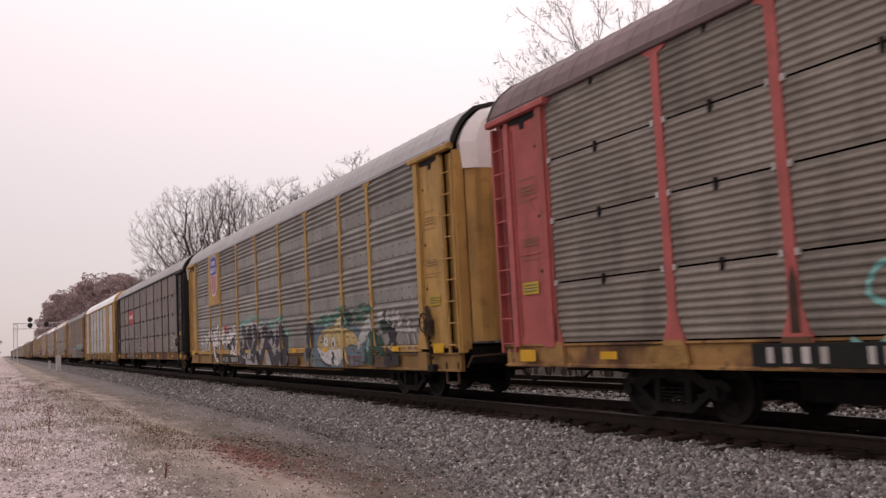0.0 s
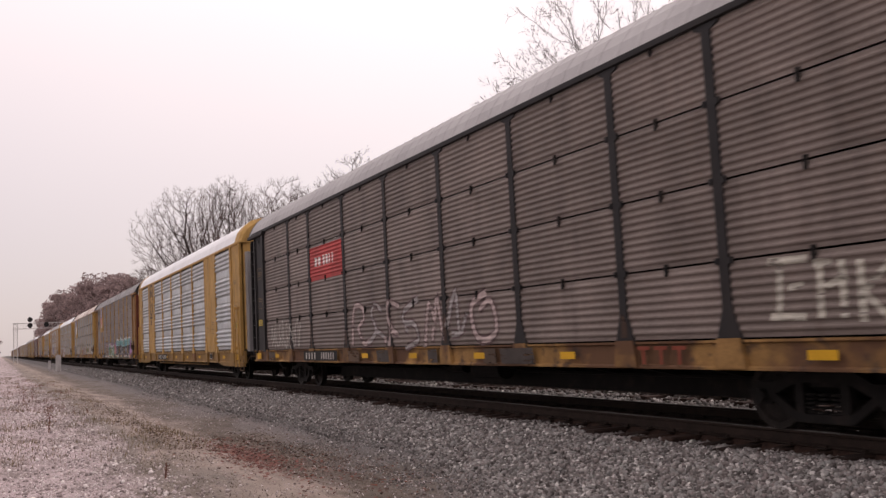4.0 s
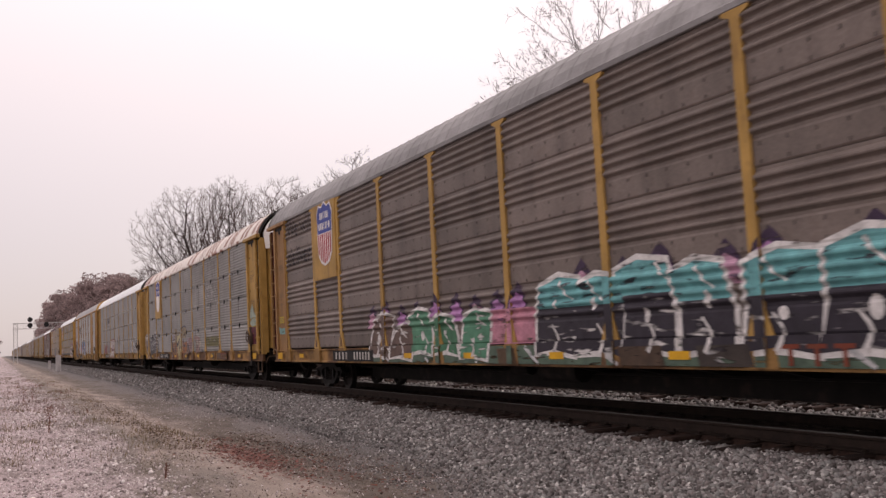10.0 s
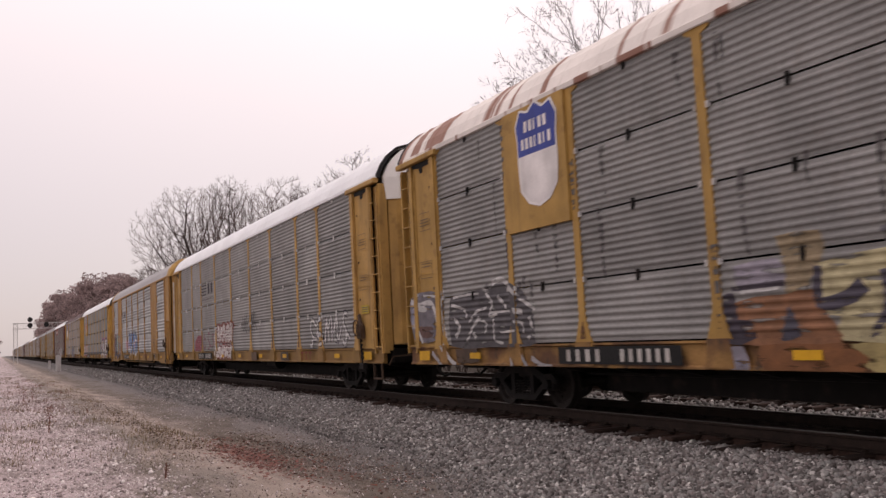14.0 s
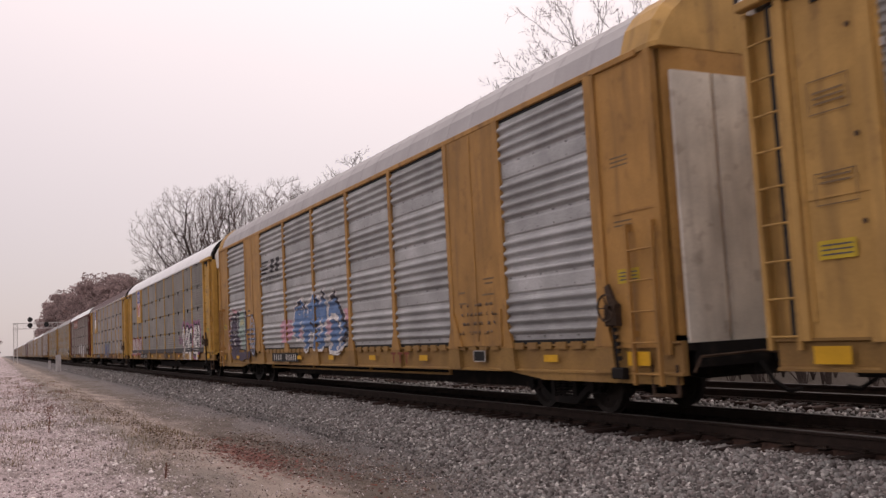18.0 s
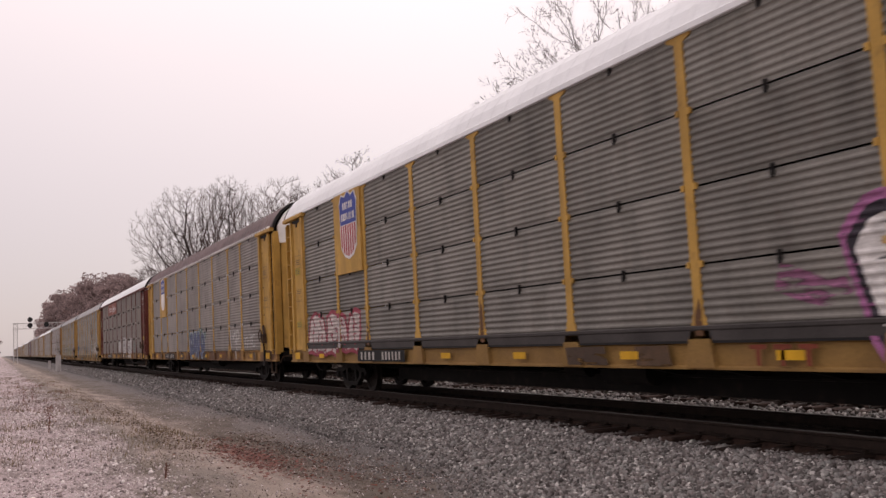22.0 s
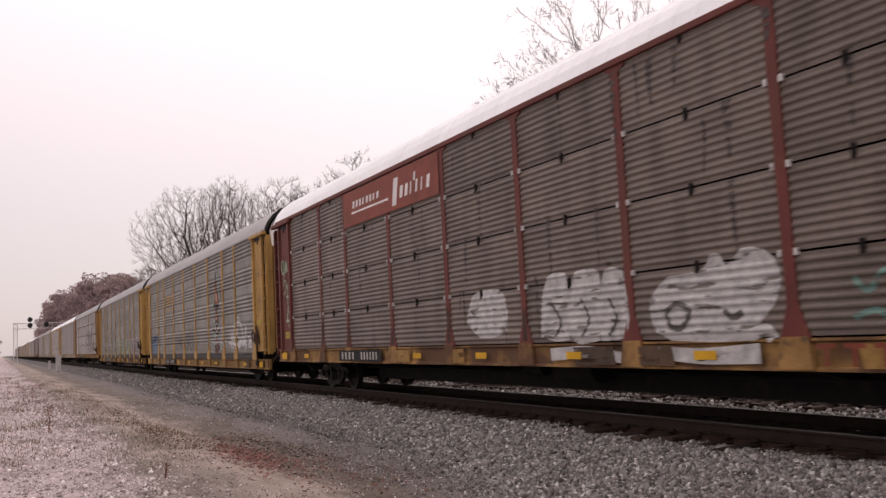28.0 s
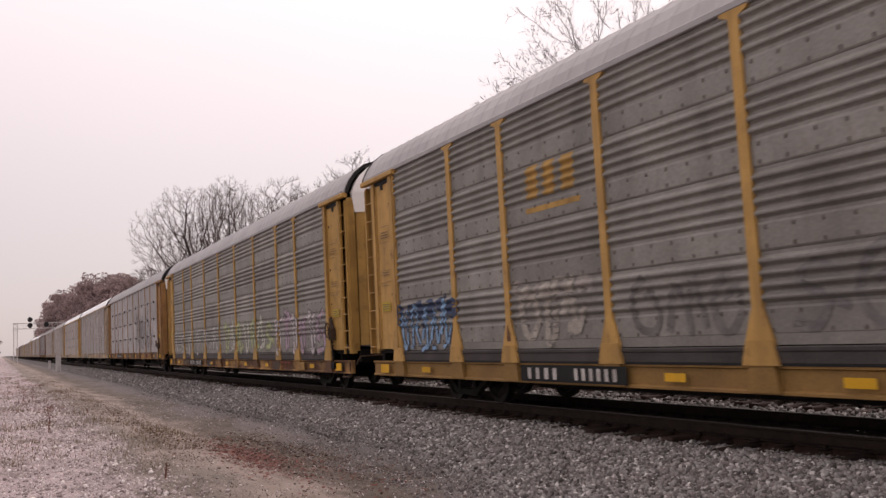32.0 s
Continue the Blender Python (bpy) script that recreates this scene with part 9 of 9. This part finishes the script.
BRUSH = surface("brushwood", (0.09, 0.07, 0.062), rough=0.9, vary=0.4, scale=0.5, per_object=0.2, bump=0)


def grown_tree(seed, height, radius, clear, lean=(0.0, 0.0), points=1500, step=0.42, lobes=7, twig=1.0, thick=1.0):
    """A tree whose limbs reach for points spread through a lobed crown: trunk and limbs in one mesh, twigs in another."""
    rs = np.random.RandomState(seed)
    cz = height * (clear + 1) / 2
    half = height * (1 - clear) / 2
    centre = np.array((lean[0], lean[1], cz))
    blobs = [(centre, np.array((radius * 0.8, radius * 0.8, half * 0.9)))]
    for i in range(lobes):
        w = 2 * math.pi * (i + rs.uniform(-.3, .3)) / lobes
        z = rs.uniform(-0.45, 0.6)
        r = radius * 0.62 * math.sqrt(1 - z * z)
        blobs.append((centre + (r * math.cos(w), r * math.sin(w), z * half), np.array((radius * 0.42, radius * 0.42, half * 0.42))))
    cloud = []
    while len(cloud) < points:
        c, r = blobs[0] if rs.rand() < 0.4 else blobs[rs.randint(1, len(blobs))]
        d = rs.normal(size=3)
        cloud.append(c + d / np.linalg.norm(d) * r * rs.uniform(0.25, 1.0) ** 0.5)
    cloud = np.array(cloud)
    cloud = cloud[cloud[:, 2] > height * clear * 0.8]
    nodes, parent, heading = [np.array((0.0, 0.0, -0.4))], [-1], [np.array((0, 0, 1.0))]
    while nodes[-1][2] < height * clear:
        f = nodes[-1][2] / (height * clear)
        d = np.array((lean[0] * 0.5 * max(f, 0) / height, lean[1] * 0.5 * max(f, 0) / height, 1.0)) + rs.normal(0, 0.06, 3)
        d /= np.linalg.norm(d)
        parent.append(len(nodes) - 1)
        nodes.append(nodes[-1] + d * step)
        heading.append(d)
    near = np.full(len(cloud), 1e9)
    who = np.zeros(len(cloud), int)
    fresh = list(range(len(nodes)))
    for _ in range(90):
        for i in fresh:
            d2 = ((cloud - nodes[i]) ** 2).sum(1)
            m = d2 < near
            near[m], who[m] = d2[m], i
        keep = near > (step * 1.7) ** 2
        cloud, near, who = cloud[keep], near[keep], who[keep]
        if not len(cloud):
            break
        fresh = []
        for i in np.unique(who):
            pull = cloud[who == i] - nodes[i]
            pull /= np.linalg.norm(pull, axis=1)[:, None]
            d = pull.mean(0) + 0.35 * heading[i] + rs.normal(0, 0.16, 3) + (0, 0, 0.04)
            d /= np.linalg.norm(d) + 1e-6
            fresh.append(len(nodes))
            parent.append(i)
            nodes.append(nodes[i] + d * step)
            heading.append(d)
        if len(nodes) > points * 3:
            break
    n = len(nodes)
    area = np.zeros(n)
    for i in range(n - 1, 0, -1):
        if area[i] == 0:
            area[i] = 0.016 ** 1.75
        area[parent[i]] += area[i]
    rad = area ** (1 / 1.75)
    rad *= thick * height * 0.0165 / rad[0]
    rad = np.maximum(rad, 0.009 * twig)
    trunk, crown = Geo(), Geo()
    for i in range(1, n):
        r0, r1 = min(rad[parent[i]], rad[i] * 1.6), rad[i]
        g = trunk if r1 > 0.05 else crown
        g.tube(nodes[parent[i]], nodes[i], r0, r1, 7 if r1 > 0.1 else 5 if r1 > 0.05 else 3, cap=False)
        if r1 < 0.03 and nodes[i][2] > height * clear * 0.8:
            for _ in range(3):
                d = heading[i] * 0.8 + rs.normal(0, 0.42, 3) + (0, 0, 0.35)
                d /= np.linalg.norm(d)
                ln = rs.uniform(0.4, 1.05) * twig
                e = d + rs.normal(0, 0.22, 3) + (0, 0, 0.12)
                m = nodes[i] + d * ln * 0.5
                q = m + e * ln * 0.5
                crown.tube(nodes[i], m, 0.011 * twig, 0.009 * twig, 3, cap=False)
                crown.tube(m, q, 0.009 * twig, 0.005 * twig, 3, cap=False)
                for _ in range(2):
                    e = d + rs.normal(0, 0.45, 3)
                    crown.tube(m, m + e * ln * 0.45, 0.008 * twig, 0.005 * twig, 3, cap=False)
    return trunk, crown


def bare_tree(seed, height, radius, clear, label, **more):
    base = tagged(new("bare_tree"), label, "tree", "bare trees beyond the line")
    t, c = grown_tree(seed, height, radius, clear, **more)
    part("trunk", t.mesh("trunk"), BARK, base, "dark grey trunk and limbs")
    part("crown", c.mesh("crown"), TWIG, base, "leafless branches and fine twigs")
    return base


def set_tree(ob, x, y, s=1.0, turn=0.0):
    m = pose(x, y, ground_height(x, y) - (1.5 if x > 16.6 else 0.1), 0, 0, turn) @ Matrix.Scale(s, 4)
    ob.matrix_basis = m
    return ob


KINDS = [bare_tree(5, 26.0, 7.0, 0.34, "tall bare tree leaning over with a spreading crown", lean=(-2.6, 1.5), points=2400, step=0.5, twig=0.75),
         bare_tree(9, 23.5, 5.6, 0.3, "tall bare tree with a rounded dense crown", points=2600, step=0.45, twig=0.7, thick=0.85),
         bare_tree(14, 16.5, 3.6, 0.28, "slim bare tree with pale twigs", points=1300, step=0.38, twig=0.7, thick=0.8),
         bare_tree(21, 16.0, 8.4, 0.25, "broad bare tree with many fine twigs behind the train", points=6500, step=0.3, lobes=9, twig=0.45, thick=0.62)]
set_tree(KINDS[0], 25.0, 126)
set_tree(KINDS[1], 25.2, 108)
set_tree(KINDS[2], 22.5, 74)
set_tree(KINDS[3], 24.2, 26.8)
TREE_SPOTS = [(1, 26.0, 121, 1.06, 40), (1, 24.0, 140, 0.98, 110), (2, 23.5, 98, 1.25, 60), (2, 23.0, 82, 1.12, 200), (2, 23.5, 68.5, 0.94, 70), (2, 22.5, 63.0, 0.95, 320), (2, 22.0, 57.0, 0.94, 150),
              (1, 27.0, 90, 0.78, 250), (3, 31.0, 25.5, 1.0, 120), (1, 25.0, 176, 0.8, 10), (2, 23.5, 166, 1.05, 100), (2, 24.0, 190, 1.1, 33), (1, 28.0, 156, 0.85, 200), (2, 22.5, 205, 1.0, 160)]
for kd, x, y, s, turn in TREE_SPOTS:
    o = copy_thing(KINDS[kd], pose(0, 0, 0))
    set_tree(o, x, y, s, turn)


def leaf_cloud(g, centre, radii, n, size, rs):
    for _ in range(n):
        d = Vector((rs.gauss(0, 1), rs.gauss(0, 1), rs.gauss(0, 1))).normalized() * rs.uniform(0.4, 1.0) ** 0.5
        p = Vector((centre[0] + d.x * radii[0], centre[1] + d.y * radii[1], centre[2] + d.z * radii[2]))
        u = Vector((rs.gauss(0, 1), rs.gauss(0, 1), rs.gauss(0, 1))).normalized()
        v = u.orthogonal().normalized()
        s = size * rs.uniform(0.5, 1.4)
        g.poly([p - u * s, p - v * s * 0.6, p + u * s, p + v * s * 0.6])


def leafy_tree(seed, height, label):
    rs = random.Random(seed)
    base = tagged(new("oak_tree"), label, "tree", "brown-leaved trees far off")
    t, c = grown_tree(seed, height, height * 0.3, 0.2, points=220, step=1.0)
    trunk = Geo()
    trunk.v, trunk.f = t.v + c.v, t.f + [tuple(i + len(t.v) for i in f) for f in c.f]
    part("trunk", trunk.mesh("trunk"), BARK, base, "trunk and limbs")
    g = Geo()
    for i in range(60):
        a = rs.uniform(0, 6.28)
        r = height * 0.31 * rs.uniform(0.1, 1) ** 0.6
        z = height * rs.uniform(0.28, 0.97)
        r *= 1.15 - 0.75 * (z / height) ** 2
        leaf_cloud(g, (r * math.cos(a), r * math.sin(a), z), (height * 0.085,) * 2 + (height * 0.06,), 70, 0.34, rs)
    part("crown", g.mesh("crown"), OAK_LEAF, base, "crown of withered brown leaves")
    return base


OAKS = [leafy_tree(3, 21.0, "broad oak holding withered brown leaves"), leafy_tree(8, 19.0, "broad oak holding withered brown leaves")]
set_tree(OAKS[0], 20.5, 232)
set_tree(OAKS[1], 19.5, 262, 1.1)
for kd, x, y, s, turn in [(1, 17.3, 300, 1.12, 10), (0, 17.0, 338, 1.02, 75), (0, 22.0, 205, 0.86, 35), (1, 25.5, 232, 1.08, 260), (0, 19.0, 290, 1.05, 50), (1, 18.5, 318, 1.15, 120), (0, 18.0, 350, 1.05, 200), (1, 18.5, 385, 1.05, 20), (0, 18.5, 420, 0.95, 280), (1, 24.0, 246, 1.0, 140),
                         (0, 23.0, 275, 1.05, 310), (1, 24.0, 305, 1.1, 33), (0, 24.0, 340, 1.05, 170), (1, 17.5, 455, 0.8, 99), (0, 21.5, 212, 0.8, 222), (1, 22.0, 500, 0.7, 10), (0, 26.0, 222, 0.95, 300),
                         (1, 22.5, 192, 0.62, 15), (0, 23.5, 180, 0.58, 140), (1, 22.0, 170, 0.5, 250), (0, 23.0, 160, 0.5, 70), (1, 23.5, 150, 0.46, 190), (0, 22.0, 200, 0.7, 20)]:
    o = copy_thing(OAKS[kd], pose(0, 0, 0))
    set_tree(o, x, y, s, turn)
for kd, x, y, s, turn in [(1, -2.3, 250, 0.42, 0), (0, -6.0, 258, 0.45, 90), (1, -13.0, 250, 0.5, 30)]:
    o = copy_thing(OAKS[kd], pose(0, 0, 0))
    tagged(set_tree(o, x, y, s, turn), "small dark tree on the near side far off")


def brush_strip(seed, x0, x1, y0, y1, n, h):
    rs = random.Random(seed)
    g = Geo()
    for _ in range(n):
        x, y = rs.uniform(x0, x1), y0 + (y1 - y0) * rs.random()
        z = ground_height(x, y)
        hh = h * rs.uniform(0.4, 1.1)
        for _ in range(7):
            q = (x + rs.gauss(0, 0.16) * hh, y + rs.gauss(0, 0.16) * hh, z + hh * rs.uniform(0.6, 1))
            g.tube((x, y, z), q, 0.02, 0.006, 3, cap=False)
            for _ in range(3):
                f = rs.uniform(0.4, 1)
                m = [a + (b - a) * f for a, b in zip((x, y, z), q)]
                g.tube(m, (m[0] + rs.gauss(0, 0.12) * hh, m[1] + rs.gauss(0, 0.12) * hh, m[2] + rs.uniform(0.05, 0.3) * hh), 0.01, 0.004, 3, cap=False)
    return thing("brushwood", g, BRUSH, "tangled leafless brushwood along the far verge", "bushes", kind="stuff")


brush_strip(61, 18.5, 24.0, 20, 130, 520, 4.5)
brush_strip(63, 17.0, 19.5, 8, 60, 420, 1.7)
brush_strip(62, 19.5, 26.0, 130, 480, 420, 5.5)


# ---- signal structure and lineside posts ----
PALE_METAL = paint("pale_galvanised_metal", (0.52, 0.50, 0.49), 0.2)
SIGNAL_BLACK = paint("signal_black", (0.02, 0.02, 0.02), 0.1)


def signal_bridge(y):
    base = tagged(new("signal_bridge"), "pale lattice signal bridge over the tracks with black signals", "signal")
    base.location = (0, y, 0)
    gz = FLAT
    for x in (2.6, 3.4):
        for dy in (-0.4, 0.4):
            g = Geo()
            g.box(x - 0.06, x + 0.06, dy - 0.06, dy + 0.06, gz, 8.6)
            part("leg", g.mesh("leg"), PALE_METAL, base)
    g = Geo()
    z = 0.0
    while z < 8.2:
        for dy in (-0.4, 0.4):
            g.tube((2.6, dy, z), (3.4, dy, z + 0.8), 0.03, sides=4)
            g.tube((3.4, dy, z), (2.6, dy, z + 0.8), 0.03, sides=4)
        z += 0.8
    part("lattice", g.mesh("lattice"), PALE_METAL, base, "crossed lattice bars of the mast")
    for z in (7.3, 8.5):
        for dy in (-0.4, 0.4):
            g = Geo()
            g.box(2.4, 16.6, dy - 0.06, dy + 0.06, z - 0.07, z + 0.07)
            part("chord", g.mesh("chord"), PALE_METAL, base)
    g = Geo()
    x = 3.4
    while x < 16:
        for dy in (-0.4, 0.4):
            g.tube((x, dy, 7.3), (x + 1.2, dy, 8.5), 0.03, sides=4)
            g.tube((x + 1.2, dy, 7.3), (x + 1.2, dy, 8.5), 0.03, sides=4)
        x += 1.2
    part("truss_bars", g.mesh("truss_bars"), PALE_METAL, base, "lattice bars of the bridge")
    for dy in (-0.4, 0.4):
        g = Geo()
        g.box(16.4, 16.6, dy - 0.08, dy + 0.08, gz, 8.6)
        part("leg", g.mesh("leg"), PALE_METAL, base)
    for x, zs in ((6.0, (8.0, 9.3)), (9.4, (8.1,))):
        for zc in zs:
            g = Geo()
            g.tube((x, -0.62, zc), (x, -0.5, zc), 0.55, sides=16)
            g.tube((x, -0.9, zc), (x, -0.6, zc), 0.17, sides=10)
            g.box(x - 0.1, x + 0.1, -0.5, -0.4, zc - 0.6, zc + 0.6)
            part("signal_head", g.mesh("signal_head"), SIGNAL_BLACK, base, "round black signal head")


signal_bridge(226)


def lineside_case(x, y, w, h, label):
    base = tagged(new("lineside_cabinet"), label, "cabinet")
    base.location = (x, y, ground_height(x, y))
    g = Geo()
    g.box(-w / 2, w / 2, -w / 2, w / 2, 0.15, h, 0.03)
    part("body", g.mesh("body"), PALE_METAL, base)
    g = Geo()
    g.prism([(-w / 2 - 0.05, h), (w / 2 + 0.05, h), (0, h + 0.12)], -w / 2 - 0.05, w / 2 + 0.05)
    part("lid", g.mesh("lid"), PALE_METAL, base)
    g = Geo()
    g.box(-0.08, 0.08, -0.08, 0.08, -0.1, 0.16)
    part("post", g.mesh("post"), PALE_METAL, base)


lineside_case(5.45, 104, 0.5, 1.75, "pale metal equipment cabinet beside the line")
lineside_case(5.2, 118, 0.28, 1.1, "narrow pale metal post cabinet beside the line")


# ---- the train's run ----
def travelled(t):
    """Metres that the train has gone after t seconds; it slows a little."""
    return 10.1102 * t - 0.0089257 * t * t - 0.00018514 * t ** 3


SLACK = {0: -0.33, 1: -0.15, 8: -0.12, 10: -0.08, 11: -0.4, 12: -0.45}


def car_y(k, t):
    return 14.635 + CAR_STEP * k - travelled(t) - 14.2 + SLACK.get(k, 0.0)


def motions():
    for k, car in enumerate(CARS):
        walk(car, [(t, pose(TRACK_X, car_y(k, t), 0)) for t in range(0, 33, 2)])
    for k, wheel, y in WHEELSETS:
        if k > 13:
            continue
        walk(wheel, [(i / 30, pose(0, y, 0.42, math.degrees(travelled(i / 30) / 0.42))) for i in range(961)])


motions()
